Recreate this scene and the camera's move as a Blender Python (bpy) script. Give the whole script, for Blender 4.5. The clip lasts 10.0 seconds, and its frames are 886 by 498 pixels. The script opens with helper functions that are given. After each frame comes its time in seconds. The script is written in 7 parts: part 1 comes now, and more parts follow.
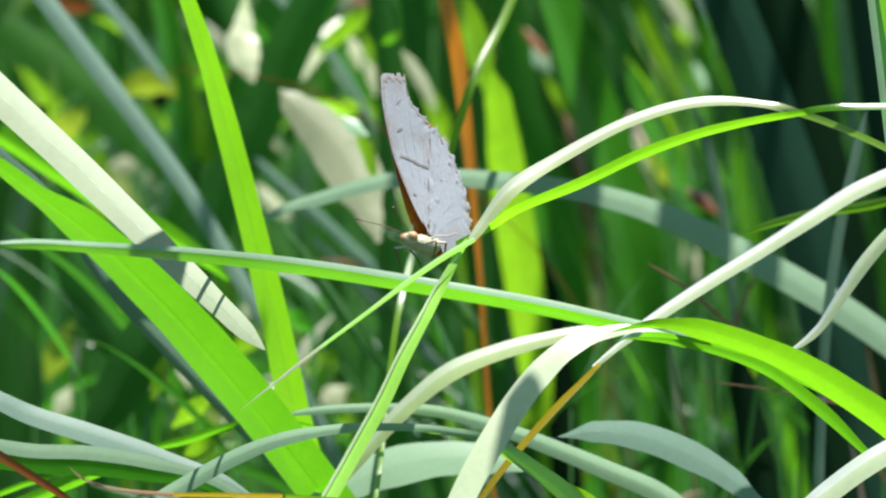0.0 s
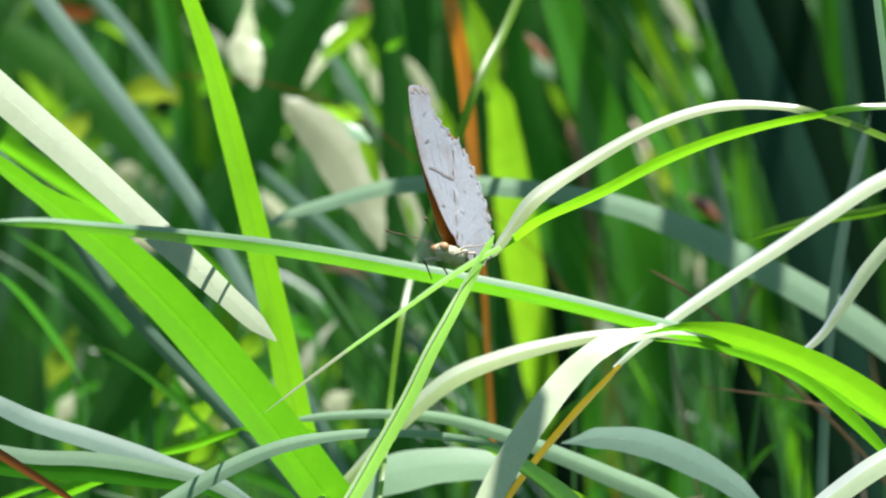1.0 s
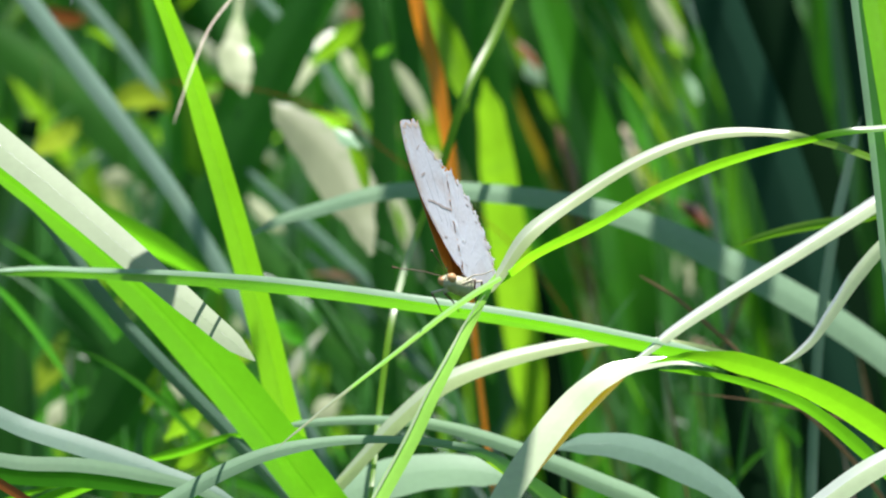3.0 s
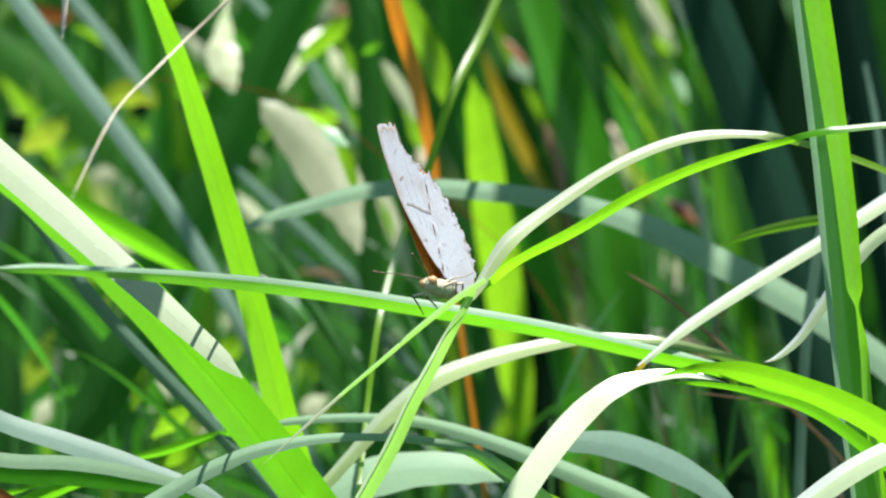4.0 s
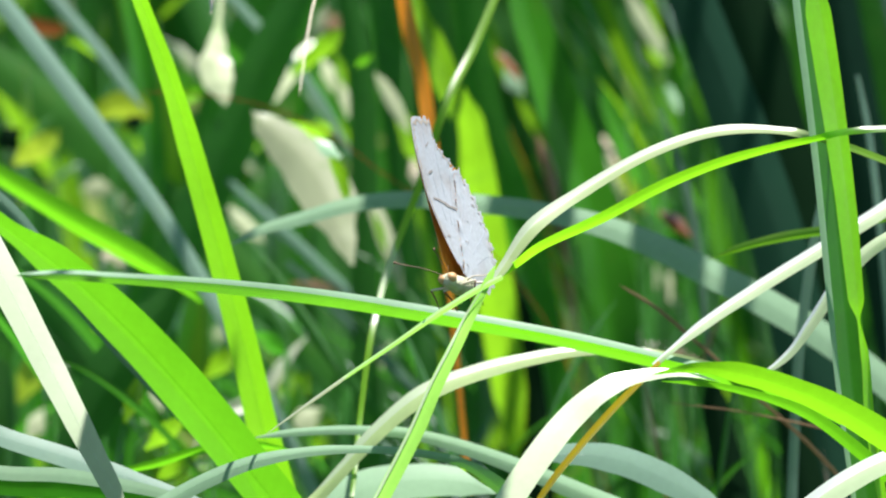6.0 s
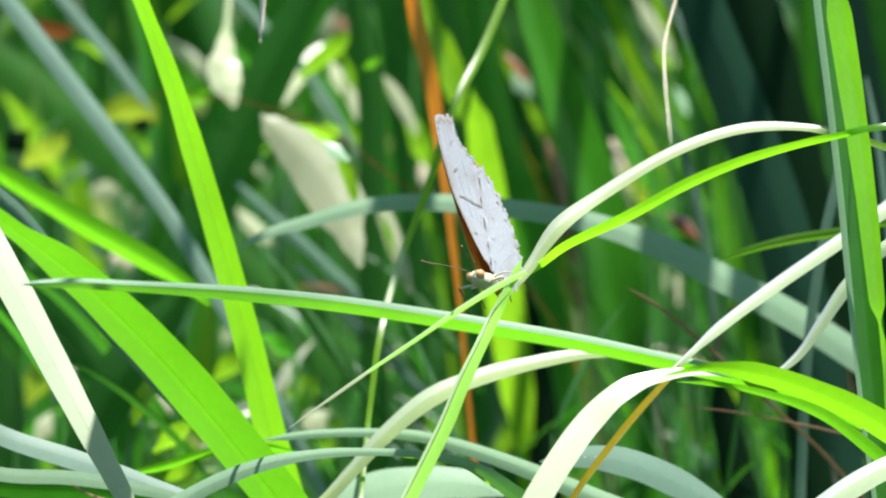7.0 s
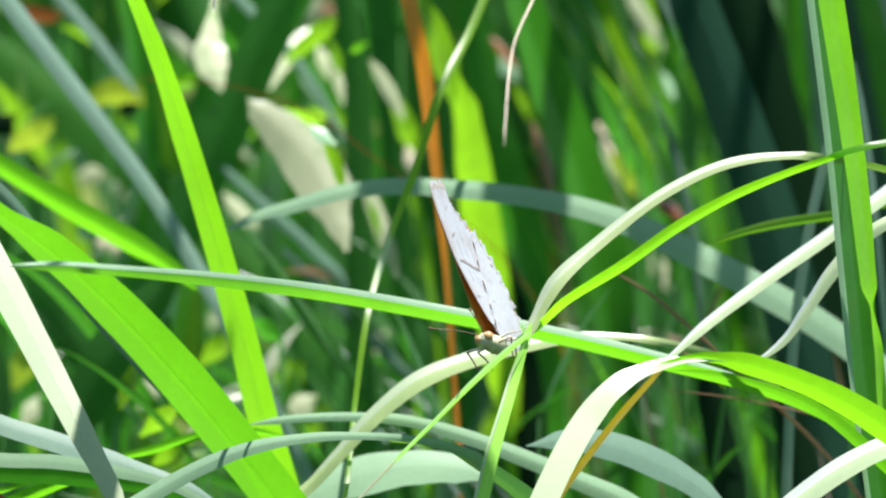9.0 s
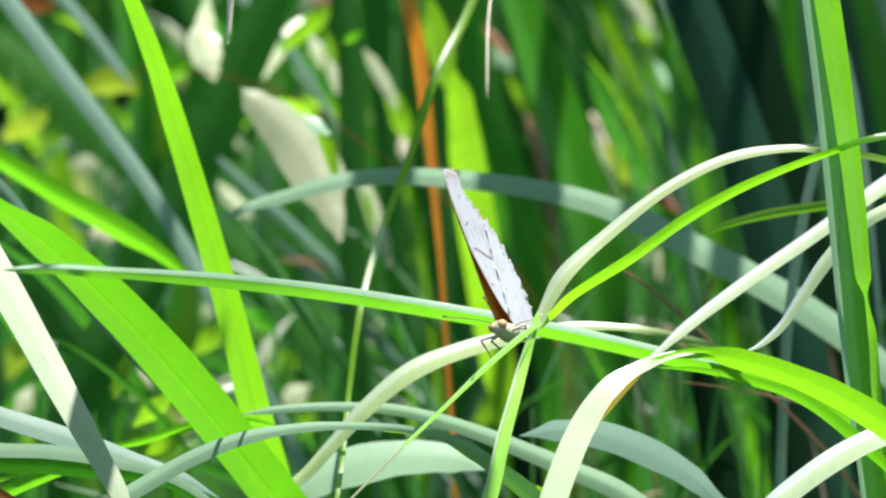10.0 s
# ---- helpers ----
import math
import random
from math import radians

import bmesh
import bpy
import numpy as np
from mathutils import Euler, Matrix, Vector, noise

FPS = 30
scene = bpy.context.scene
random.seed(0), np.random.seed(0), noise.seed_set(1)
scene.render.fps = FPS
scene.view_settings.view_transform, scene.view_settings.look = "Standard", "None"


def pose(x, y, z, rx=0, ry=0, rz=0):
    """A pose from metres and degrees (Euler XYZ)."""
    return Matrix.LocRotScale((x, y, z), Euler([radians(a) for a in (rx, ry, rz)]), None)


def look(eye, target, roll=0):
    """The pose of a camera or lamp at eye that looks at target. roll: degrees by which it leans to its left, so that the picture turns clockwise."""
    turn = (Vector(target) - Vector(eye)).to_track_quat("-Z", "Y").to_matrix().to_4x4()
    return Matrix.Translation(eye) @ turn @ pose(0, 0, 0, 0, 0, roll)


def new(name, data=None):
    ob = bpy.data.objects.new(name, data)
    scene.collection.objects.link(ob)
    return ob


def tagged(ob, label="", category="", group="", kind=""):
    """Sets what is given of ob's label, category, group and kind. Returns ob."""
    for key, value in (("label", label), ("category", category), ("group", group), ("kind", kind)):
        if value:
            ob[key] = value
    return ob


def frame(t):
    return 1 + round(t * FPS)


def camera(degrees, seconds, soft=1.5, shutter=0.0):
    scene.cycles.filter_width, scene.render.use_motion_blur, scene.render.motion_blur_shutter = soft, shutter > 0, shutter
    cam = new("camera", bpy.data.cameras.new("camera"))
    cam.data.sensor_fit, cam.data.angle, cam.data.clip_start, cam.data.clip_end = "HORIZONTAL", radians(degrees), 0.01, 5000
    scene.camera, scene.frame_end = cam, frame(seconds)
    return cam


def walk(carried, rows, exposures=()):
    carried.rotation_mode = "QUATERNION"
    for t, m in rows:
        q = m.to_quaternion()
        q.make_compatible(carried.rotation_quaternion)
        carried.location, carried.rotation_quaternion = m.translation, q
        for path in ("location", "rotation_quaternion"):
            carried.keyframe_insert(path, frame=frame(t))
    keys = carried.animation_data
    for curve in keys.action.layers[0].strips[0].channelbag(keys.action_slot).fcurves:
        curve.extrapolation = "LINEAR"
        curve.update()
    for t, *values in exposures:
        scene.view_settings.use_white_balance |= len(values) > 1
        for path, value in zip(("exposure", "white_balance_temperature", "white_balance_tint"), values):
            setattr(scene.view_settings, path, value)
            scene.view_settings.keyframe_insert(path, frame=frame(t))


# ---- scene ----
# The camera: a long lens two metres from the butterfly, carried by hand.
cam = camera(4.8, 10.0, soft=2.2)
cam.data.dof.use_dof = True
cam.data.dof.focus_distance = 2.0
cam.data.dof.aperture_fstop = 25.0


def aim(dx, dy):
    """The held camera turned by dx to its left and dy upwards (thousandths of a degree)."""
    return pose(0, -2.0, 0.9, 90 + dy / 1000, 0, dx / 1000)


walk(cam, [
    (0, aim(174, -49)),
    (0.5, aim(184, -55)),
    (1, aim(190, -15)),
    (1.5, aim(132, 9)),
    (2, aim(122, 12)),
    (2.5, aim(129, 0)),
    (2.7, aim(141, 24)),
    (3.8, aim(77, -9)),
    (4, aim(67, 6)),
    (4.5, aim(80, 18)),
    (5, aim(-40, 31)),
    (5.5, aim(61, 73)),
    (5.7, aim(21, 70)),
    (7, aim(73, 86)),
    (7.5, aim(37, 61)),
    (8, aim(46, 18)),
    (8.5, aim(49, 40)),
    (9, aim(0, 0)),
    (9.5, aim(-12, -37)),
    (10, aim(-34, -55)),
], exposures=[(0, 0.92, 6500, 13), (2.7, 0.88, 6500, 13), (3.8, 0.98, 6500, 11.5), (4.4, 1.10, 6500, 11.5), (10, 1.12, 6500, 11.5)]
)

# Sky and sun: high summer sun, a little behind the grass and to one side.
SUN = Vector((0.14, -0.08, 0.985)).normalized()
world = bpy.data.worlds.new("world")
scene.world = world
world.use_nodes = True
wn = world.node_tree.nodes
sky = wn.new("ShaderNodeTexSky")
sky.sky_type = "NISHITA"
sky.sun_disc = False
sky.sun_elevation = math.asin(SUN.z)
sky.sun_rotation = math.atan2(SUN.x, SUN.y)
wn["Background"].inputs["Strength"].default_value = 0.062
world.node_tree.links.new(sky.outputs[0], wn["Background"].inputs["Color"])
sun_data = bpy.data.lights.new("sun", "SUN")
sun_data.energy = 5.0
sun_data.angle = radians(0.5)
sun_data.color = (1.0, 0.92, 0.84)
sun = new("sun", sun_data)
sun.matrix_world = look(SUN * 20, (0, 0, 0))


# Materials
def nodes_of(name):
    m = bpy.data.materials.new(name)
    m.use_nodes = True
    t = m.node_tree
    t.nodes.clear()
    return m, t


def node(t, kind, ins=None, **props):
    n = t.nodes.new(kind)
    for k, v in props.items():
        setattr(n, k, v)
    for k, v in (ins or {}).items():
        if isinstance(v, bpy.types.NodeSocket):
            t.links.new(v, n.inputs[k])
        else:
            n.inputs[k].default_value = v
    return n


def ramp(t, fac, stops):
    n = t.nodes.new("ShaderNodeValToRGB")
    el = n.color_ramp.elements
    while len(el) < len(stops):
        el.new(0.5)
    for e, (p, c) in zip(el, stops):
        e.position, e.color = p, (*c, 1)
    t.links.new(fac, n.inputs[0])
    return n.outputs[0]


def leaf_material(name, reflect, through_light, share=0.5, gloss=0.25, rough=0.38, vary=0.25, blotch=(0.5, 0.42, 0.12), spots=0.2, veins=13.0, patch=40.0):
    """A thin leaf: it scatters light back with one colour and lets light through with another."""
    m, t = nodes_of(name)
    uv = node(t, "ShaderNodeUVMap", uv_map="UVMap")
    info = node(t, "ShaderNodeObjectInfo")
    geo = node(t, "ShaderNodeNewGeometry")
    sep = node(t, "ShaderNodeSeparateXYZ", {0: uv.outputs[0]})
    stretch = node(t, "ShaderNodeCombineXYZ", {0: node(t, "ShaderNodeMath", {0: sep.outputs[0], 1: veins}, operation="MULTIPLY").outputs[0],
                                               1: node(t, "ShaderNodeMath", {0: sep.outputs[1], 1: 14.0}, operation="MULTIPLY").outputs[0],
                                               2: node(t, "ShaderNodeMath", {0: info.outputs["Random"], 1: 50.0}, operation="MULTIPLY").outputs[0]})
    grain = node(t, "ShaderNodeTexNoise", {"Vector": stretch.outputs[0], "Scale": 1.0, "Detail": 4.0, "Roughness": 0.65})
    where = node(t, "ShaderNodeTexCoord")
    big = node(t, "ShaderNodeTexNoise", {"Vector": where.outputs["Object"], "Scale": patch, "Detail": 4.0})
    fine = node(t, "ShaderNodeTexNoise", {"Vector": where.outputs["Object"], "Scale": 700.0, "Detail": 3.0})
    rnd = node(t, "ShaderNodeMath", {0: info.outputs["Random"], 1: geo.outputs["Random Per Island"]}, operation="ADD").outputs[0]
    rnd = node(t, "ShaderNodeMath", {0: rnd}, operation="FRACT").outputs[0]
    lift = node(t, "ShaderNodeMapRange", {0: rnd, 3: 1 - vary, 4: 1 + vary}).outputs[0]
    g2 = node(t, "ShaderNodeMapRange", {0: grain.outputs[0], 1: 0.3, 2: 0.7, 3: 0.70, 4: 1.18}).outputs[0]
    b2 = node(t, "ShaderNodeMapRange", {0: big.outputs[0], 1: 0.3, 2: 0.7, 3: 0.90, 4: 1.10}).outputs[0]
    f2 = node(t, "ShaderNodeMapRange", {0: fine.outputs[0], 1: 0.3, 2: 0.7, 3: 0.96, 4: 1.03}).outputs[0]
    k = node(t, "ShaderNodeMath", {0: lift, 1: g2}, operation="MULTIPLY").outputs[0]
    k = node(t, "ShaderNodeMath", {0: k, 1: b2}, operation="MULTIPLY").outputs[0]
    k = node(t, "ShaderNodeMath", {0: k, 1: f2}, operation="MULTIPLY").outputs[0]
    stain = node(t, "ShaderNodeMapRange", {0: big.outputs[0], 1: 0.6, 2: 0.75, 3: 0.0, 4: spots}).outputs[0]

    def tinted(c):
        mx = node(t, "ShaderNodeMix", {0: stain, 6: (*c, 1), 7: (*blotch, 1)}, data_type="RGBA")
        return node(t, "ShaderNodeVectorMath", {0: mx.outputs[2], "Scale": k}, operation="SCALE").outputs[0]
    bump = node(t, "ShaderNodeBump", {"Height": grain.outputs[0], "Strength": 0.25, "Distance": 0.0004})
    d = node(t, "ShaderNodeBsdfDiffuse", {"Color": tinted(reflect), "Normal": bump.outputs[0]})
    tr = node(t, "ShaderNodeBsdfTranslucent", {"Color": tinted(through_light), "Normal": bump.outputs[0]})
    body = node(t, "ShaderNodeMixShader", {0: share, 1: d.outputs[0], 2: tr.outputs[0]})
    gl = node(t, "ShaderNodeBsdfGlossy", {"Color": (0.9, 0.95, 1, 1), "Roughness": rough, "Normal": bump.outputs[0]})
    fr = node(t, "ShaderNodeFresnel", {"IOR": 1.42})
    fg = node(t, "ShaderNodeMath", {0: fr.outputs[0], 1: gloss * 4}, operation="MULTIPLY", use_clamp=True)
    out = node(t, "ShaderNodeMixShader", {0: fg.outputs[0], 1: body.outputs[0], 2: gl.outputs[0]})
    node(t, "ShaderNodeOutputMaterial", {0: out.outputs[0]})
    return m


def plain_material(name, stops, scale, rough=0.7, bump_by=0.3, distance=0.001, metal=0.0):
    m, t = nodes_of(name)
    where = node(t, "ShaderNodeTexCoord")
    n1 = node(t, "ShaderNodeTexNoise", {"Vector": where.outputs["Object"], "Scale": scale, "Detail": 6.0})
    n2 = node(t, "ShaderNodeTexNoise", {"Vector": where.outputs["Object"], "Scale": scale * 9, "Detail": 3.0})
    mixed = node(t, "ShaderNodeMath", {0: n1.outputs[0], 1: n2.outputs[0]}, operation="ADD").outputs[0]
    half = node(t, "ShaderNodeMath", {0: mixed, 1: 0.5}, operation="MULTIPLY").outputs[0]
    bump = node(t, "ShaderNodeBump", {"Height": half, "Strength": bump_by, "Distance": distance})
    p = node(t, "ShaderNodeBsdfPrincipled", {"Base Color": ramp(t, half, stops), "Roughness": rough, "Metallic": metal, "Normal": bump.outputs[0]})
    node(t, "ShaderNodeOutputMaterial", {0: p.outputs[0]})
    return m


# Pale, mid and deep greens carry some of their light or shade as colour
MATS = {
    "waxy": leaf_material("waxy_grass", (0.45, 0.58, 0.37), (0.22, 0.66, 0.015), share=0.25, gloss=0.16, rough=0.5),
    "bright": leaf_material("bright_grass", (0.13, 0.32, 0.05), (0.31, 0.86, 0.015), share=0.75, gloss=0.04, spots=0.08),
    "young": leaf_material("young_grass", (0.30, 0.66, 0.10), (0.30, 0.80, 0.03), share=0.3, gloss=0.08),
    "fresh": leaf_material("fresh_grass", (0.19, 0.40, 0.06), (0.30, 0.80, 0.02), share=0.35, gloss=0.06),
    "cream": leaf_material("cream_green_grass", (0.50, 0.67, 0.32), (0.36, 0.80, 0.06), share=0.35, gloss=0.08, rough=0.5),
    "rust": leaf_material("rusty_dead_leaf", (0.34, 0.13, 0.06), (0.34, 0.12, 0.03), share=0.4, gloss=0.04, blotch=(0.18, 0.1, 0.05), spots=0.6),
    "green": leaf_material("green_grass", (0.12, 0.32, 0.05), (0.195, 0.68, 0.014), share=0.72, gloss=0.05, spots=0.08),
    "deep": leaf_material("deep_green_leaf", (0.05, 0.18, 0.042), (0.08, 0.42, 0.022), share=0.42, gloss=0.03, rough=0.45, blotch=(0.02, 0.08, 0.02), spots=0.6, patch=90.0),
    "grey": leaf_material("grey_green_leaf", (0.17, 0.31, 0.23), (0.08, 0.32, 0.04), share=0.30, gloss=0.12, rough=0.5, blotch=(0.25, 0.3, 0.18)),
    "teal": leaf_material("blue_green_grass", (0.23, 0.38, 0.31), (0.12, 0.42, 0.04), share=0.30, gloss=0.08, rough=0.5, blotch=(0.36, 0.42, 0.22)),
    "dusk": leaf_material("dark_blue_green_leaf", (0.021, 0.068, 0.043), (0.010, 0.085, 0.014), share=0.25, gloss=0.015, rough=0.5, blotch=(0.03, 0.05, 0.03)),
    # murk: the darkness of shaded gaps put into a leaf colour
    "murk": leaf_material("dark_gap_leaf", (0.010, 0.032, 0.014), (0.006, 0.045, 0.008), share=0.25, gloss=0.01, rough=0.6, blotch=(0.02, 0.03, 0.015)),
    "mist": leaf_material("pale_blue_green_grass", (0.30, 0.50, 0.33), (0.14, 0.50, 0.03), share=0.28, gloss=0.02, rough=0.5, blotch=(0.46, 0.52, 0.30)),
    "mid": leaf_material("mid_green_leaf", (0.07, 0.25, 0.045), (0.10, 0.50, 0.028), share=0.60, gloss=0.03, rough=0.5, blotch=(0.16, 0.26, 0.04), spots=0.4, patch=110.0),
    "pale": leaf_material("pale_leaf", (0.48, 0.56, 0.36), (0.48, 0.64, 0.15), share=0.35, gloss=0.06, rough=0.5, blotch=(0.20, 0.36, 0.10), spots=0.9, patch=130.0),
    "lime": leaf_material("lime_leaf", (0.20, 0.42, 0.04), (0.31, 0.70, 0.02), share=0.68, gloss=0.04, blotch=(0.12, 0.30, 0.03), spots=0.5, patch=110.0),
    "lemon": leaf_material("lemon_leaf", (0.42, 0.58, 0.08), (0.52, 0.76, 0.05), share=0.55, gloss=0.05, blotch=(0.45, 0.45, 0.12)),
    "yellow": leaf_material("yellowing_leaf", (0.62, 0.48, 0.09), (0.86, 0.64, 0.03), share=0.55, gloss=0.12, blotch=(0.35, 0.2, 0.08)),
    "orange": leaf_material("orange_dead_leaf", (0.62, 0.20, 0.02), (0.90, 0.32, 0.015), share=0.65, gloss=0.03, blotch=(0.25, 0.1, 0.04), spots=0.4),
    "brown": leaf_material("brown_dead_leaf", (0.38, 0.25, 0.15), (0.32, 0.18, 0.06), share=0.35, gloss=0.06, blotch=(0.2, 0.12, 0.07), spots=0.6),
    "straw": leaf_material("straw", (0.84, 0.76, 0.58), (0.6, 0.45, 0.25), share=0.25, gloss=0.03, blotch=(0.4, 0.25, 0.15), spots=0.6),
}
# Soil toned dark green: stands for grass cover, dims warm bounced light
SOIL = plain_material("soil", [(0.35, (0.014, 0.022, 0.008)), (0.5, (0.022, 0.040, 0.012)), (0.65, (0.035, 0.034, 0.018))], 6.0, 0.95, 0.8, 0.02)


# Building helpers
def part(name, bm, material, parent, label=""):
    me = bpy.data.meshes.new(name)
    bm.to_mesh(me)
    bm.free()
    me.materials.append(material)
    for p in me.polygons:
        p.use_smooth = True
    ob = new(name, me)
    ob.parent = parent
    if label:
        tagged(ob, label)
    return ob


def curve_points(pts, steps):
    """A smooth line through the points (centripetal Catmull-Rom), as many steps to each stretch."""
    v = [Vector(p) for p in pts]
    v = [v[0] * 2 - v[1]] + v + [v[-1] * 2 - v[-2]]
    out = []
    for i in range(1, len(v) - 2):
        a, b, c, d = v[i - 1:i + 3]
        t1 = max((b - a).length, 1e-9) ** 0.5
        t2 = t1 + max((c - b).length, 1e-9) ** 0.5
        t3 = t2 + max((d - c).length, 1e-9) ** 0.5
        for s in range(steps):
            t = t1 + (t2 - t1) * s / steps
            a1 = a.lerp(b, t / t1)
            a2 = b.lerp(c, (t - t1) / (t2 - t1))
            a3 = c.lerp(d, (t - t2) / (t3 - t2))
            b1 = a1.lerp(a2, t / t2)
            b2 = a2.lerp(a3, (t - t1) / (t3 - t1))
            out.append(b1.lerp(b2, (t - t1) / (t2 - t1)))
    out.append(v[-2].copy())
    return out


def spread(values, u):
    """The value at u (0 to 1) along a list, one value for each point of the line."""
    if not isinstance(values, (list, tuple)):
        return values
    f = u * (len(values) - 1)
    i = min(int(f), len(values) - 2)
    f -= i
    f = f * f * (3 - 2 * f)
    return values[i] * (1 - f) + values[i + 1] * f


def ribbon(bm, pts, width, tilt=0.0, fold=0.12, tips=(0.0, 0.0), steps=10, rag=0.015, seed=0):
    """A blade along pts. width: one value or several along it. tilt: degrees by which its upper edge leans away.
    fold: how far the midrib stands forward, as a share of the width. tips: the length over which each end narrows to a point."""
    uvl = bm.loops.layers.uv.verify()
    line = curve_points(pts, steps)
    n = len(line)
    length = sum((line[i + 1] - line[i]).length for i in range(n - 1))
    rows, run = [], 0.0
    across = (-1.0, -0.55, -0.08, 0.08, 0.55, 1.0)
    rise = (0.0, 0.55, 1.0, 1.0, 0.55, 0.0)
    for i, p in enumerate(line):
        if i:
            run += (p - line[i - 1]).length
        u = run / length
        tan = (line[min(i + 1, n - 1)] - line[max(i - 1, 0)]).normalized()
        side = Vector((-tan.z, 0, tan.x))
        if side.length < 0.05:
            side = Vector((1, 0, 0))
        side.normalize()
        at = i / (n - 1)
        a = radians(spread(tilt, at))
        cross = (side * math.cos(a) + Vector((0, 1, 0)) * math.sin(a)).normalized()
        normal = cross.cross(tan).normalized()
        if normal.y > 0:
            normal = -normal
        w = spread(width, at) * 0.5
        if tips[0]:
            w *= min(1.0, run / tips[0] + 0.01) ** 0.7
        if tips[1]:
            w *= min(1.0, (length - run) / tips[1] + 0.01) ** 0.7
        row = []
        for c, r in zip(across, rise):
            wob = 1 + rag * noise.noise(Vector((u * length * 160, c * 3 + seed, seed * 1.7)))
            q = p + cross * (c * w * wob) + normal * (r * fold * w * 2)
            row.append((bm.verts.new(q), (c * 0.5 + 0.5, run * 12)))
        rows.append(row)
    for r0, r1 in zip(rows, rows[1:]):
        for j in range(len(across) - 1):
            four = (r0[j], r0[j + 1], r1[j + 1], r1[j])
            f = bm.faces.new([x[0] for x in four])
            for lp, x in zip(f.loops, four):
                lp[uvl].uv = x[1]


SEEDS = [0]


def blade(name, label, pts, width, tilt=0.0, mat="waxy", fold=0.12, tips=(0.0, 0.0), parent=None, origin=(0, 0, 0), steps=10, group="", category="grass blade", rib=False):
    """One leaf blade; with an origin, its points stay where they are and its pivot lies there."""
    SEEDS[0] += 1
    bm = bmesh.new()
    o = Vector(origin)
    ribbon(bm, [Vector(p) - o for p in pts], width, tilt, fold, tips, steps, seed=SEEDS[0] * 3.1)
    ob = part(name, bm, MATS[mat], parent)
    ob.location = o
    if parent is None:
        tagged(ob, label, category, group)
    elif label:
        tagged(ob, label)
    if rib:
        bm = bmesh.new()
        w = [v * 0.008 for v in width] if isinstance(width, (list, tuple)) else width * 0.008
        ribbon(bm, [Vector(p) - o for p in pts], w, tilt, 0.4, tips, steps, rag=0.1, seed=SEEDS[0] * 1.7)
        lift = fold * (sum(width) / len(width) if isinstance(width, (list, tuple)) else width) + 0.00006
        for v in bm.verts:
            v.co.y -= lift
        part("midrib", bm, MATS[mat], ob, "raised midrib along the blade")
    return ob


def tube(bm, pts, radii, sides=8, steps=6):
    line = curve_points(pts, steps)
    n = len(line)
    rings = []
    for i, p in enumerate(line):
        tan = (line[min(i + 1, n - 1)] - line[max(i - 1, 0)]).normalized()
        a = tan.orthogonal().normalized()
        b = tan.cross(a)
        r = spread(radii, i / (n - 1))
        rings.append([bm.verts.new(p + (a * math.cos(k * math.tau / sides) + b * math.sin(k * math.tau / sides)) * r) for k in range(sides)])
    for r0, r1 in zip(rings, rings[1:]):
        for k in range(sides):
            bm.faces.new((r0[k], r0[(k + 1) % sides], r1[(k + 1) % sides], r1[k]))
    bm.faces.new(rings[0][::-1])
    bm.faces.new(rings[-1])


# The ground
bm = bmesh.new()
bmesh.ops.create_grid(bm, x_segments=60, y_segments=60, size=400)
for v in bm.verts:
    r = math.hypot(v.co.x, v.co.y)
    v.co.x *= 0.02 + 0.98 * (r / 400) ** 1.5
    v.co.y *= 0.02 + 0.98 * (r / 400) ** 1.5
    v.co.z = 0.02 * noise.noise(v.co * 1.3) - 0.01
ground = part("ground", bm, SOIL, None)
tagged(ground, "dark green earth under dense tall grass", "ground", kind="structure")

# Grass blades

# The two blades that cross under the butterfly, each in stiff pieces that sway
perch_a = tagged(new("grass_blade"), "thin bright green grass blade with a dry straw tip", "grass blade", "crossing blades")
perch_b = tagged(new("grass_blade"), "pale folded grass blade arching up past the butterfly", "grass blade", "crossing blades")
arch_upper = blade("upper_blade", "", [(0.0151, 0, 0.8819), (0.0172, 0.002, 0.886), (0.0215, 0.005, 0.8937), (0.0296, 0.009, 0.9012), (0.0426, 0.013, 0.9109), (0.0545, 0.015, 0.9163), (0.0664, 0.015, 0.9178), (0.0739, 0.014, 0.9172), (0.0838, 0.02, 0.9154), (0.0946, 0.02, 0.912), (0.1097, 0.02, 0.9023)], [0.0014, 0.003, 0.0046, 0.0037, 0.0032, 0.0029, 0.002, 0.0014, 0.0017, 0.0017, 0.0012], [40, 46, 48, 48, 48, 48, 45, -20, -40, -45, -45], "cream", fold=0.1, tips=(0.0009, 0), parent=perch_b, origin=(0.0164, 0, 0.8843))
perch_upper = blade("upper_blade", "", [(0.013, 0.003, 0.8817), (0.0183, 0.0018, 0.8856), (0.0231, -0.002, 0.8901), (0.0339, -0.003, 0.8969), (0.0446, -0.001, 0.9044), (0.0553, 0.001, 0.9103), (0.066, 0.003, 0.9147), (0.073, 0.004, 0.9171), (0.0767, 0.004, 0.9185), (0.0842, 0.004, 0.9202), (0.0981, 0.004, 0.9221), (0.111, 0.004, 0.921)], [0.0013, 0.0014, 0.002, 0.0025, 0.0026, 0.0022, 0.0017, 0.0013, 0.0013, 0.0018, 0.0017, 0.0012], [0, -20, -32, -35, -35, -35, -35, -20, 20, 45, 45, 45], "bright", fold=0.06, tips=(0, 0), parent=perch_a, origin=(0.0164, 0.004, 0.8843))
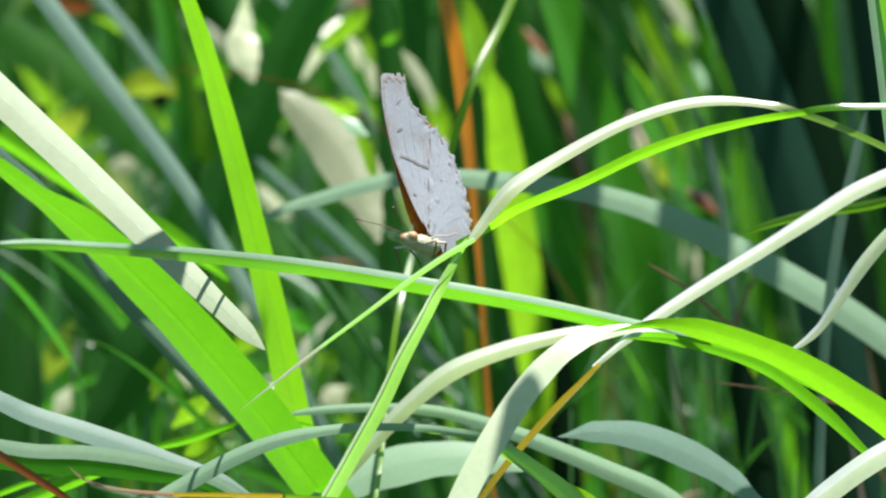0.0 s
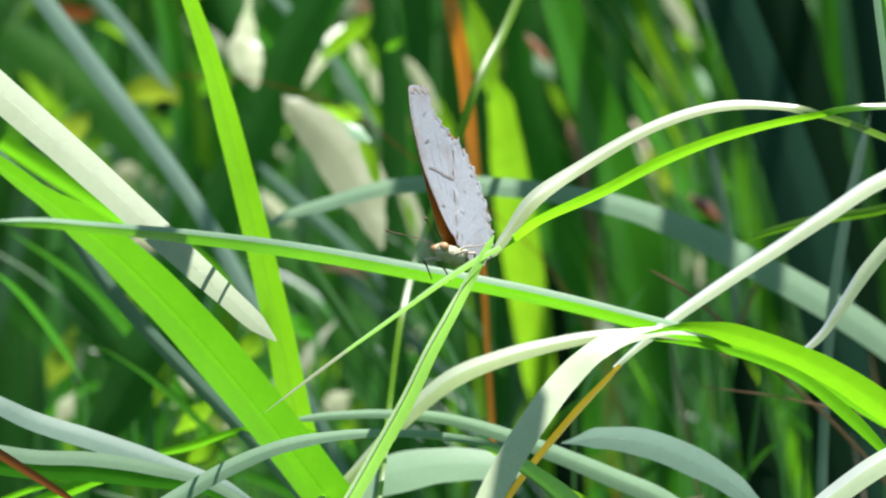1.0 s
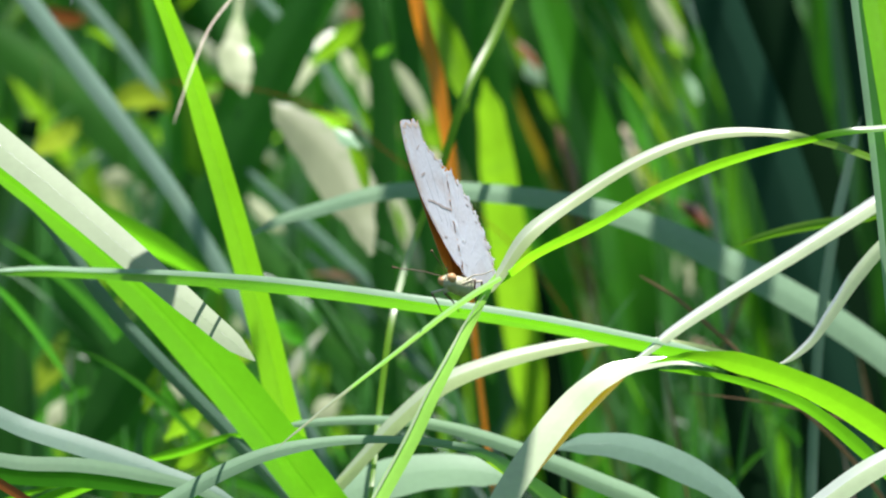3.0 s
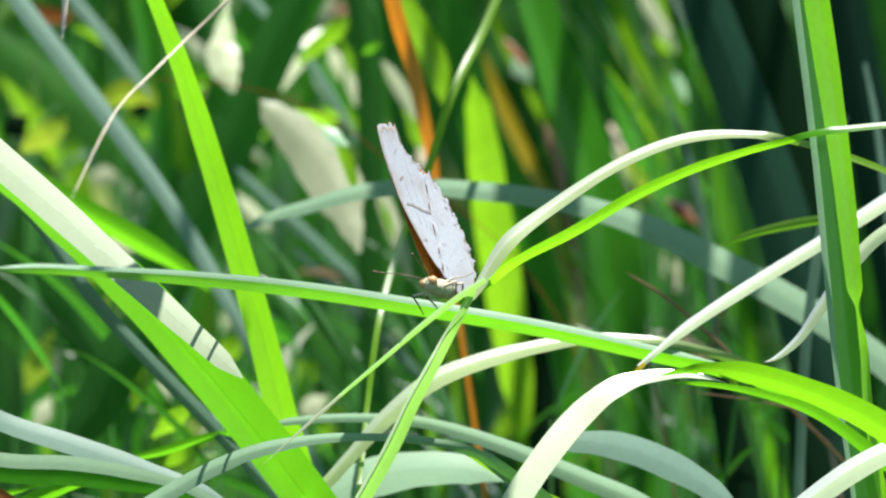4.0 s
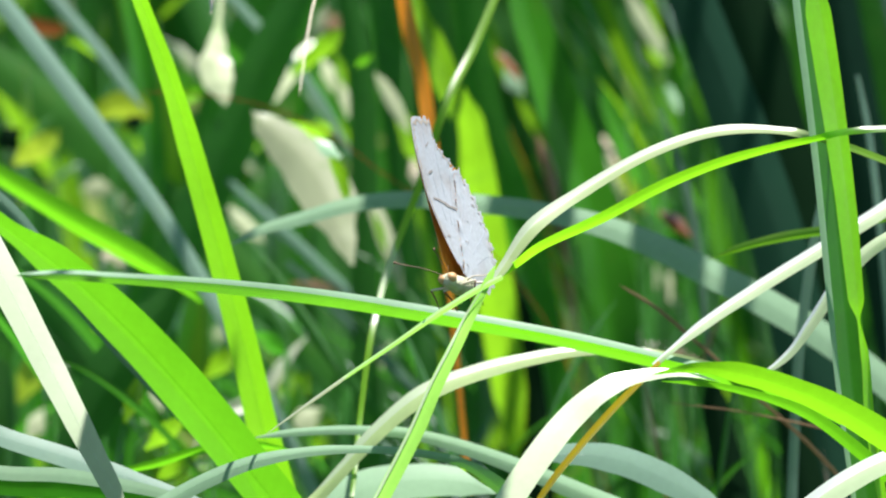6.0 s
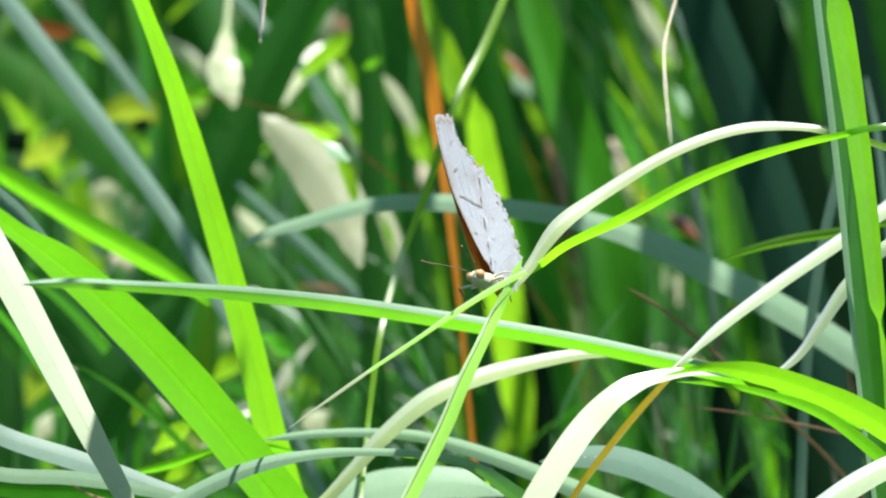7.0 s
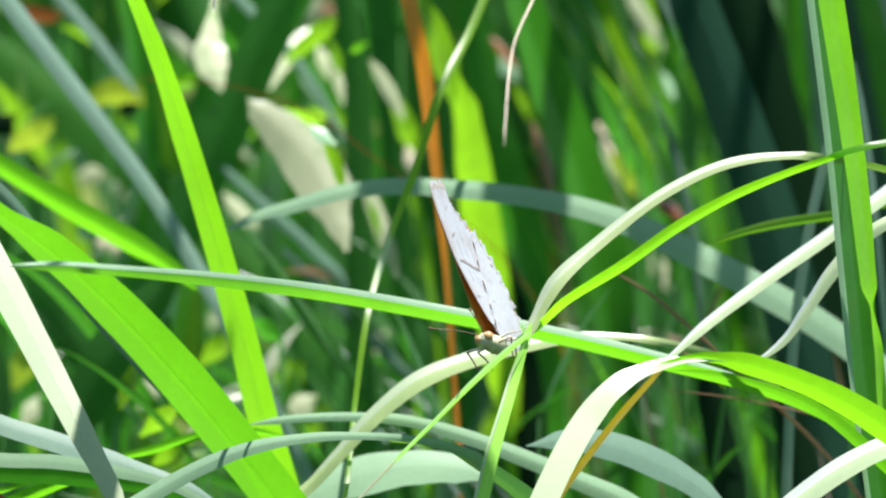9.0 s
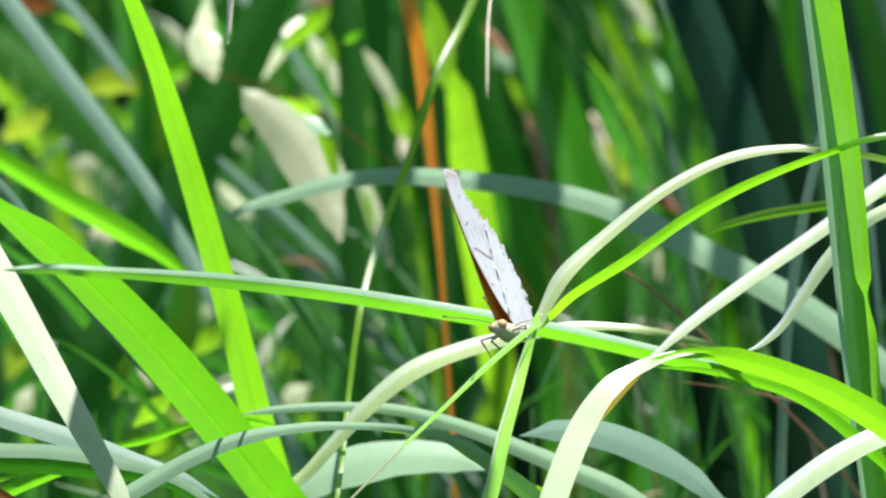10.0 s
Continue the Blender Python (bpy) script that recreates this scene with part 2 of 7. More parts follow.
thin_lower = blade("lower_blade", "", [(0.0164, -0.014, 0.8842), (0.0125, -0.014, 0.8812), (0.0059, -0.014, 0.8752), (-0.0015, -0.014, 0.8677), (-0.0089, -0.014, 0.8603), (-0.0132, -0.014, 0.8558)], [0.0012, 0.0016, 0.0015, 0.0011, 0.0009, 0.0008], -42, "young", fold=0.05, tips=(0, 0.0064), parent=perch_a, origin=(0.0125, -0.014, 0.8812))
thin_tip = blade("dry_tip", "straw-coloured dry tip", [(-0.0084, -0.0145, 0.8608), (-0.0132, -0.0145, 0.8558), (-0.0174, -0.0145, 0.8514), (-0.0225, -0.0145, 0.846)], [0.0008, 0.0008, 0.0005, 0.0003], -36, "pale", fold=0.1, tips=(0.0021, 0.0064), parent=perch_a, origin=(0.0125, -0.0145, 0.8812))
stem_lower = blade("stem_blade", "", [(0.0166, -0.012, 0.8863), (0.0153, -0.014, 0.8818), (0.0136, -0.016, 0.8762), (0.0115, -0.02, 0.8694), (0.0093, -0.024, 0.8621), (0.0072, -0.028, 0.8535), (0.0033, -0.034, 0.8412), (-0.0004, -0.04, 0.8299)], [0.0010, 0.0015, 0.0020, 0.0024, 0.0027, 0.0029, 0.0029, 0.0029], [-6, -4, 0, 0, 0, 0, 0, 0], "young", fold=0.05, tips=(0.0021, 0), parent=perch_b, origin=(0.0142, -0.012, 0.8783))
stem_edge = blade("pale_edge", "pale folded edge", [(0.0157, -0.017, 0.8831), (0.0127, -0.019, 0.8763), (0.0106, -0.023, 0.8695), (0.0082, -0.027, 0.8621), (0.006, -0.031, 0.8536), (0.0021, -0.037, 0.8413), (-0.0016, -0.043, 0.83)], [0.0003, 0.0004, 0.0005, 0.0005, 0.0005, 0.0005, 0.0005], 0, "waxy", fold=0.04, tips=(0.0064, 0), parent=perch_b, origin=(0.0142, -0.015, 0.8784))

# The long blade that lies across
cross_blade = blade("grass_blade", "long arching grass blade with a folded upper edge with its sunlit paleness as colour", [(-0.0793, -0.07, 0.8968), (-0.0709, -0.06, 0.8966), (-0.0609, -0.048, 0.8959), (-0.0409, -0.01, 0.8939), (-0.0199, 0.025, 0.891), (0.0017, 0.04, 0.887), (0.0236, 0.04, 0.8827), (0.0432, 0.04, 0.8778), (0.0563, 0.04, 0.8745), (0.0694, 0.04, 0.8701), (0.0846, 0.04, 0.8619), (0.1287, 0.052, 0.8283), (0.174, 0.08, 0.4556), (0.179, 0.088, 0)], [0.0008, 0.0016, 0.0022, 0.0032, 0.0039, 0.0039, 0.0037, 0.0033, 0.003, 0.0028, 0.0028, 0.0028, 0.0028, 0.0019], [-10, -30, -38, -40, -42, -42, -40, -38, -35, -30, -30, -30, -30, -30], "green", fold=0.04, tips=(0.0065, 0), origin=(0.0236, 0.04, 0.8827))
# Separate strip for the edge; its sunlit tone is a paler material
lip = blade("folded_edge", "folded upper edge with its sunlit paleness as colour", [(-0.079, -0.078, 0.8971), (-0.0706, -0.068, 0.8974), (-0.0607, -0.056, 0.8967), (-0.0407, -0.018, 0.895), (-0.0198, 0.017, 0.8922), (0.0017, 0.032, 0.8883), (0.0235, 0.032, 0.884), (0.043, 0.032, 0.8793), (0.0561, 0.032, 0.876)], [0.0008, 0.0013, 0.0014, 0.0015, 0.0016, 0.0016, 0.0016, 0.0013, 0.0008], [58, 56, 54, 50, 45, 40, 38, 38, 38], "mist", fold=0.03, tips=(0.0065, 0.0065), parent=cross_blade, origin=(0.0235, 0.032, 0.8827))
lip.location = (0, -0.008, 0)

# The arching blade with the white top
# Sunlit white and backlit green are given to the halves as separate colours
white_arch = tagged(new("grass_blade"), "broad arching grass blade, sunlit white and backlit green as colours", "grass blade")
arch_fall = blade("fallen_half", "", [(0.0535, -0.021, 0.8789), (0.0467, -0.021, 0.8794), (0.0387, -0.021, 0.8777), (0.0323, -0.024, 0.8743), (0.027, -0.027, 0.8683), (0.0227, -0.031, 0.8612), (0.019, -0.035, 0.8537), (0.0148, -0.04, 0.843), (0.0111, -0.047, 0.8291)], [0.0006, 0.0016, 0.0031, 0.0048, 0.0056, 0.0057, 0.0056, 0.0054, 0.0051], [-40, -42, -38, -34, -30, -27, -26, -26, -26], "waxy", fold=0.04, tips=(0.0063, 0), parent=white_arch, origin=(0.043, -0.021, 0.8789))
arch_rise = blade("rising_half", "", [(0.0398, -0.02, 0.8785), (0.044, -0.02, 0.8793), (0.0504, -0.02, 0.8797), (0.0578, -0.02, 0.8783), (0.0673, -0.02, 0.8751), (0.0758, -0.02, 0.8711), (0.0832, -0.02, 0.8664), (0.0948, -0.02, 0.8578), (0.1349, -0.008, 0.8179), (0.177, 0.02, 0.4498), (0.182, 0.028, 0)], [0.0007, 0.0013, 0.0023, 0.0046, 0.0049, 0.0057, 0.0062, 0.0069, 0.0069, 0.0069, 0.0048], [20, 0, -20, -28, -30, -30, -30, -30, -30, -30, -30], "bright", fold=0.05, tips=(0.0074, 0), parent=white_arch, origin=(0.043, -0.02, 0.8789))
arch_side = blade("side_blade", "", [(0.0424, 0.005, 0.8771), (0.051, 0.005, 0.8763), (0.0607, 0.005, 0.874), (0.0703, 0.005, 0.8701), (0.08, 0.005, 0.8626), (0.0896, 0.005, 0.8529)], [0.0007, 0.0012, 0.0017, 0.0025, 0.0030, 0.0016], -30, "green", fold=0.05, tips=(0.0064, 0), parent=white_arch, origin=(0.0435, 0.005, 0.8787))

# The pale blade that yellows towards its tip
pale_blade = tagged(new("grass_blade"), "pale green grass blade fading to a yellow dry tip", "grass blade")
pale_upper = blade("living_half", "", [(0.0413, 0.03, 0.8768), (0.0446, 0.031, 0.88), (0.0507, 0.034, 0.8854), (0.0617, 0.039, 0.8936), (0.0727, 0.043, 0.9012), (0.0816, 0.046, 0.9075), (0.0916, 0.05, 0.9144), (0.1072, 0.054, 0.921), (0.1519, 0.066, 0.93), (0.1978, 0.094, 0.5115), (0.2028, 0.102, 0)], [0.0011, 0.0015, 0.003, 0.0036, 0.0038, 0.0041, 0.0044, 0.0044, 0.0044, 0.0044, 0.0031], [25, 38, 44, 46, 46, 46, 46, 46, 46, 46, 46], "waxy", fold=0.2, tips=(0, 0), parent=pale_blade, origin=(0.0479, 0.03, 0.8827))
pale_tip = blade("dry_tip", "yellow dry blade tip", [(0.0424, 0.03, 0.8775), (0.0397, 0.03, 0.8745), (0.0348, 0.03, 0.869), (0.0289, 0.03, 0.8616), (0.0234, 0.03, 0.854), (0.0186, 0.03, 0.8458), (0.0126, 0.03, 0.835)], [0.0018, 0.0022, 0.0027, 0.0027, 0.0025, 0.0018, 0.001], 58, "yellow", fold=0.2, tips=(0, 0.0065), parent=pale_blade, origin=(0.0479, 0.03, 0.8827))

# The white blade and the broad green one
white_blade = blade("grass_blade", "long grass blade white in the sun with a shaded dry tip", [(-0.1203, 0.02, 0.9649), (-0.1055, 0.005, 0.9344), (-0.0943, -0.005, 0.914), (-0.0832, -0.016, 0.8948), (-0.0754, -0.024, 0.8806), (-0.0688, -0.031, 0.8685), (-0.0634, -0.036, 0.8586), (-0.0586, -0.04, 0.8498)], [0.0071, 0.0078, 0.0073, 0.0068, 0.0062, 0.0054, 0.0044, 0.003], [25, 25, 25, 25, 25, 25, 24, 20], "waxy", fold=0.02, tips=(0, 0.0052), origin=(-0.0586, -0.04, 0.8498), rib=True)
broad_blade = blade("grass_blade", "broad bright green grass blade glowing in the light behind it", [(-0.1081, 0.055, 0.9232), (-0.096, 0.055, 0.9144), (-0.0861, 0.055, 0.9069), (-0.0751, 0.055, 0.899), (-0.062, 0.055, 0.8869), (-0.0499, 0.055, 0.8737), (-0.04, 0.055, 0.8617), (-0.0323, 0.055, 0.8518), (-0.0202, 0.055, 0.8353), (0.0094, 0.067, 0.785), (0.043, 0.095, 0.4317), (0.048, 0.103, 0)], [0.0027, 0.0036, 0.0049, 0.0095, 0.0118, 0.0126, 0.0123, 0.0117, 0.0114, 0.0114, 0.0114, 0.008], [-36, -38, -40, -40, -40, -40, -40, -38, -36, -36, -36, -36], "green", fold=0.04, tips=(0.0198, 0), origin=(-0.0532, 0.055, 0.8759), rib=True)

# The slim upright blades
slim_blade = blade("grass_blade", "slim upright grass blade of luminous green", [(0.0068, 0.146, 0), (0.0018, 0.138, 0.4196), (-0.0157, 0.11, 0.763), (-0.0251, 0.098, 0.8205), (-0.0312, 0.09, 0.851), (-0.0356, 0.086, 0.8667), (-0.0394, 0.082, 0.8823), (-0.0449, 0.077, 0.9023), (-0.0503, 0.073, 0.9206), (-0.0552, 0.069, 0.9361), (-0.0601, 0.066, 0.9487), (-0.0698, 0.06, 0.9728)], [0.0067, 0.0095, 0.0095, 0.0095, 0.0092, 0.0088, 0.0082, 0.0075, 0.0069, 0.0056, 0.0044, 0.0016], 45, "bright", fold=0.04, tips=(0, 0.0133), origin=(-0.0394, 0.08, 0.8823), rib=True)
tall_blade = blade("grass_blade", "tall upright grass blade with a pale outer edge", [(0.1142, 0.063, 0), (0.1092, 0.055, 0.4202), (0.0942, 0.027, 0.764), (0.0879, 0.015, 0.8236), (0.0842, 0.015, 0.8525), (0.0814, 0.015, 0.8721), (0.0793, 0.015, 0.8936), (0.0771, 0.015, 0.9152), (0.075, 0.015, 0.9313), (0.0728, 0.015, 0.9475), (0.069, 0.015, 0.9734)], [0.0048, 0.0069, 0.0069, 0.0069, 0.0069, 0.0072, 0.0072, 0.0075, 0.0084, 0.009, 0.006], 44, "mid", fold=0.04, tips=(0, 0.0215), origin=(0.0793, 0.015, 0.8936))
tall_lip = blade("folded_edge", "pale folded edge", [(0.0841, 0.007, 0.8239), (0.0805, 0.007, 0.8527), (0.0777, 0.007, 0.8722), (0.0755, 0.007, 0.8937), (0.0734, 0.007, 0.9151), (0.0715, 0.007, 0.9312), (0.0695, 0.007, 0.9473), (0.0672, 0.007, 0.9688)], [0.0011, 0.0011, 0.0011, 0.0014, 0.0015, 0.0016, 0.0017, 0.0012], -30, "mist", fold=0.05, tips=(0, 0.0129), parent=tall_blade, origin=(0.079, 0.007, 0.8937))
tall_lip.location = (0, -0.008, 0)
# Overlay strip: sunlit half as brighter colour, narrowed where a shadow would cross
tall_lit_strip = blade("sunlit_half", "overlay strip with the blade's sunlit green as colour", [(0.0861, 0.009, 0.8526), (0.0833, 0.009, 0.87), (0.0824, 0.009, 0.8818), (0.0812, 0.009, 0.8888), (0.0806, 0.009, 0.8937), (0.0788, 0.009, 0.9108), (0.0771, 0.009, 0.9237), (0.0752, 0.009, 0.9366), (0.0735, 0.009, 0.9474), (0.0715, 0.009, 0.9603)], [0.0028, 0.0028, 0.0024, 0.0009, 0.0047, 0.0058, 0.0064, 0.0071, 0.0073, 0.0043], 50, "bright", fold=0.04, tips=(0, 0.0129), parent=tall_blade, origin=(0.079, 0.009, 0.8937))
tall_lit_strip.location = (0, -0.006, 0)

# Dry tips that hang in from above
whip = blade("dry_grass", "thin curved straw-coloured dry grass tip", [(0.0109, -0.11, 0.9183), (0.0113, -0.104, 0.9244), (0.0118, -0.098, 0.9306), (0.0129, -0.091, 0.9373), (0.0163, -0.083, 0.9452), (0.0207, -0.075, 0.9546), (0.0269, -0.075, 0.9658), (0.037, -0.075, 0.9779), (0.0522, -0.075, 0.987)], [0.00015, 0.00022, 0.0003, 0.0003, 0.00038, 0.00045, 0.00068, 0.00113, 0.00158], 12, "straw", fold=0.3, tips=(0.0041, 0), origin=(0.0111, -0.075, 0.9186), category="dry grass")
short_whip = blade("dry_grass", "short pinkish dry grass tip", [(-0.0415, -0.09, 0.9428), (-0.0413, -0.085, 0.9472), (-0.041, -0.079, 0.9535), (-0.0392, -0.09, 0.9624), (-0.0351, -0.09, 0.9757)], [0.0004, 0.0008, 0.0012, 0.0015, 0.0019], 15, "straw", fold=0.3, tips=(0.0031, 0), origin=(-0.0415, -0.09, 0.9428), category="dry grass")
low_whip = blade("dry_grass", "long thin yellow-green blade with a brown tip", [(-0.0297, -0.045, 0.8619), (-0.0088, -0.045, 0.8602), (0.0121, -0.045, 0.8573), (0.0309, -0.045, 0.8546), (0.0539, -0.045, 0.8478), (0.1019, -0.033, 0.8237), (0.1502, -0.005, 0.453), (0.1552, 0.003, 0)], [0.0011, 0.0011, 0.0012, 0.0015, 0.0016, 0.0016, 0.0016, 0.0012], -32, "lime", fold=0.08, tips=(0, 0), origin=(-0.0297, -0.045, 0.862), category="dry grass")
blade("yellow_stretch", "yellowing stretch of the blade", [(-0.0205, 0, 0.0002), (-0.01, 0, 0.0001), (0.0005, 0, -0.0001)], [0.0009, 0.0010, 0.0011], -32, "yellow", fold=0.08, parent=low_whip)
blade("dry_tip", "brown dry tip", [(-0.0397, 0, 0.0056), (-0.0375, 0, 0.0035), (-0.0335, 0, 0.0018), (-0.028, 0, 0.0008), (-0.0203, 0, 0.0002)], [0.0002, 0.0004, 0.0005, 0.0007, 0.0009], 25, "brown", fold=0.08, tips=(0.003, 0), parent=low_whip)

# Blades close behind
blade("grass_blade", "curling pale grass blade in half shade", [(0.0593, 0.03, 0.8784), (0.0616, 0.03, 0.8793), (0.0658, 0.03, 0.8827), (0.0701, 0.03, 0.8887), (0.075, 0.03, 0.8958), (0.081, 0.03, 0.9023), (0.0886, 0.03, 0.9066), (0.132, 0.042, 0.9214), (0.1767, 0.07, 0.5068), (0.1817, 0.078, 0)], [0.0006, 0.0013, 0.0021, 0.0027, 0.0031, 0.0029, 0.0027, 0.0027, 0.0027, 0.0019], [40, 40, 38, 34, 30, 26, 26, 26, 26, 26], "waxy", tips=(0.0033, 0), rib=True)
blade("grass_blade", "arching grass blade with a sunlit white top", [(-0.1165, 0.103, 0), (-0.1115, 0.095, 0.4446), (-0.0702, 0.067, 0.8083), (-0.0312, 0.055, 0.8496), (-0.0257, 0.055, 0.854), (-0.0202, 0.055, 0.86), (-0.0136, 0.055, 0.8672), (-0.0048, 0.055, 0.8743), (0.0051, 0.055, 0.8784), (0.016, 0.055, 0.8812), (0.0259, 0.055, 0.8828), (0.0358, 0.055, 0.8828), (0.0457, 0.055, 0.8812), (0.0556, 0.055, 0.8781), (0.0666, 0.055, 0.8726)], [0.0017, 0.0024, 0.0024, 0.0024, 0.0028, 0.0033, 0.0047, 0.0056, 0.0049, 0.0037, 0.0027, 0.0017, 0.0015, 0.0021, 0.0022], [24, 24, 24, 24, 30, 38, 45, 48, 48, 45, 42, 40, 0, -20, -25], "cream", fold=0.1, tips=(0, 0.0132), group="arching blades", rib=True)
blade("grass_blade", "low arching blue-green grass blade", [(-0.0379, 0.06, 0.8658), (-0.0291, 0.06, 0.8669), (-0.0181, 0.06, 0.8673), (-0.007, 0.06, 0.8665), (0.0051, 0.06, 0.8632), (0.0161, 0.06, 0.8591), (0.026, 0.06, 0.855), (0.0359, 0.06, 0.8506), (0.0458, 0.06, 0.8428), (0.0853, 0.072, 0.8021), (0.1269, 0.1, 0.4412), (0.1319, 0.108, 0)], [0.0012, 0.0017, 0.0019, 0.0024, 0.0031, 0.0036, 0.004, 0.0043, 0.0043, 0.0043, 0.0043, 0.003], 22, "mist", tips=(0.0055, 0), group="arching blades", rib=True)
blade("grass_blade", "arching blue-green grass blade close to the ground leaves", [(-0.1531, 0.048, 0), (-0.1481, 0.04, 0.4465), (-0.1045, 0.012, 0.8117), (-0.0624, 0, 0.8488), (-0.055, 0, 0.8536), (-0.0453, 0, 0.8589), (-0.0368, 0, 0.8622), (-0.0261, 0, 0.8642), (-0.0154, 0, 0.8646), (-0.0047, 0, 0.8638), (0.0038, 0, 0.8616), (0.0103, 0, 0.8573), (0.0167, 0, 0.8525), (0.0231, 0, 0.8456)], [0.0025, 0.0035, 0.0035, 0.0035, 0.0035, 0.0033, 0.0028, 0.0021, 0.0016, 0.0015, 0.002, 0.0039, 0.0047, 0.0047], [24, 24, 24, 24, 24, 24, 24, 26, 24, 10, -20, -40, -40, -40], "mist", fold=0.1, tips=(0, 0), group="arching blades", rib=True)
blade("grass_blade", "pale blue-green grass blade arching low", [(-0.1959, 0.083, 0), (-0.1909, 0.075, 0.4849), (-0.1442, 0.047, 0.8817), (-0.0983, 0.035, 0.8718), (-0.0853, 0.035, 0.8662), (-0.0755, 0.035, 0.8631), (-0.0657, 0.035, 0.8599), (-0.057, 0.035, 0.8568), (-0.0494, 0.035, 0.8542), (-0.0418, 0.035, 0.8501)], [0.0028, 0.0039, 0.0039, 0.0039, 0.0045, 0.0047, 0.0045, 0.0037, 0.0026, 0.0016], 34, "teal", fold=0.04, tips=(0, 0.0076), group="arching blades", rib=True)
level_blade = blade("grass_blade", "pale glossy grass blade lying level, shaded lower half coloured darker", [(-0.2056, 0.078, 0), (-0.2006, 0.07, 0.4721), (-0.1509, 0.042, 0.8583), (-0.1014, 0.03, 0.8617), (-0.0851, 0.03, 0.8595), (-0.0742, 0.03, 0.8591), (-0.0634, 0.03, 0.8574), (-0.0525, 0.03, 0.8547), (-0.0449, 0.03, 0.8504), (-0.0384, 0.03, 0.8437)], [0.0019, 0.0027, 0.0027, 0.0027, 0.0031, 0.0031, 0.0027, 0.0021, 0.0017, 0.0015], 28, "mist", fold=0.04, tips=(0, 0.0065), group="arching blades")
# Extra strip: shade on the blade's lower half put in as darker green
blade("underside", "darker strip with the lower half's shade as colour", [(-0.1015, 0.033, 0.859), (-0.0852, 0.033, 0.8569), (-0.0743, 0.033, 0.8564), (-0.0635, 0.033, 0.855), (-0.0526, 0.033, 0.8532), (-0.045, 0.033, 0.8492), (-0.0385, 0.033, 0.843)], [0.0033, 0.0036, 0.0036, 0.0029, 0.0018, 0.0013, 0.0011], -12, "mid", fold=0.04, tips=(0, 0.0065), parent=level_blade)
blade("grass_blade", "thin lime grass blade arching low", [(-0.1672, 0.118, 0), (-0.1622, 0.11, 0.459), (-0.1138, 0.082, 0.8345), (-0.0657, 0.07, 0.8583), (-0.0569, 0.07, 0.8608), (-0.048, 0.07, 0.8634), (-0.0392, 0.07, 0.8645), (-0.0292, 0.07, 0.863)], [0.0009, 0.0012, 0.0012, 0.0012, 0.002, 0.002, 0.0015, 0.0007], -25, "green", tips=(0.0033, 0.0066), group="arching blades")
blade("grass_blade", "short bright green blade low down", [(-0.1811, 0.098, 0), (-0.1761, 0.09, 0.4514), (-0.1295, 0.062, 0.8207), (-0.0837, 0.05, 0.8508), (-0.0782, 0.05, 0.8532), (-0.0728, 0.05, 0.855), (-0.0673, 0.05, 0.8561)], [0.0021, 0.003, 0.003, 0.003, 0.0028, 0.0021, 0.0007], -20, "green", tips=(0, 0.0044), group="arching blades")
blade("grass_blade", "white sunlit grass blade bending outwards", [(-0.0226, 0.048, 0), (-0.0176, 0.04, 0.4431), (0.0232, 0.012, 0.8057), (0.0616, 0, 0.8477), (0.068, 0, 0.8531), (0.0755, 0, 0.8584), (0.084, 0, 0.8627), (0.0958, 0, 0.8659)], [0.0035, 0.005, 0.005, 0.005, 0.0059, 0.0062, 0.0058, 0.0055], [40, 40, 40, 40, 44, 46, 46, 46], "waxy", tips=(0, 0), group="arching blades", rib=True)
blade("grass_blade", "broad pale grey-green leaf low behind", [(0.016, 0.05, 0.8618), (0.0237, 0.05, 0.8628), (0.0324, 0.05, 0.8618), (0.0412, 0.05, 0.8585), (0.0489, 0.05, 0.8541), (0.0544, 0.05, 0.8491), (0.0915, 0.062, 0.8057), (0.1313, 0.09, 0.4431), (0.1363, 0.098, 0)], [0.002, 0.0044, 0.0059, 0.0061, 0.0049, 0.0032, 0.0032, 0.0032, 0.0022], 20, "teal", fold=0.04, tips=(0.0066, 0.0066), group="arching blades", rib=True)
blade("grass_blade", "bright green blade passing under the arching one", [(-0.0133, 0.004, 0.8643), (-0.009, 0.004, 0.864), (0.0006, 0.004, 0.8627), (0.0077, 0.004, 0.8585), (0.016, 0.004, 0.8536), (0.0242, 0.004, 0.8481), (0.0342, 0.016, 0.78), (0.0422, 0.034, 0.42), (0.0442, 0.039, 0)], [0.0009, 0.0017, 0.0024, 0.0028, 0.003, 0.003, 0.0027, 0.0027, 0.0019], -42, "lime", fold=0.1, tips=(0.0032, 0), group="arching blades", category="grass blade", rib=True)
blade("grass_blade", "broad pale drooping leaf low behind", [(-0.117, 0.128, 0), (-0.112, 0.12, 0.4457), (-0.0692, 0.092, 0.8103), (-0.0282, 0.08, 0.849), (-0.0227, 0.08, 0.8529), (-0.0149, 0.08, 0.8556), (-0.006, 0.08, 0.857), (0.0029, 0.08, 0.8567), (0.0096, 0.08, 0.8545)], [0.004, 0.0056, 0.0056, 0.0056, 0.0085, 0.0099, 0.0085, 0.0071, 0.0042], 38, "mist", fold=0.04, tips=(0, 0.0067), group="arching blades", rib=True)
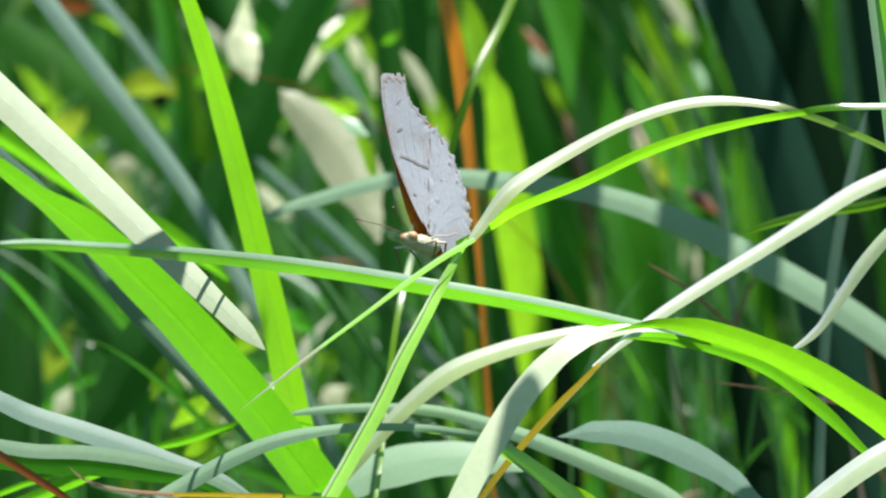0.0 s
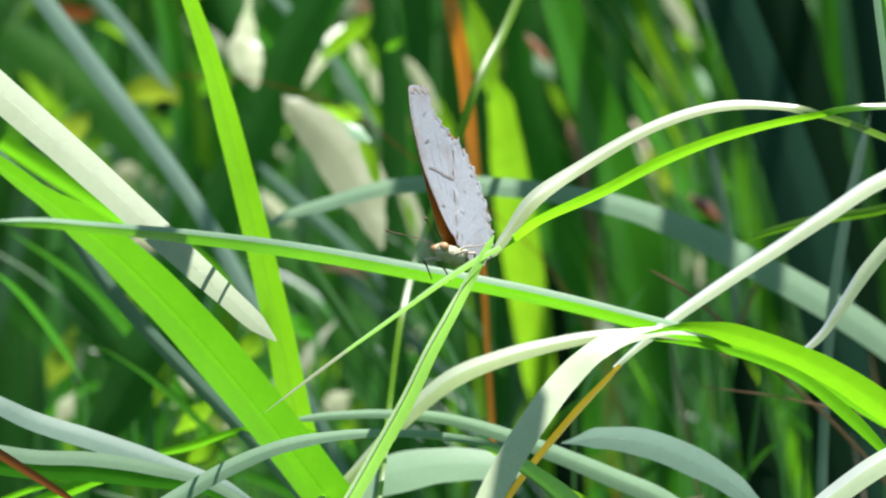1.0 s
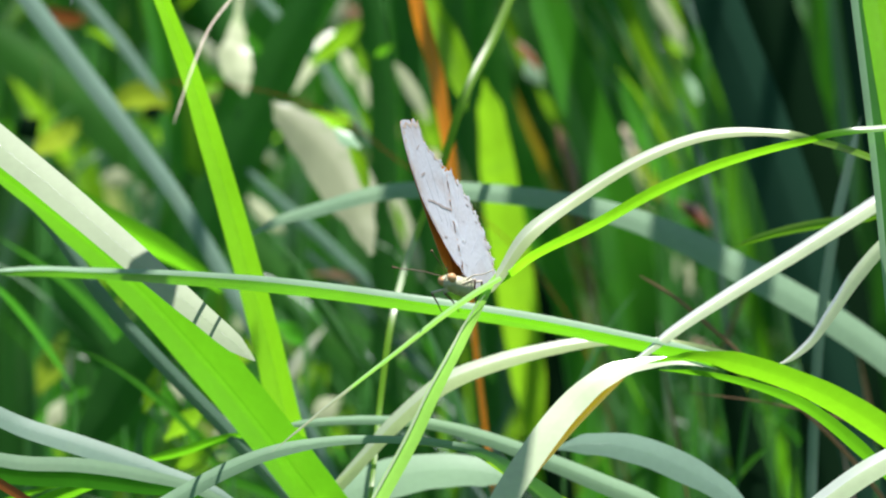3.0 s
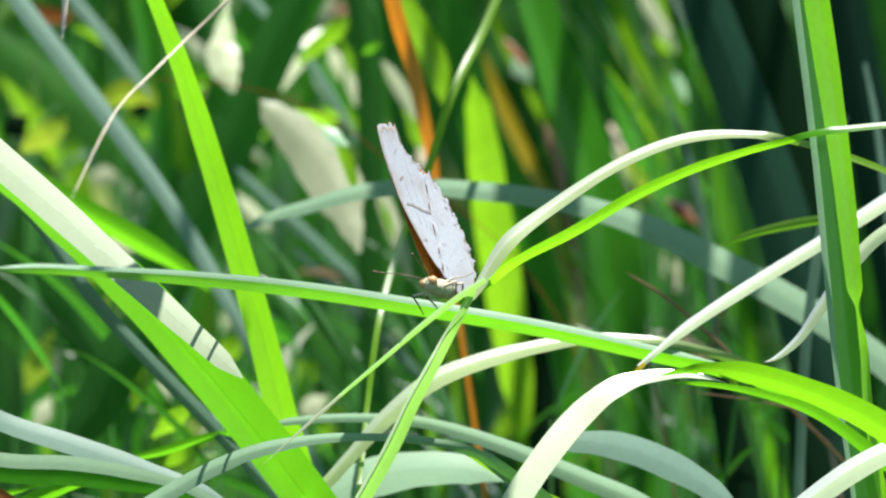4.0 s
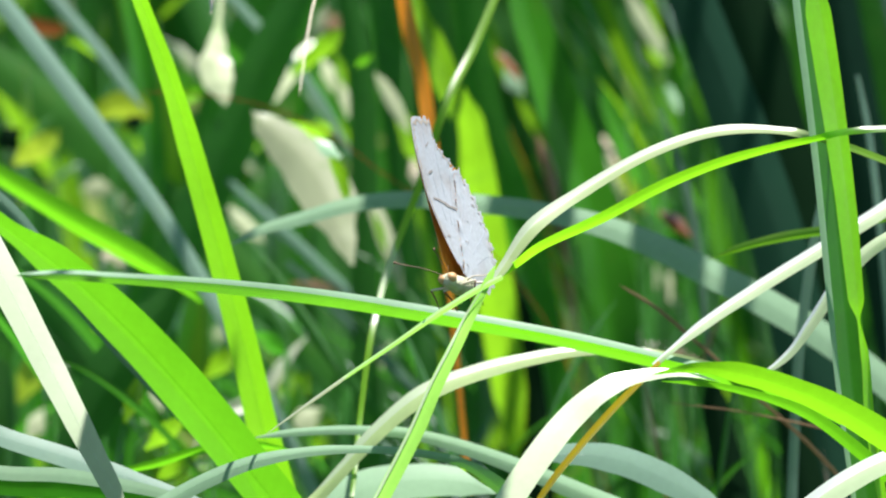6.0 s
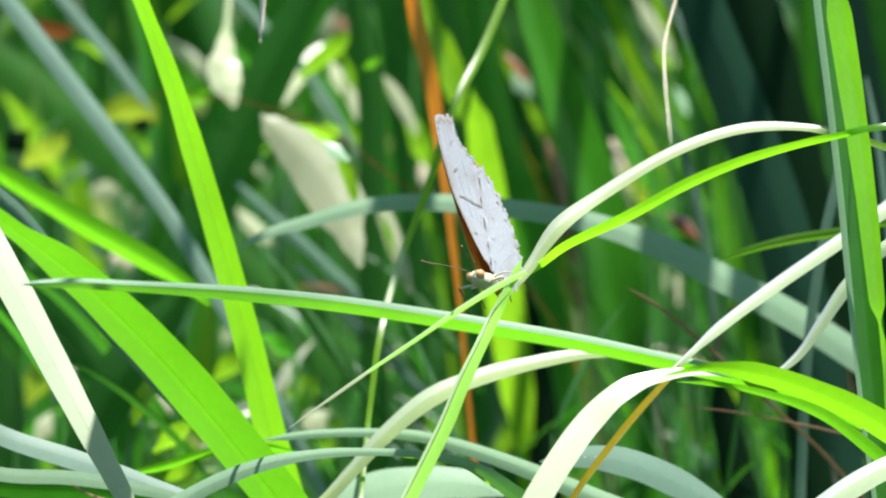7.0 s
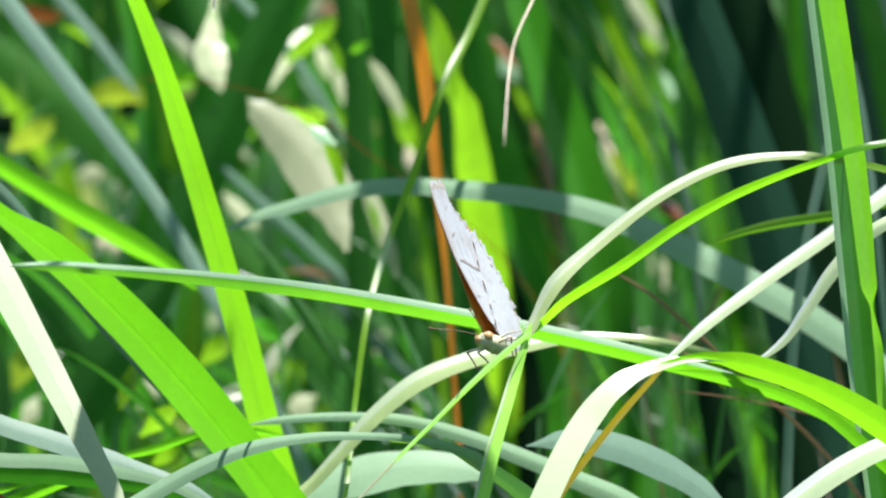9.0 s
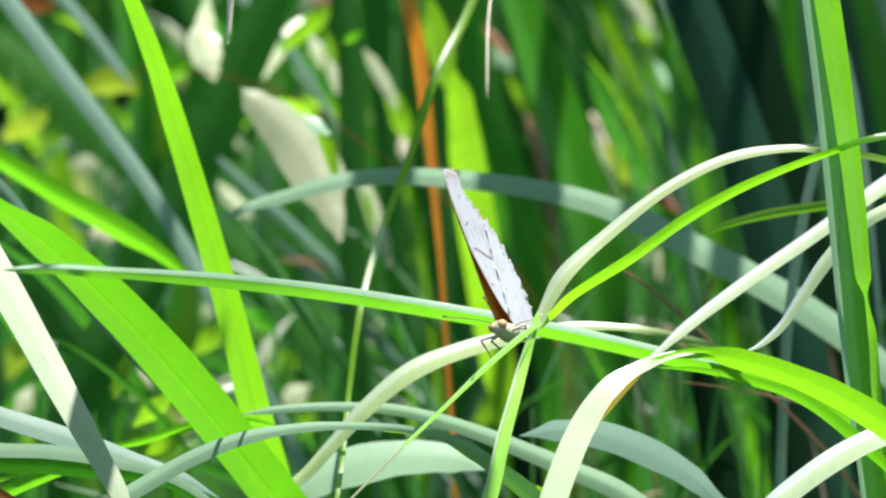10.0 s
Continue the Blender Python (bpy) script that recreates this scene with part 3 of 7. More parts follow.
blade("grass_blade", "long blue-grey grass blade arching behind the butterfly", [(-0.0451, 0.14, 0.903), (-0.0382, 0.14, 0.9064), (-0.0302, 0.14, 0.9087), (-0.0188, 0.14, 0.9118), (-0.0073, 0.14, 0.9127), (0.0053, 0.14, 0.9119), (0.0178, 0.14, 0.9104), (0.0304, 0.14, 0.9076), (0.0419, 0.14, 0.9033), (0.0533, 0.14, 0.8976), (0.0648, 0.14, 0.8915), (0.0762, 0.14, 0.8847), (0.0865, 0.14, 0.8772), (0.0991, 0.14, 0.8658), (0.1361, 0.152, 0.8222), (0.1757, 0.18, 0.4522), (0.1807, 0.188, 0)], [0.0011, 0.0022, 0.003, 0.0035, 0.0038, 0.0041, 0.0044, 0.0049, 0.0057, 0.0063, 0.0065, 0.0065, 0.0063, 0.006, 0.006, 0.006, 0.0042], 24, "mist", fold=0.06, tips=(0.0069, 0), rib=True)
blade("grass_blade", "thin green blade pointing out level", [(0.0507, 0.08, 0.9003), (0.0574, 0.08, 0.9029), (0.0663, 0.08, 0.9051), (0.0774, 0.08, 0.9068), (0.0874, 0.08, 0.909), (0.1362, 0.092, 0.9099), (0.1853, 0.12, 0.5004), (0.1903, 0.128, 0)], [0.0005, 0.0014, 0.0019, 0.0019, 0.0017, 0.0017, 0.0017, 0.0012], -12, "fresh", tips=(0.0067, 0))
blade("grass_blade", "thin upright pale grey-green blade", [(-0.0444, 0.098, 0), (-0.0394, 0.09, 0.4359), (-0.0253, 0.062, 0.7926), (-0.0202, 0.05, 0.8431), (-0.0184, 0.06, 0.8572), (-0.0173, 0.07, 0.8691), (-0.0149, 0.08, 0.8868), (-0.0106, 0.1, 0.9024), (-0.0055, 0.11, 0.9159), (-0.0005, 0.12, 0.9318), (0.0052, 0.13, 0.9434), (0.011, 0.14, 0.9573)], [0.0006, 0.0009, 0.0009, 0.0009, 0.001, 0.0011, 0.0013, 0.0014, 0.0016, 0.0018, 0.0018, 0.0017], 8, "lime", fold=0.1, tips=(0, 0))
blade("dry_grass", "thin brown dry stem", [(0.0338, 0.1, 0.8956), (0.0411, 0.1, 0.8911), (0.0478, 0.1, 0.8855), (0.0546, 0.1, 0.8793), (0.0914, 0.112, 0.8356), (0.1309, 0.14, 0.4596), (0.1359, 0.148, 0)], [0.0004, 0.0007, 0.0008, 0.0007, 0.0007, 0.0007, 0.0005], 0, "brown", tips=(0.0022, 0), category="dry grass")
blade("dry_grass", "thin reddish dry stem lying across", [(0.0442, 0.09, 0.8722), (0.0577, 0.09, 0.8705), (0.0688, 0.09, 0.8683), (0.08, 0.09, 0.866), (0.0912, 0.09, 0.8655)], [0.0002, 0.0003, 0.0005, 0.0005, 0.0003], 10, "brown", tips=(0, 0), category="dry grass")
blade("dry_grass", "thin brown dry stem threading the leaves", [(-0.0663, 0.22, 0.936), (-0.0574, 0.22, 0.9356), (-0.0479, 0.22, 0.9348), (-0.0385, 0.22, 0.9328), (-0.0266, 0.22, 0.928), (-0.0171, 0.22, 0.9212), (0.0236, 0.232, 0.8822), (0.0662, 0.26, 0.4852), (0.0712, 0.268, 0)], [0.0002, 0.0003, 0.0003, 0.0003, 0.0003, 0.0003, 0.0003, 0.0003, 0.0002], -20, "rust", tips=(0.0047, 0), category="dry grass")

# A rusty dry blade low at the side
rusty_blade = blade("dry_grass", "rusty brown dry grass blade tip low down", [(-0.1921, 0.048, 0), (-0.1871, 0.04, 0.4845), (-0.1432, 0.012, 0.8809), (-0.1009, 0, 0.8643), (-0.0902, 0, 0.8576), (-0.0838, 0, 0.8537), (-0.0785, 0, 0.8504), (-0.0731, 0, 0.847), (-0.0667, 0, 0.8429)], [0.0013, 0.0018, 0.0018, 0.0018, 0.002, 0.002, 0.0018, 0.0015, 0.0007], -20, "rust", fold=0.1, tips=(0, 0.0064), origin=(-0.0785, 0, 0.8504), category="dry grass")

# Blades added above the view, placed to cast shade on the grass below
blade("overhead_blade", "green blade added above the view to shade the arching blade", [(0.0561, 0.62, 0), (0.0561, 0.56, 0.7), (0.0561, 0.46, 1.05), (0.0561, 0.20, 1.19), (0.0561, 0.125, 1.19), (0.0561, 0.06, 1.15)], [0.004, 0.004, 0.004, 0.004, 0.018, 0.018], 0, "deep", tips=(0, 0.03), group="overhead blades", rib=False)
blade("overhead_blade", "green blade added above the view to shade the arching blade", [(0.085, 0.62, 0), (0.085, 0.56, 0.7), (0.085, 0.46, 1.05), (0.085, 0.20, 1.19), (0.085, 0.125, 1.19), (0.085, 0.06, 1.15)], [0.004, 0.004, 0.004, 0.004, 0.016, 0.016], 0, "deep", tips=(0, 0.03), group="overhead blades", rib=False)
blade("overhead_blade", "green blade added above the view to shade the arching blade", [(0.1, 0.62, 0), (0.1, 0.56, 0.7), (0.1, 0.46, 1.05), (0.1, 0.20, 1.19), (0.1, 0.125, 1.19), (0.1, 0.06, 1.15)], [0.004, 0.004, 0.004, 0.004, 0.007, 0.007], 0, "deep", tips=(0, 0.03), group="overhead blades", rib=False)
blade("overhead_blade", "green blade added above the view to shade the arching blade", [(0.0282, 0.62, 0), (0.0282, 0.56, 0.7), (0.0282, 0.46, 1.05), (0.0282, 0.20, 1.19), (0.0282, 0.125, 1.19), (0.0282, 0.06, 1.15)], [0.004, 0.004, 0.004, 0.004, 0.013, 0.013], 0, "deep", tips=(0, 0.03), group="overhead blades", rib=False)
blade("overhead_blade", "green blade added above the view to shade the arching blade", [(-0.036, 0.62, 0), (-0.036, 0.56, 0.7), (-0.034, 0.46, 1.05), (-0.024, 0.25, 1.18), (-0.0037, 0.125, 1.19), (-0.0037, 0.06, 1.15)], [0.004, 0.004, 0.004, 0.004, 0.008, 0.008], 0, "deep", tips=(0, 0.03), group="overhead blades", rib=False)
blade("overhead_blade", "green blade added above the view to cast a shadow patch", [(-0.15, -0.35, 0), (-0.14, -0.33, 0.7), (-0.1, -0.2, 1.04), (-0.0442, -0.06, 1.035), (-0.0442, -0.031, 1.015), (-0.0442, -0.008, 1.0)], [0.003, 0.003, 0.003, 0.003, 0.0105, 0.0105], 0, "deep", tips=(0, 0.003), group="overhead blades", rib=False)
blade("overhead_blade", "green blade added above the view to cast a shadow patch", [(0.24, -0.3, 0), (0.23, -0.28, 0.7), (0.17, -0.2, 1.3), (0.1, -0.1, 1.42), (0.072, -0.082, 1.32), (0.045, -0.076, 1.13), (0.0432, -0.068, 1.12), (0.0435, -0.056, 1.115), (0.0435, -0.044, 1.11)], [0.003, 0.003, 0.003, 0.003, 0.003, 0.004, 0.0075, 0.008, 0.007], 0, "deep", tips=(0, 0.004), group="overhead blades", rib=False)
blade("overhead_blade", "broad blade added above the view to darken the stand", [(0.062, 0.75, 0), (0.062, 0.70, 0.7), (0.062, 0.60, 1.1), (0.062, 0.46, 1.2), (0.062, 0.27, 1.18)], [0.004, 0.004, 0.008, 0.010, 0.010], 0, "deep", tips=(0, 0.03), group="overhead blades")
# Loose tips added out of view to break up the sunlight on the stand
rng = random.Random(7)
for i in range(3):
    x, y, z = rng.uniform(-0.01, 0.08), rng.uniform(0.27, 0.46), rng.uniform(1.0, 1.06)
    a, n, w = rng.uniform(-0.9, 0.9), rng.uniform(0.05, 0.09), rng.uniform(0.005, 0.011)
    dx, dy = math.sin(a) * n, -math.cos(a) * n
    blade("overhead_blade", "narrow blade tip added above the view to dapple the stand", [(x - dx, 0.98, 0), (x - dx, 0.95, 0.7), (x - dx, 0.85, 1.1), (x - dx * 0.8, y + 0.16, 1.13), (x - dx * 0.5, y - dy * 0.5, z + 0.02), (x, y, z), (x + dx * 0.5, y + dy * 0.5, z - 0.01)],
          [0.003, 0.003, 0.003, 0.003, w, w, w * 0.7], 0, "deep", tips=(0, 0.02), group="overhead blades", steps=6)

# The leaves further back
blade("broad_leaf", "pale blue-grey leaf blade slanting down", [(-0.1002, 0.22, 0.963), (-0.0895, 0.22, 0.9494), (-0.08, 0.22, 0.9369), (-0.0705, 0.22, 0.9244), (-0.061, 0.22, 0.9114), (-0.0527, 0.22, 0.8977), (-0.0456, 0.22, 0.8847), (-0.0216, 0.232, 0.8308), (0.0075, 0.26, 0.4569), (0.0125, 0.268, 0)], [0.0036, 0.0042, 0.0042, 0.0039, 0.0036, 0.0036, 0.0031, 0.0031, 0.0031, 0.0022], 24, "teal", fold=0.1, tips=(0, 0), group="leaves behind", category="leaf", rib=True)
blade("broad_leaf", "dull green blade slanting down", [(-0.0975, 0.16, 0.9216), (-0.0859, 0.16, 0.9145), (-0.0745, 0.16, 0.9076), (-0.0641, 0.16, 0.9018), (-0.0559, 0.16, 0.8967), (-0.0501, 0.16, 0.8918)], [0.0039, 0.0047, 0.0052, 0.0052, 0.0035, 0.0012], -24, "green", fold=0.1, tips=(0, 0), group="leaves behind", category="leaf", rib=True)
# Greyer material here carries the shade under the broad blade
blade("broad_leaf", "long blue-grey blade, shade of the broad one as colour", [(-0.1045, 0.07, 0.9278), (-0.0934, 0.07, 0.9169), (-0.0845, 0.07, 0.909), (-0.0709, 0.07, 0.8904), (-0.0591, 0.07, 0.8774), (-0.0488, 0.07, 0.8669), (-0.037, 0.07, 0.8542), (-0.027, 0.07, 0.8426), (0.0055, 0.082, 0.7946), (0.0416, 0.11, 0.437), (0.0466, 0.118, 0)], [0.0022, 0.0027, 0.0027, 0.0027, 0.0029, 0.0029, 0.0029, 0.0029, 0.0029, 0.0029, 0.002], 8, "grey", fold=0.1, tips=(0, 0), group="leaves behind", category="leaf", rib=True)
blade("broad_leaf", "mid green broad blade crossing behind", [(-0.0367, 0.42, 0.9687), (-0.0432, 0.42, 0.9545), (-0.0484, 0.42, 0.9428), (-0.0529, 0.42, 0.9299), (-0.0587, 0.42, 0.9144), (-0.0639, 0.42, 0.8988), (-0.0704, 0.42, 0.8768), (-0.0845, 0.432, 0.8189), (-0.1058, 0.46, 0.4504), (-0.1108, 0.468, 0)], [0.0132, 0.0138, 0.0138, 0.0132, 0.0124, 0.0116, 0.0105, 0.0105, 0.0105, 0.0073], 20, "mid", fold=0.1, tips=(0, 0), group="leaves behind", category="leaf", rib=True)
blade("broad_leaf", "dark green blade crossing behind", [(-0.0275, 0.3, 0.9641), (-0.0337, 0.3, 0.9542), (-0.0392, 0.3, 0.9444), (-0.0448, 0.3, 0.9321), (-0.0509, 0.3, 0.9186), (-0.0571, 0.3, 0.905), (-0.0632, 0.3, 0.8903), (-0.0718, 0.3, 0.8682), (-0.0899, 0.312, 0.8116), (-0.1144, 0.34, 0.4464), (-0.1194, 0.348, 0)], [0.0088, 0.0096, 0.0101, 0.0106, 0.0106, 0.0101, 0.0096, 0.0088, 0.0088, 0.0088, 0.0062], 12, "deep", fold=0.1, tips=(0, 0), group="leaves behind", category="leaf", rib=True)
blade("broad_leaf", "dark green blade slanting down", [(-0.1065, 0.36, 0.9481), (-0.0913, 0.36, 0.9367), (-0.0762, 0.36, 0.9241), (-0.0611, 0.36, 0.9115), (-0.0459, 0.36, 0.8976), (-0.0308, 0.36, 0.8799), (-0.0169, 0.36, 0.8598), (-0.0056, 0.36, 0.8421), (0.0215, 0.372, 0.79), (0.0531, 0.4, 0.4345), (0.0581, 0.408, 0)], [0.009, 0.0102, 0.0108, 0.0102, 0.009, 0.0077, 0.0064, 0.0059, 0.0059, 0.0059, 0.0041], 24, "mid", fold=0.1, tips=(0, 0), group="leaves behind", category="leaf", rib=True)
blade("broad_leaf", "upright dark green blade", [(0.003, 0.348, 0), (-0.002, 0.34, 0.431), (-0.014, 0.312, 0.7836), (-0.0165, 0.3, 0.8436), (-0.0177, 0.3, 0.8682), (-0.0183, 0.3, 0.8927), (-0.0183, 0.3, 0.9173), (-0.0189, 0.3, 0.9395), (-0.0226, 0.3, 0.9616)], [0.0043, 0.0061, 0.0061, 0.0061, 0.0061, 0.0061, 0.0061, 0.0057, 0.0049], 0, "deep", fold=0.1, tips=(0, 0), group="leaves behind", category="leaf", rib=True)
blade("broad_leaf", "upright dark green blade", [(0.0132, 0.468, 0), (0.0082, 0.46, 0.4294), (-0.0038, 0.432, 0.7807), (-0.0063, 0.42, 0.8406), (-0.0076, 0.42, 0.8665), (-0.0089, 0.42, 0.8924), (-0.0109, 0.42, 0.9182), (-0.0135, 0.42, 0.9441), (-0.016, 0.42, 0.9648)], [0.004, 0.0058, 0.0058, 0.0058, 0.006, 0.006, 0.0058, 0.0066, 0.0066], 10, "deep", fold=0.1, tips=(0, 0), group="leaves behind", category="leaf", rib=True)
blade("broad_leaf", "grey leaf blade slanting down", [(-0.089, 0.3, 0.9616), (-0.0823, 0.3, 0.9536), (-0.0755, 0.3, 0.9456), (-0.07, 0.3, 0.9382), (-0.0657, 0.3, 0.9327)], [0.0027, 0.0028, 0.0027, 0.0022, 0.001], 24, "teal", fold=0.1, tips=(0, 0.0049), group="leaves behind", category="leaf", rib=True)
blade("broad_leaf", "pale thin blade slanting down", [(-0.0487, 0.31, 0.9594), (-0.0425, 0.31, 0.9526), (-0.0351, 0.31, 0.9448), (-0.0283, 0.31, 0.9359), (-0.0221, 0.31, 0.9248), (-0.0178, 0.31, 0.9174)], [0.0025, 0.0025, 0.0025, 0.0022, 0.0017, 0.001], 24, "grey", fold=0.1, tips=(0, 0.0037), group="leaves behind", category="leaf", rib=True)
blade("broad_leaf", "thin dull grey-green blade slanting down", [(-0.0491, 0.3, 0.9192), (-0.0435, 0.3, 0.9136), (-0.0361, 0.3, 0.9069), (-0.0275, 0.3, 0.8989), (-0.0202, 0.3, 0.8903), (-0.0102, 0.312, 0.78), (-0.0022, 0.33, 0.42), (-0.0002, 0.335, 0)], [0.001, 0.0022, 0.0027, 0.0025, 0.002, 0.0018, 0.0018, 0.0012], 14, "grey", fold=0.1, tips=(0.0025, 0), group="leaves behind", category="leaf", rib=True)
blade("broad_leaf", "pale kite-shaped withered leaf hanging by a thin stalk", [(-0.0488, 0.2899, 0.9613), (-0.0496, 0.2848, 0.9526), (-0.05, 0.281, 0.9462), (-0.0503, 0.279, 0.9428), (-0.0495, 0.2768, 0.9391), (-0.0483, 0.2749, 0.9359), (-0.0478, 0.2737, 0.9339)], [0.001, 0.0012, 0.0044, 0.0073, 0.0068, 0.0032, 0.0007], 10, "pale", fold=0.1, tips=(0, 0), group="leaves behind", category="leaf", rib=True)
blade("broad_leaf", "broad cream leaf lying open to the sun", [(-0.0415, 0.241, 0.932), (-0.0385, 0.2391, 0.9288), (-0.0335, 0.2363, 0.9243), (-0.0284, 0.2329, 0.9187), (-0.0248, 0.229, 0.9125), (-0.0221, 0.2247, 0.9055), (-0.0202, 0.221, 0.8995)], [0.0005, 0.006, 0.0096, 0.0124, 0.0119, 0.0057, 0.0012], 15, "pale", fold=0.1, tips=(0, 0), group="leaves behind", category="leaf", rib=True)
blade("broad_leaf", "lime edge of a leaf catching the sun", [(-0.0352, 0.3, 0.9306), (-0.0306, 0.3, 0.9288), (-0.0257, 0.3, 0.9269)], [0.001, 0.0032, 0.001], -45, "lime", fold=0.1, tips=(0.0012, 0.0012), group="leaves behind", category="leaf", rib=True)
blade("broad_leaf", "small lime and pale leaf tip", [(-0.0249, 0.2, 0.9225), (-0.0228, 0.2, 0.9192), (-0.0216, 0.2, 0.9156), (-0.0209, 0.2, 0.9121)], [0.0012, 0.004, 0.0035, 0.0009], -45, "lime", fold=0.1, tips=(0, 0), group="leaves behind", category="leaf", rib=True)
blade("broad_leaf", "small whitish leaf tip", [(-0.0277, 0.196, 0.9257), (-0.0253, 0.195, 0.9236), (-0.0223, 0.194, 0.9217)], [0.0009, 0.0035, 0.0009], 30, "mist", fold=0.1, tips=(0, 0), group="leaves behind", category="leaf", rib=True)
blade("broad_leaf", "pale underside of a folded leaf", [(-0.0412, 0.3226, 0.9332), (-0.0388, 0.3262, 0.9372), (-0.0356, 0.3303, 0.9417), (-0.0317, 0.3339, 0.9458), (-0.0277, 0.337, 0.9493)], [0.0012, 0.0045, 0.0052, 0.0035, 0.0012], 20, "pale", fold=0.1, tips=(0, 0), group="leaves behind", category="leaf", rib=True)
blade("broad_leaf", "lime upper half of a folded leaf", [(-0.0346, 0.305, 0.9405), (-0.0307, 0.305, 0.944), (-0.0264, 0.305, 0.9477), (-0.0234, 0.305, 0.9511)], [0.0012, 0.0044, 0.0057, 0.0025], -42, "lime", fold=0.1, tips=(0.0012, 0.0012), group="leaves behind", category="leaf", rib=True)
blade("broad_leaf", "dull blue-green leaf hanging in half shade", [(-0.0294, 0.37, 0.9495), (-0.0266, 0.37, 0.9426), (-0.0246, 0.37, 0.9356), (-0.0233, 0.37, 0.9295), (-0.0228, 0.37, 0.9255)], [0.003, 0.0106, 0.0094, 0.0051, 0.0013], -32, "mid", fold=0.1, tips=(0, 0), group="leaves behind", category="leaf", rib=True)
# Bright flecks between the blades, put in as pale and lime leaf colours
blade("broad_leaf", "small pale leaf fragment, sunlit tone as its colour", [(-0.0281, 0.3467, 0.9455), (-0.0265, 0.345, 0.9417), (-0.0256, 0.3432, 0.9377)], [0.0008, 0.0033, 0.001], 14, "pale", fold=0.1, tips=(0, 0), group="leaves behind", category="leaf", rib=True)
blade("broad_leaf", "small pale leaf fragment, sunlit tone as its colour", [(-0.0243, 0.3419, 0.9404), (-0.0229, 0.3401, 0.9364), (-0.0222, 0.338, 0.9319)], [0.0008, 0.0028, 0.0007], 14, "pale", fold=0.1, tips=(0, 0), group="leaves behind", category="leaf", rib=True)
blade("broad_leaf", "small pale leaf fragment, sunlit tone as its colour", [(-0.0322, 0.3517, 0.9406), (-0.0299, 0.3501, 0.9371), (-0.0281, 0.3483, 0.933)], [0.0008, 0.003, 0.0008], 14, "mist", fold=0.1, tips=(0, 0), group="leaves behind", category="leaf", rib=True)
blade("broad_leaf", "small pale leaf fragment, sunlit tone as its colour", [(-0.0272, 0.3363, 0.9328), (-0.0255, 0.3351, 0.9301), (-0.0242, 0.3336, 0.9268)], [0.0007, 0.003, 0.0007], 14, "pale", fold=0.1, tips=(0, 0), group="leaves behind", category="leaf", rib=True)
blade("broad_leaf", "small lime leaf fragment, lit tone as its colour", [(-0.025, 0.338, 0.9464), (-0.0235, 0.338, 0.9426), (-0.0225, 0.338, 0.9386)], [0.0007, 0.0027, 0.0007], -42, "lime", fold=0.1, tips=(0, 0), group="leaves behind", category="leaf", rib=True)
blade("broad_leaf", "small lime leaf fragment, lit tone as its colour", [(-0.0298, 0.332, 0.9313), (-0.0272, 0.332, 0.9298), (-0.0244, 0.332, 0.9288)], [0.0007, 0.0027, 0.0007], -42, "lime", fold=0.1, tips=(0, 0), group="leaves behind", category="leaf", rib=True)
blade("broad_leaf", "small lime leaf tip hanging", [(-0.0244, 0.33, 0.9313), (-0.0227, 0.33, 0.9285), (-0.0215, 0.33, 0.9255)], [0.001, 0.0032, 0.001], -40, "lime", fold=0.1, tips=(0, 0), group="leaves behind", category="leaf", rib=True)
blade("broad_leaf", "whitish upper part of a mottled leaf", [(-0.0159, 0.3023, 0.9412), (-0.014, 0.3013, 0.9383), (-0.0118, 0.3, 0.9346), (-0.0098, 0.2987, 0.9308), (-0.0086, 0.2977, 0.9281)], [0.0007, 0.0027, 0.0032, 0.0022, 0.0007], 12, "pale", fold=0.1, tips=(0, 0), group="leaves behind", category="leaf", rib=True)
blade("broad_leaf", "lime lower part of a mottled leaf", [(-0.0118, 0.34, 0.9345), (-0.0095, 0.34, 0.9308), (-0.0078, 0.34, 0.9264), (-0.0065, 0.34, 0.9224), (-0.0058, 0.34, 0.9191)], [0.001, 0.005, 0.0068, 0.0043, 0.001], -45, "lime", fold=0.1, tips=(0, 0), group="leaves behind", category="leaf", rib=True)
blade("dead_blade", "tan withered leaf corner", [(-0.008, 0.335, 0.9228), (-0.007, 0.335, 0.9195), (-0.0061, 0.335, 0.9156)], [0.001, 0.0035, 0.001], 28, "straw", fold=0.1, tips=(0, 0), group="leaves behind", category="dry grass", rib=True)
# A lit spot between the dark uprights, put in as a green leaf tip
blade("broad_leaf", "round leaf tip standing in for a lit spot", [(-0.02, 0.28, 0.9424), (-0.0182, 0.28, 0.9435), (-0.0163, 0.28, 0.9447)], [0.0007, 0.0024, 0.0007], -40, "green", fold=0.1, tips=(0, 0), group="leaves behind", category="leaf", rib=True)
blade("broad_leaf", "pale streaked leaf among the tall grass", [(-0.017, 0.2849, 0.9142), (-0.0151, 0.2826, 0.9096), (-0.0132, 0.28, 0.9044), (-0.0114, 0.2776, 0.8995), (-0.01, 0.2748, 0.894)], [0.0012, 0.0034, 0.0037, 0.0029, 0.001], 10, "pale", fold=0.1, tips=(0, 0), group="leaves behind", category="leaf", rib=True)
blade("broad_leaf", "small lime leaf beside a pale one", [(-0.016, 0.27, 0.9108), (-0.0146, 0.27, 0.9068), (-0.0135, 0.27, 0.9025)], [0.0007, 0.0024, 0.001], -42, "lime", fold=0.1, tips=(0, 0), group="leaves behind", category="leaf", rib=True)
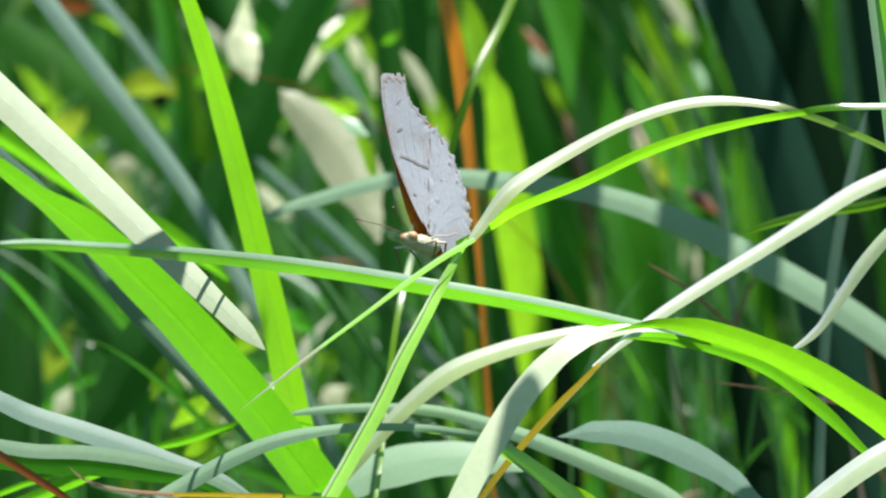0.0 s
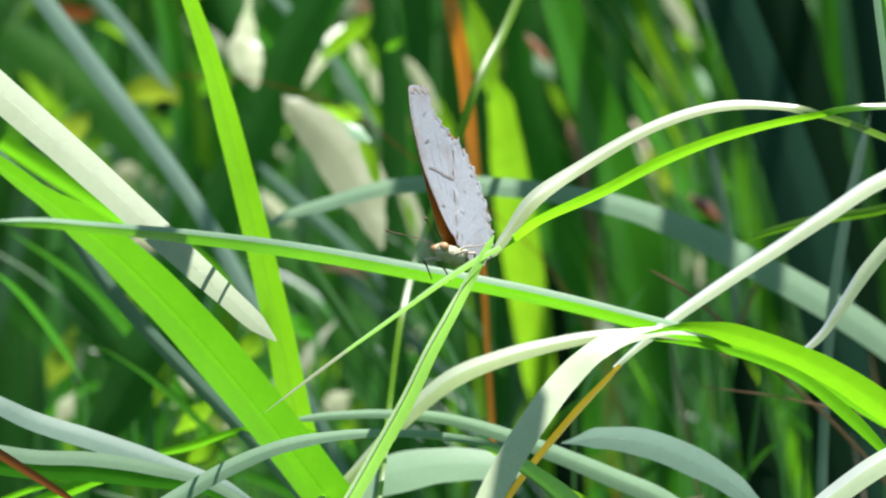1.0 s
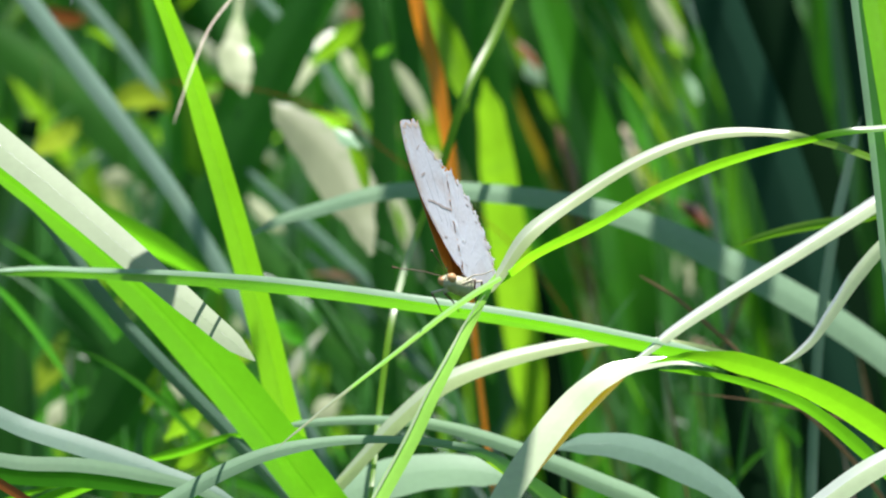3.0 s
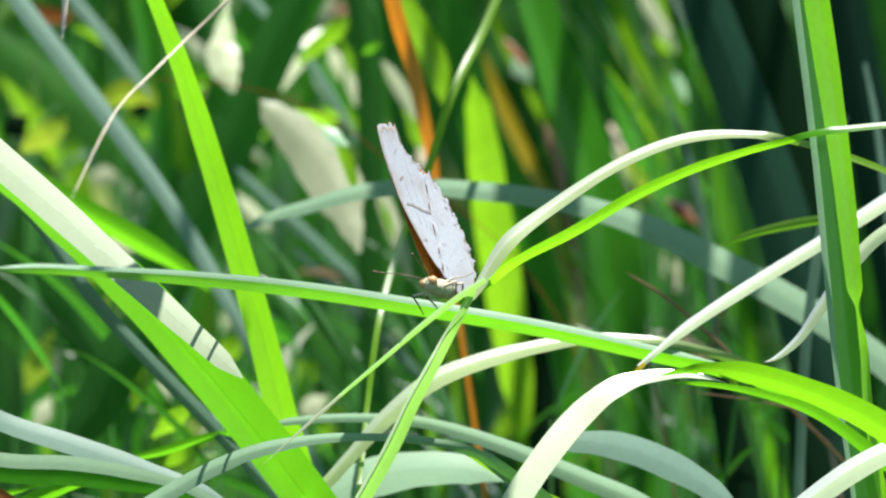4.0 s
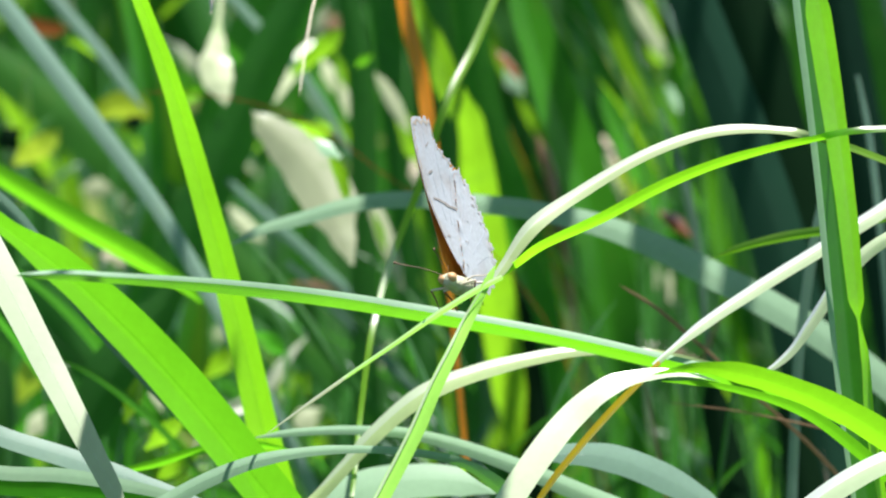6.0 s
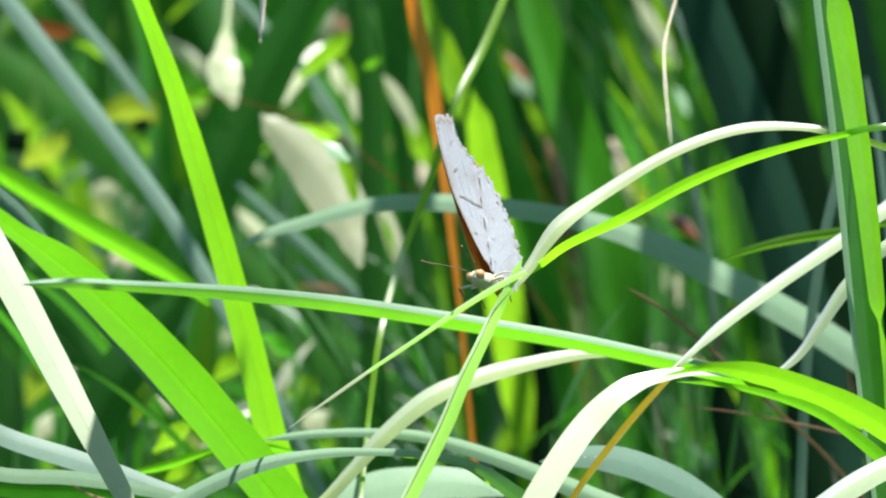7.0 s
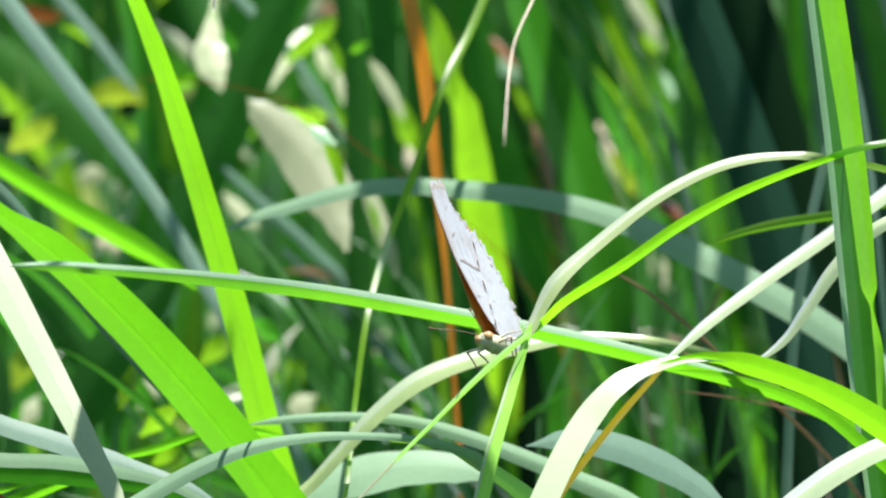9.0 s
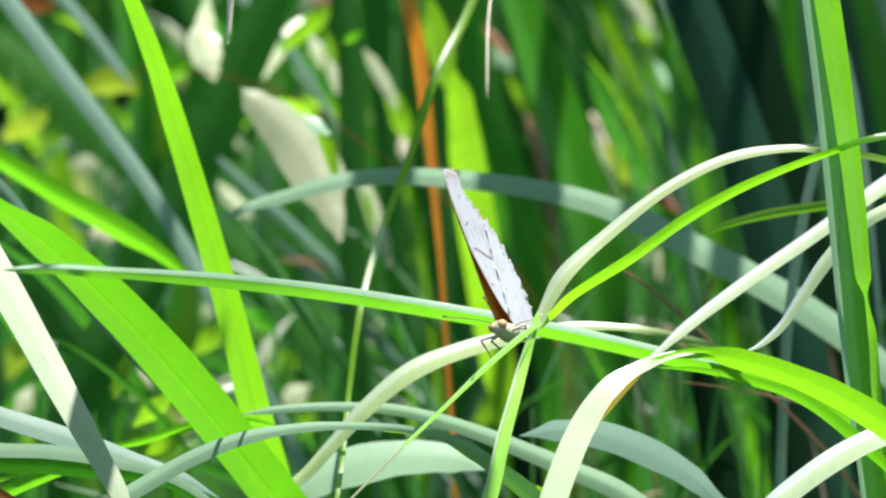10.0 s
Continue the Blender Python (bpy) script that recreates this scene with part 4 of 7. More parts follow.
blade("broad_leaf", "small lime leaf among the tall grass", [(-0.0072, 0.36, 0.9134), (-0.0058, 0.36, 0.909), (-0.0048, 0.36, 0.9039), (-0.004, 0.36, 0.8989), (-0.0025, 0.36, 0.89), (0.0075, 0.372, 0.78), (0.0155, 0.39, 0.42), (0.0175, 0.395, 0)], [0.001, 0.003, 0.0038, 0.003, 0.0015, 0.0014, 0.0014, 0.001], -38, "lime", fold=0.1, tips=(0, 0), group="leaves behind", category="leaf", rib=True)
blade("broad_leaf", "small white leaf with sunlit tone as colour", [(-0.0486, 0.3417, 0.9124), (-0.0458, 0.3404, 0.9091), (-0.043, 0.3393, 0.9064), (-0.041, 0.3386, 0.9045)], [0.001, 0.0035, 0.0033, 0.0008], 22, "pale", fold=0.1, tips=(0, 0), group="leaves behind", category="leaf", rib=True)
blade("broad_leaf", "rounded yellow-green leaf curl", [(-0.0776, 0.325, 0.9312), (-0.0753, 0.325, 0.9337), (-0.0718, 0.325, 0.9347), (-0.0681, 0.325, 0.9339), (-0.0659, 0.325, 0.9314)], [0.0015, 0.0055, 0.007, 0.006, 0.0017], -30, "lemon", fold=0.1, tips=(0, 0), group="leaves behind", category="leaf", rib=True)
blade("broad_leaf", "lime curved leaf under the yellow one", [(-0.0766, 0.42, 0.9296), (-0.073, 0.42, 0.9273), (-0.0691, 0.42, 0.9254), (-0.0655, 0.42, 0.9224)], [0.0013, 0.0044, 0.0047, 0.0013], -42, "lime", fold=0.1, tips=(0, 0), group="leaves behind", category="leaf", rib=True)
blade("broad_leaf", "rounded yellow-green leaf in the sun", [(-0.0953, 0.32, 0.9215), (-0.0925, 0.32, 0.9237), (-0.0895, 0.32, 0.9254), (-0.0871, 0.32, 0.9274), (-0.0856, 0.32, 0.9291)], [0.0017, 0.0057, 0.0072, 0.0052, 0.0012], -42, "lemon", fold=0.1, tips=(0, 0), group="leaves behind", category="leaf", rib=True)
blade("broad_leaf", "small pale leaf, brightness put into its colour", [(-0.0836, 0.3997, 0.9158), (-0.0806, 0.4001, 0.9168), (-0.0772, 0.4003, 0.9173), (-0.0742, 0.4, 0.9166)], [0.001, 0.0041, 0.0044, 0.001], 20, "pale", fold=0.1, tips=(0, 0), group="leaves behind", category="leaf", rib=True)
blade("broad_leaf", "small pale leaf, brightness put into its colour", [(-0.0766, 0.4206, 0.9141), (-0.0737, 0.4199, 0.9124), (-0.0709, 0.4195, 0.9115)], [0.001, 0.0031, 0.001], 20, "pale", fold=0.1, tips=(0, 0), group="leaves behind", category="leaf", rib=True)
blade("broad_leaf", "small whitish leaf low down", [(-0.0815, 0.3605, 0.9052), (-0.0797, 0.36, 0.9039), (-0.0777, 0.3596, 0.9029)], [0.001, 0.0045, 0.001], 26, "mist", fold=0.1, tips=(0, 0), group="leaves behind", category="leaf", rib=True)
blade("dead_blade", "small tan leaf low down", [(-0.0779, 0.3802, 0.9017), (-0.0749, 0.3801, 0.9014), (-0.0717, 0.3796, 0.9001)], [0.001, 0.0046, 0.001], 22, "straw", fold=0.1, tips=(0, 0), group="leaves behind", category="dry grass", rib=True)
# Shaded areas low down, put in as two leaves of a darker green
blade("broad_leaf", "broad dark green leaf, shade put into its colour", [(-0.0569, 0.2, 0.8942), (-0.064, 0.2, 0.8848), (-0.0696, 0.2, 0.8766), (-0.0748, 0.2, 0.8672), (-0.0795, 0.2, 0.8578), (-0.0695, 0.212, 0.78), (-0.0615, 0.23, 0.42), (-0.0595, 0.235, 0)], [0.0047, 0.0099, 0.0115, 0.0094, 0.0059, 0.0053, 0.0053, 0.0037], 4, "deep", fold=0.1, tips=(0, 0), group="leaves behind", category="leaf", rib=True)
blade("broad_leaf", "broad dark green leaf, shade put into its colour", [(-0.0879, 0.24, 0.9001), (-0.0825, 0.24, 0.8905), (-0.0781, 0.24, 0.881), (-0.0752, 0.24, 0.8726)], [0.0072, 0.0101, 0.0086, 0.0024], 6, "deep", fold=0.1, tips=(0, 0), group="leaves behind", category="leaf", rib=True)
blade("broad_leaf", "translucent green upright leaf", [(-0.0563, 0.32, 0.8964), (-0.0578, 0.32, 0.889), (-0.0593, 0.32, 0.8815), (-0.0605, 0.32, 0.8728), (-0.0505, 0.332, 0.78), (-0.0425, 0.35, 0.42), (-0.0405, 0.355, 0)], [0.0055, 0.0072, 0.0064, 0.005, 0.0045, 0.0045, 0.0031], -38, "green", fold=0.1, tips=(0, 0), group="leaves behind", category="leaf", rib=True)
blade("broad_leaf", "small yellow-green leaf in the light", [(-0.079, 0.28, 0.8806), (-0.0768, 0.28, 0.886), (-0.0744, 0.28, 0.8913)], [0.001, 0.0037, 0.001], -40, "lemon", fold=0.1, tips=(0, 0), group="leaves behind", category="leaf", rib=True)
# Bright patches low down, their light put into lime and pale leaves
blade("broad_leaf", "low lime leaf, lit tone put into its colour", [(-0.0664, 0.17, 0.8671), (-0.0646, 0.17, 0.872), (-0.0629, 0.17, 0.8778)], [0.0014, 0.0049, 0.0012], -44, "lime", fold=0.1, tips=(0, 0), group="leaves behind", category="leaf", rib=True)
blade("broad_leaf", "low lime leaf, lit tone put into its colour", [(-0.0622, 0.17, 0.8616), (-0.058, 0.17, 0.8651), (-0.0534, 0.17, 0.8686)], [0.0014, 0.006, 0.0014], -46, "lime", fold=0.1, tips=(0, 0), group="leaves behind", category="leaf", rib=True)
blade("broad_leaf", "low lime leaf, lit tone put into its colour", [(-0.0606, 0.17, 0.8539), (-0.0559, 0.17, 0.8577), (-0.0513, 0.17, 0.8607)], [0.0019, 0.0067, 0.0016], -46, "lime", fold=0.1, tips=(0, 0), group="leaves behind", category="leaf", rib=True)
blade("broad_leaf", "round lime leaf, lit tone put into its colour", [(-0.0524, 0.27, 0.8749), (-0.0485, 0.27, 0.8788), (-0.0449, 0.27, 0.8826)], [0.0015, 0.007, 0.0015], -46, "lime", fold=0.1, tips=(0, 0), group="leaves behind", category="leaf", rib=True)
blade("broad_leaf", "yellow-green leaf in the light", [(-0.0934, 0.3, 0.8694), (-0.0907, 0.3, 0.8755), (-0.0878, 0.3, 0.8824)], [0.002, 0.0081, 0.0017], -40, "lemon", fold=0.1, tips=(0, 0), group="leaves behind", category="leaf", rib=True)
blade("broad_leaf", "low lime leaf, lit tone put into its colour", [(-0.0346, 0.38, 0.8543), (-0.03, 0.38, 0.8579), (-0.0252, 0.38, 0.8609)], [0.0015, 0.0059, 0.0015], -46, "lime", fold=0.1, tips=(0, 0), group="leaves behind", category="leaf", rib=True)
blade("broad_leaf", "low lime leaf, lit tone put into its colour", [(-0.028, 0.4, 0.8614), (-0.0251, 0.4, 0.8647), (-0.0221, 0.4, 0.8681)], [0.0013, 0.0051, 0.0013], -44, "lime", fold=0.1, tips=(0, 0), group="leaves behind", category="leaf", rib=True)
blade("broad_leaf", "small pale leaf with its sunlit tone as colour", [(-0.0655, 0.2778, 0.8654), (-0.0631, 0.2799, 0.8697), (-0.0605, 0.2823, 0.8743)], [0.001, 0.0049, 0.001], 18, "pale", fold=0.1, tips=(0, 0), group="leaves behind", category="leaf", rib=True)
blade("broad_leaf", "small pale leaf with its sunlit tone as colour", [(-0.0913, 0.2882, 0.8615), (-0.0891, 0.29, 0.8649), (-0.0872, 0.2918, 0.8685)], [0.001, 0.0047, 0.001], 18, "pale", fold=0.1, tips=(0, 0), group="leaves behind", category="leaf", rib=True)
blade("broad_leaf", "small pale leaf with its sunlit tone as colour", [(-0.034, 0.2786, 0.863), (-0.0307, 0.2801, 0.866), (-0.0271, 0.2813, 0.8684)], [0.001, 0.0056, 0.001], 18, "pale", fold=0.1, tips=(0, 0), group="leaves behind", category="leaf", rib=True)
blade("broad_leaf", "small pale leaf with its sunlit tone as colour", [(-0.0535, 0.4183, 0.8814), (-0.0525, 0.4199, 0.8846), (-0.0515, 0.4218, 0.8885)], [0.0008, 0.0034, 0.0008], 18, "pale", fold=0.1, tips=(0, 0), group="leaves behind", category="leaf", rib=True)
blade("broad_leaf", "small pale leaf with its sunlit tone as colour", [(-0.0172, 0.3982, 0.8745), (-0.0149, 0.4001, 0.8783), (-0.0128, 0.4017, 0.8815)], [0.001, 0.0031, 0.0008], 18, "pale", fold=0.1, tips=(0, 0), group="leaves behind", category="leaf", rib=True)
blade("broad_leaf", "small pale leaf with its sunlit tone as colour", [(-0.069, 0.4184, 0.8549), (-0.0675, 0.42, 0.8581), (-0.0658, 0.4216, 0.8613)], [0.0013, 0.0039, 0.001], 18, "pale", fold=0.1, tips=(0, 0), group="leaves behind", category="leaf", rib=True)
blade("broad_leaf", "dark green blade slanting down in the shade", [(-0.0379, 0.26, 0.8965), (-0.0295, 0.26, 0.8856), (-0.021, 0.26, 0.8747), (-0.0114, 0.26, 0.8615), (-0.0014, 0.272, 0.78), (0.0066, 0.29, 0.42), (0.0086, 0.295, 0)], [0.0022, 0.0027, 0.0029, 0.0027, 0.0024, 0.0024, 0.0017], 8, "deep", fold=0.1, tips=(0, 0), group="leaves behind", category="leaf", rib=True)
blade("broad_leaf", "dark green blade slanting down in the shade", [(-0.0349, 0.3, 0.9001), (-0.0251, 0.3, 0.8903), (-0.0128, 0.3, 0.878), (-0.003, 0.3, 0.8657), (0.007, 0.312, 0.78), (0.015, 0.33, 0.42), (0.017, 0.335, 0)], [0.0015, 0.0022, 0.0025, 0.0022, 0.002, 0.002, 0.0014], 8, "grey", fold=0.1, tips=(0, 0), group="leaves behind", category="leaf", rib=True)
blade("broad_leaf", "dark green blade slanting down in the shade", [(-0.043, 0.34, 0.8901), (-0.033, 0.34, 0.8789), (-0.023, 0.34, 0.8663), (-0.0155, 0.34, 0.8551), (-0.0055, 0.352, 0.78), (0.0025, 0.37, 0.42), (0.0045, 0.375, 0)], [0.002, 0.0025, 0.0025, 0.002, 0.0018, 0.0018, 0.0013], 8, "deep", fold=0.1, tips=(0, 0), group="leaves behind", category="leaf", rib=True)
blade("broad_leaf", "broad green blade, sunlit above and shaded below", [(0.0149, 0.3, 0.9641), (0.0192, 0.3, 0.9493), (0.0246, 0.3, 0.9333), (0.0302, 0.3, 0.9173), (0.0342, 0.3, 0.9014), (0.037, 0.3, 0.8854), (0.0398, 0.3, 0.8608), (0.0498, 0.312, 0.78), (0.0578, 0.33, 0.42), (0.0598, 0.335, 0)], [0.0103, 0.012, 0.0143, 0.0145, 0.0138, 0.0123, 0.0111, 0.01, 0.01, 0.007], [-48, -48, -46, -34, -34, -38, -40], "mid", fold=0.1, tips=(0, 0), group="leaves behind", category="leaf", rib=True)
swaying_leaf = blade("broad_leaf", "broad green blade rising behind another", [(0.0064, 0.36, 0.9632), (0.0078, 0.36, 0.9481), (0.0098, 0.36, 0.9317), (0.0134, 0.36, 0.9178), (0.0178, 0.36, 0.9014), (0.0216, 0.36, 0.8799), (0.0245, 0.36, 0.8598), (0.0345, 0.372, 0.78), (0.0425, 0.39, 0.42), (0.0445, 0.395, 0)], [0.0063, 0.0078, 0.0091, 0.0116, 0.0136, 0.0126, 0.0114, 0.0102, 0.0102, 0.0072], [-10, -14, -24, -40, -42, -36, -30], "mid", fold=0.1, tips=(0, 0), group="leaves behind", category="leaf", rib=True, origin=(0.0216, 0.36, 0.8799))
blade("dead_blade", "yellow-brown dead blade behind the green ones", [(0.0036, 0.4, 0.9489), (0.0062, 0.4, 0.9425), (0.0108, 0.4, 0.9322), (0.0155, 0.4, 0.9226), (0.0198, 0.4, 0.9136), (0.0232, 0.4, 0.9027), (0.0258, 0.4, 0.8899), (0.0358, 0.412, 0.78), (0.0438, 0.43, 0.42), (0.0458, 0.435, 0)], [0.001, 0.0038, 0.0046, 0.0041, 0.0033, 0.0023, 0.0018, 0.0016, 0.0016, 0.0011], -38, "yellow", fold=0.1, tips=(0, 0), group="leaves behind", category="dry grass", rib=True)
blade("broad_leaf", "bright green slanting blade", [(0.0323, 0.36, 0.9468), (0.0358, 0.36, 0.9348), (0.0405, 0.36, 0.9241), (0.0462, 0.36, 0.914), (0.0515, 0.36, 0.9026), (0.0565, 0.36, 0.885), (0.0613, 0.36, 0.8598), (0.0713, 0.372, 0.78), (0.0793, 0.39, 0.42), (0.0813, 0.395, 0)], [0.001, 0.004, 0.0053, 0.0056, 0.0048, 0.0038, 0.0035, 0.0032, 0.0032, 0.0022], -40, "mid", fold=0.1, tips=(0.0076, 0), group="leaves behind", category="leaf", rib=True)
blade("broad_leaf", "pale lime blade among the tall grass", [(0.0347, 0.42, 0.9622), (0.0389, 0.42, 0.9519), (0.0424, 0.42, 0.9444), (0.0463, 0.42, 0.9364), (0.0492, 0.42, 0.9299)], [0.0034, 0.0044, 0.0044, 0.0031, 0.001], -22, "lime", fold=0.1, tips=(0, 0.0039), group="leaves behind", category="leaf", rib=True)
blade("broad_leaf", "deep green slanting blade", [(0.0331, 0.52, 0.9675), (0.0399, 0.52, 0.9513), (0.0459, 0.52, 0.9379), (0.0523, 0.52, 0.9217), (0.0581, 0.52, 0.9055), (0.0641, 0.52, 0.8786), (0.0741, 0.532, 0.78), (0.0821, 0.55, 0.42), (0.0841, 0.555, 0)], [0.0067, 0.0081, 0.0084, 0.0081, 0.0081, 0.0081, 0.0073, 0.0073, 0.0051], 4, "deep", fold=0.1, tips=(0, 0), group="leaves behind", category="leaf", rib=True)
blade("broad_leaf", "slanting green blade in mixed light", [(0.0284, 0.46, 0.9659), (0.0337, 0.46, 0.9527), (0.0402, 0.46, 0.9396), (0.0455, 0.46, 0.9291), (0.0494, 0.46, 0.9199)], [0.0039, 0.0053, 0.0053, 0.0047, 0.0013], -30, "mid", fold=0.1, tips=(0, 0), group="leaves behind", category="leaf", rib=True)
blade("broad_leaf", "yellow-green withering leaf tip", [(0.0372, 0.38, 0.9233), (0.0392, 0.38, 0.9198), (0.0415, 0.38, 0.9156), (0.0443, 0.38, 0.9113)], [0.001, 0.0038, 0.0038, 0.001], -40, "lemon", fold=0.1, tips=(0, 0), group="leaves behind", category="leaf", rib=True)
blade("dead_blade", "tan withered leaf tip", [(0.0347, 0.3715, 0.9283), (0.0365, 0.37, 0.9247), (0.0382, 0.3685, 0.9209)], [0.0008, 0.0016, 0.0008], 20, "straw", fold=0.1, tips=(0, 0), group="leaves behind", category="dry grass", rib=True)
blade("broad_leaf", "whitish leaf with a lime edge", [(0.0406, 0.4031, 0.9618), (0.0441, 0.4007, 0.9551), (0.0474, 0.3989, 0.9496), (0.05, 0.3973, 0.9452)], [0.0013, 0.0033, 0.0031, 0.0008], 10, "pale", fold=0.1, tips=(0, 0), group="leaves behind", category="leaf", rib=True)
# A small flash of light, put in as a pale leaf tip
blade("broad_leaf", "small blue-white leaf tip, a flash of light as colour", [(0.0494, 0.3818, 0.9399), (0.0508, 0.3801, 0.937), (0.0519, 0.3781, 0.9337)], [0.0008, 0.0017, 0.0008], 10, "mist", fold=0.1, tips=(0, 0), group="leaves behind", category="leaf", rib=True)
blade("broad_leaf", "bright green leaf tip", [(0.0464, 0.4, 0.9427), (0.049, 0.4, 0.9361), (0.0513, 0.4, 0.9302), (0.0531, 0.4, 0.925)], [0.0008, 0.0031, 0.0028, 0.0008], -40, "green", fold=0.1, tips=(0, 0), group="leaves behind", category="leaf", rib=True)
blade("broad_leaf", "thin grey-green stem in half shade", [(0.0452, 0.25, 0.9326), (0.0488, 0.25, 0.922), (0.0512, 0.25, 0.9134), (0.0534, 0.25, 0.9013), (0.0548, 0.25, 0.8857), (0.0648, 0.262, 0.78), (0.0728, 0.28, 0.42), (0.0748, 0.285, 0)], [0.0006, 0.0019, 0.002, 0.0018, 0.0017, 0.0015, 0.0015, 0.0011], 18, "grey", fold=0.1, tips=(0, 0), group="leaves behind", category="leaf", rib=True)
blade("broad_leaf", "pale leaf beside the withered one", [(0.0083, 0.36, 0.9556), (0.0098, 0.36, 0.9506), (0.0124, 0.36, 0.9443), (0.0149, 0.36, 0.9405), (0.0169, 0.36, 0.9377)], [0.0013, 0.003, 0.0033, 0.0043, 0.001], -22, "lime", fold=0.1, tips=(0, 0), group="leaves behind", category="leaf", rib=True)
blade("broad_leaf", "small whitish leaf below the withered one", [(0.0126, 0.3515, 0.9431), (0.0146, 0.35, 0.9401), (0.0166, 0.3486, 0.9373)], [0.0008, 0.0043, 0.0008], 10, "mist", fold=0.1, tips=(0, 0), group="leaves behind", category="leaf", rib=True)
blade("broad_leaf", "lime leaf streak among the tall grass", [(0.0158, 0.38, 0.937), (0.0181, 0.38, 0.9332), (0.0204, 0.38, 0.9291), (0.0226, 0.38, 0.9243)], [0.001, 0.0031, 0.0033, 0.001], -44, "lime", fold=0.1, tips=(0, 0), group="leaves behind", category="leaf", rib=True)
blade("broad_leaf", "dull emerald blade in half shade", [(0.0902, 0.34, 0.9627), (0.0933, 0.34, 0.9452), (0.0961, 0.34, 0.9276), (0.0988, 0.34, 0.9076), (0.1016, 0.34, 0.8801), (0.1116, 0.352, 0.78), (0.1196, 0.37, 0.42), (0.1216, 0.375, 0)], [0.0075, 0.0093, 0.0098, 0.0098, 0.0095, 0.0086, 0.0086, 0.006], -12, "mid", fold=0.1, tips=(0, 0), group="leaves behind", category="leaf", rib=True)
blade("broad_leaf", "thin pale grey stem", [(0.0852, 0.2, 0.9389), (0.0873, 0.2, 0.9283), (0.0889, 0.2, 0.9166), (0.0903, 0.2, 0.9025), (0.1003, 0.212, 0.78), (0.1083, 0.23, 0.42), (0.1103, 0.235, 0)], [0.0007, 0.0012, 0.0014, 0.0014, 0.0013, 0.0013, 0.0009], 14, "teal", fold=0.1, tips=(0, 0), group="leaves behind", category="leaf", rib=True)
blade("broad_leaf", "mid green upright blade low down", [(0.0424, 0.42, 0.9079), (0.0461, 0.42, 0.8924), (0.0489, 0.42, 0.8743), (0.051, 0.42, 0.8536), (0.061, 0.432, 0.78), (0.069, 0.45, 0.42), (0.071, 0.455, 0)], [0.0026, 0.006, 0.0072, 0.0067, 0.0061, 0.0061, 0.0042], -34, "mid", fold=0.1, tips=(0, 0), group="leaves behind", category="leaf", rib=True)
blade("broad_leaf", "small pale leaf with its sunlit tone as colour", [(0.0467, 0.402, 0.8994), (0.0489, 0.4002, 0.8956), (0.0504, 0.3978, 0.8909)], [0.001, 0.0046, 0.001], 18, "pale", fold=0.1, tips=(0, 0), group="leaves behind", category="leaf", rib=True)
blade("broad_leaf", "lime leaf, lit tone put into its colour", [(0.0567, 0.42, 0.8758), (0.0608, 0.42, 0.8722), (0.0655, 0.42, 0.867)], [0.0013, 0.006, 0.0013], -44, "lime", fold=0.1, tips=(0, 0), group="leaves behind", category="leaf", rib=True)
blade("broad_leaf", "lime leaf, lit tone put into its colour", [(0.0532, 0.42, 0.8536), (0.0554, 0.42, 0.8568), (0.058, 0.42, 0.8607)], [0.001, 0.0041, 0.001], -44, "lime", fold=0.1, tips=(0, 0), group="leaves behind", category="leaf", rib=True)
# Near-black blade where only deep shade lies between the blades
blade("broad_leaf", "broad blackish blade standing in for a shaded gap", [(0.063, 0.33, 0.9624), (0.068, 0.33, 0.9425), (0.0745, 0.33, 0.9176), (0.0807, 0.33, 0.8927), (0.0864, 0.33, 0.8603), (0.0964, 0.342, 0.78), (0.1044, 0.36, 0.42), (0.1064, 0.365, 0)], [0.0137, 0.0154, 0.0154, 0.0144, 0.013, 0.0117, 0.0117, 0.0082], 0, "murk", fold=0.1, tips=(0, 0), group="leaves behind", category="leaf", rib=True)
blade("dead_blade", "orange withered leaf in the light", [(0.0454, 0.285, 0.9111), (0.0489, 0.285, 0.9087), (0.0525, 0.285, 0.9057)], [0.001, 0.0042, 0.001], 36, "rust", fold=0.1, tips=(0, 0), group="leaves behind", category="dry grass", rib=True)
blade("dead_blade", "reddish withered leaf among the tall grass", [(0.0105, 0.346, 0.947), (0.0125, 0.3453, 0.9448), (0.0143, 0.3447, 0.9427), (0.016, 0.344, 0.9402)], [0.0006, 0.002, 0.002, 0.0006], 30, "rust", fold=0.1, tips=(0, 0), group="leaves behind", category="dry grass", rib=True)
# Two dark holes among the leaves, put in as near-black leaf shapes
blade("broad_leaf", "blackish leaf shape standing in for a shaded hole", [(-0.0716, 0.318, 0.9299), (-0.0691, 0.318, 0.9306), (-0.0664, 0.318, 0.9316)], [0.0007, 0.0032, 0.0007], 0, "murk", fold=0.1, tips=(0, 0), group="leaves behind", category="leaf", rib=True)
blade("broad_leaf", "blackish leaf shape standing in for a shaded hole", [(-0.0988, 0.315, 0.9254), (-0.0963, 0.315, 0.9271), (-0.0936, 0.315, 0.9293)], [0.0012, 0.0057, 0.001], 0, "murk", fold=0.1, tips=(0, 0), group="leaves behind", category="leaf", rib=True)
blade("broad_leaf", "faint grey stem tip in the shade", [(0.0743, 0.3622, 0.9342), (0.0757, 0.3602, 0.9291), (0.0769, 0.3576, 0.9226)], [0.0006, 0.0018, 0.0006], 22, "grey", fold=0.1, tips=(0, 0), group="leaves behind", category="leaf", rib=True)
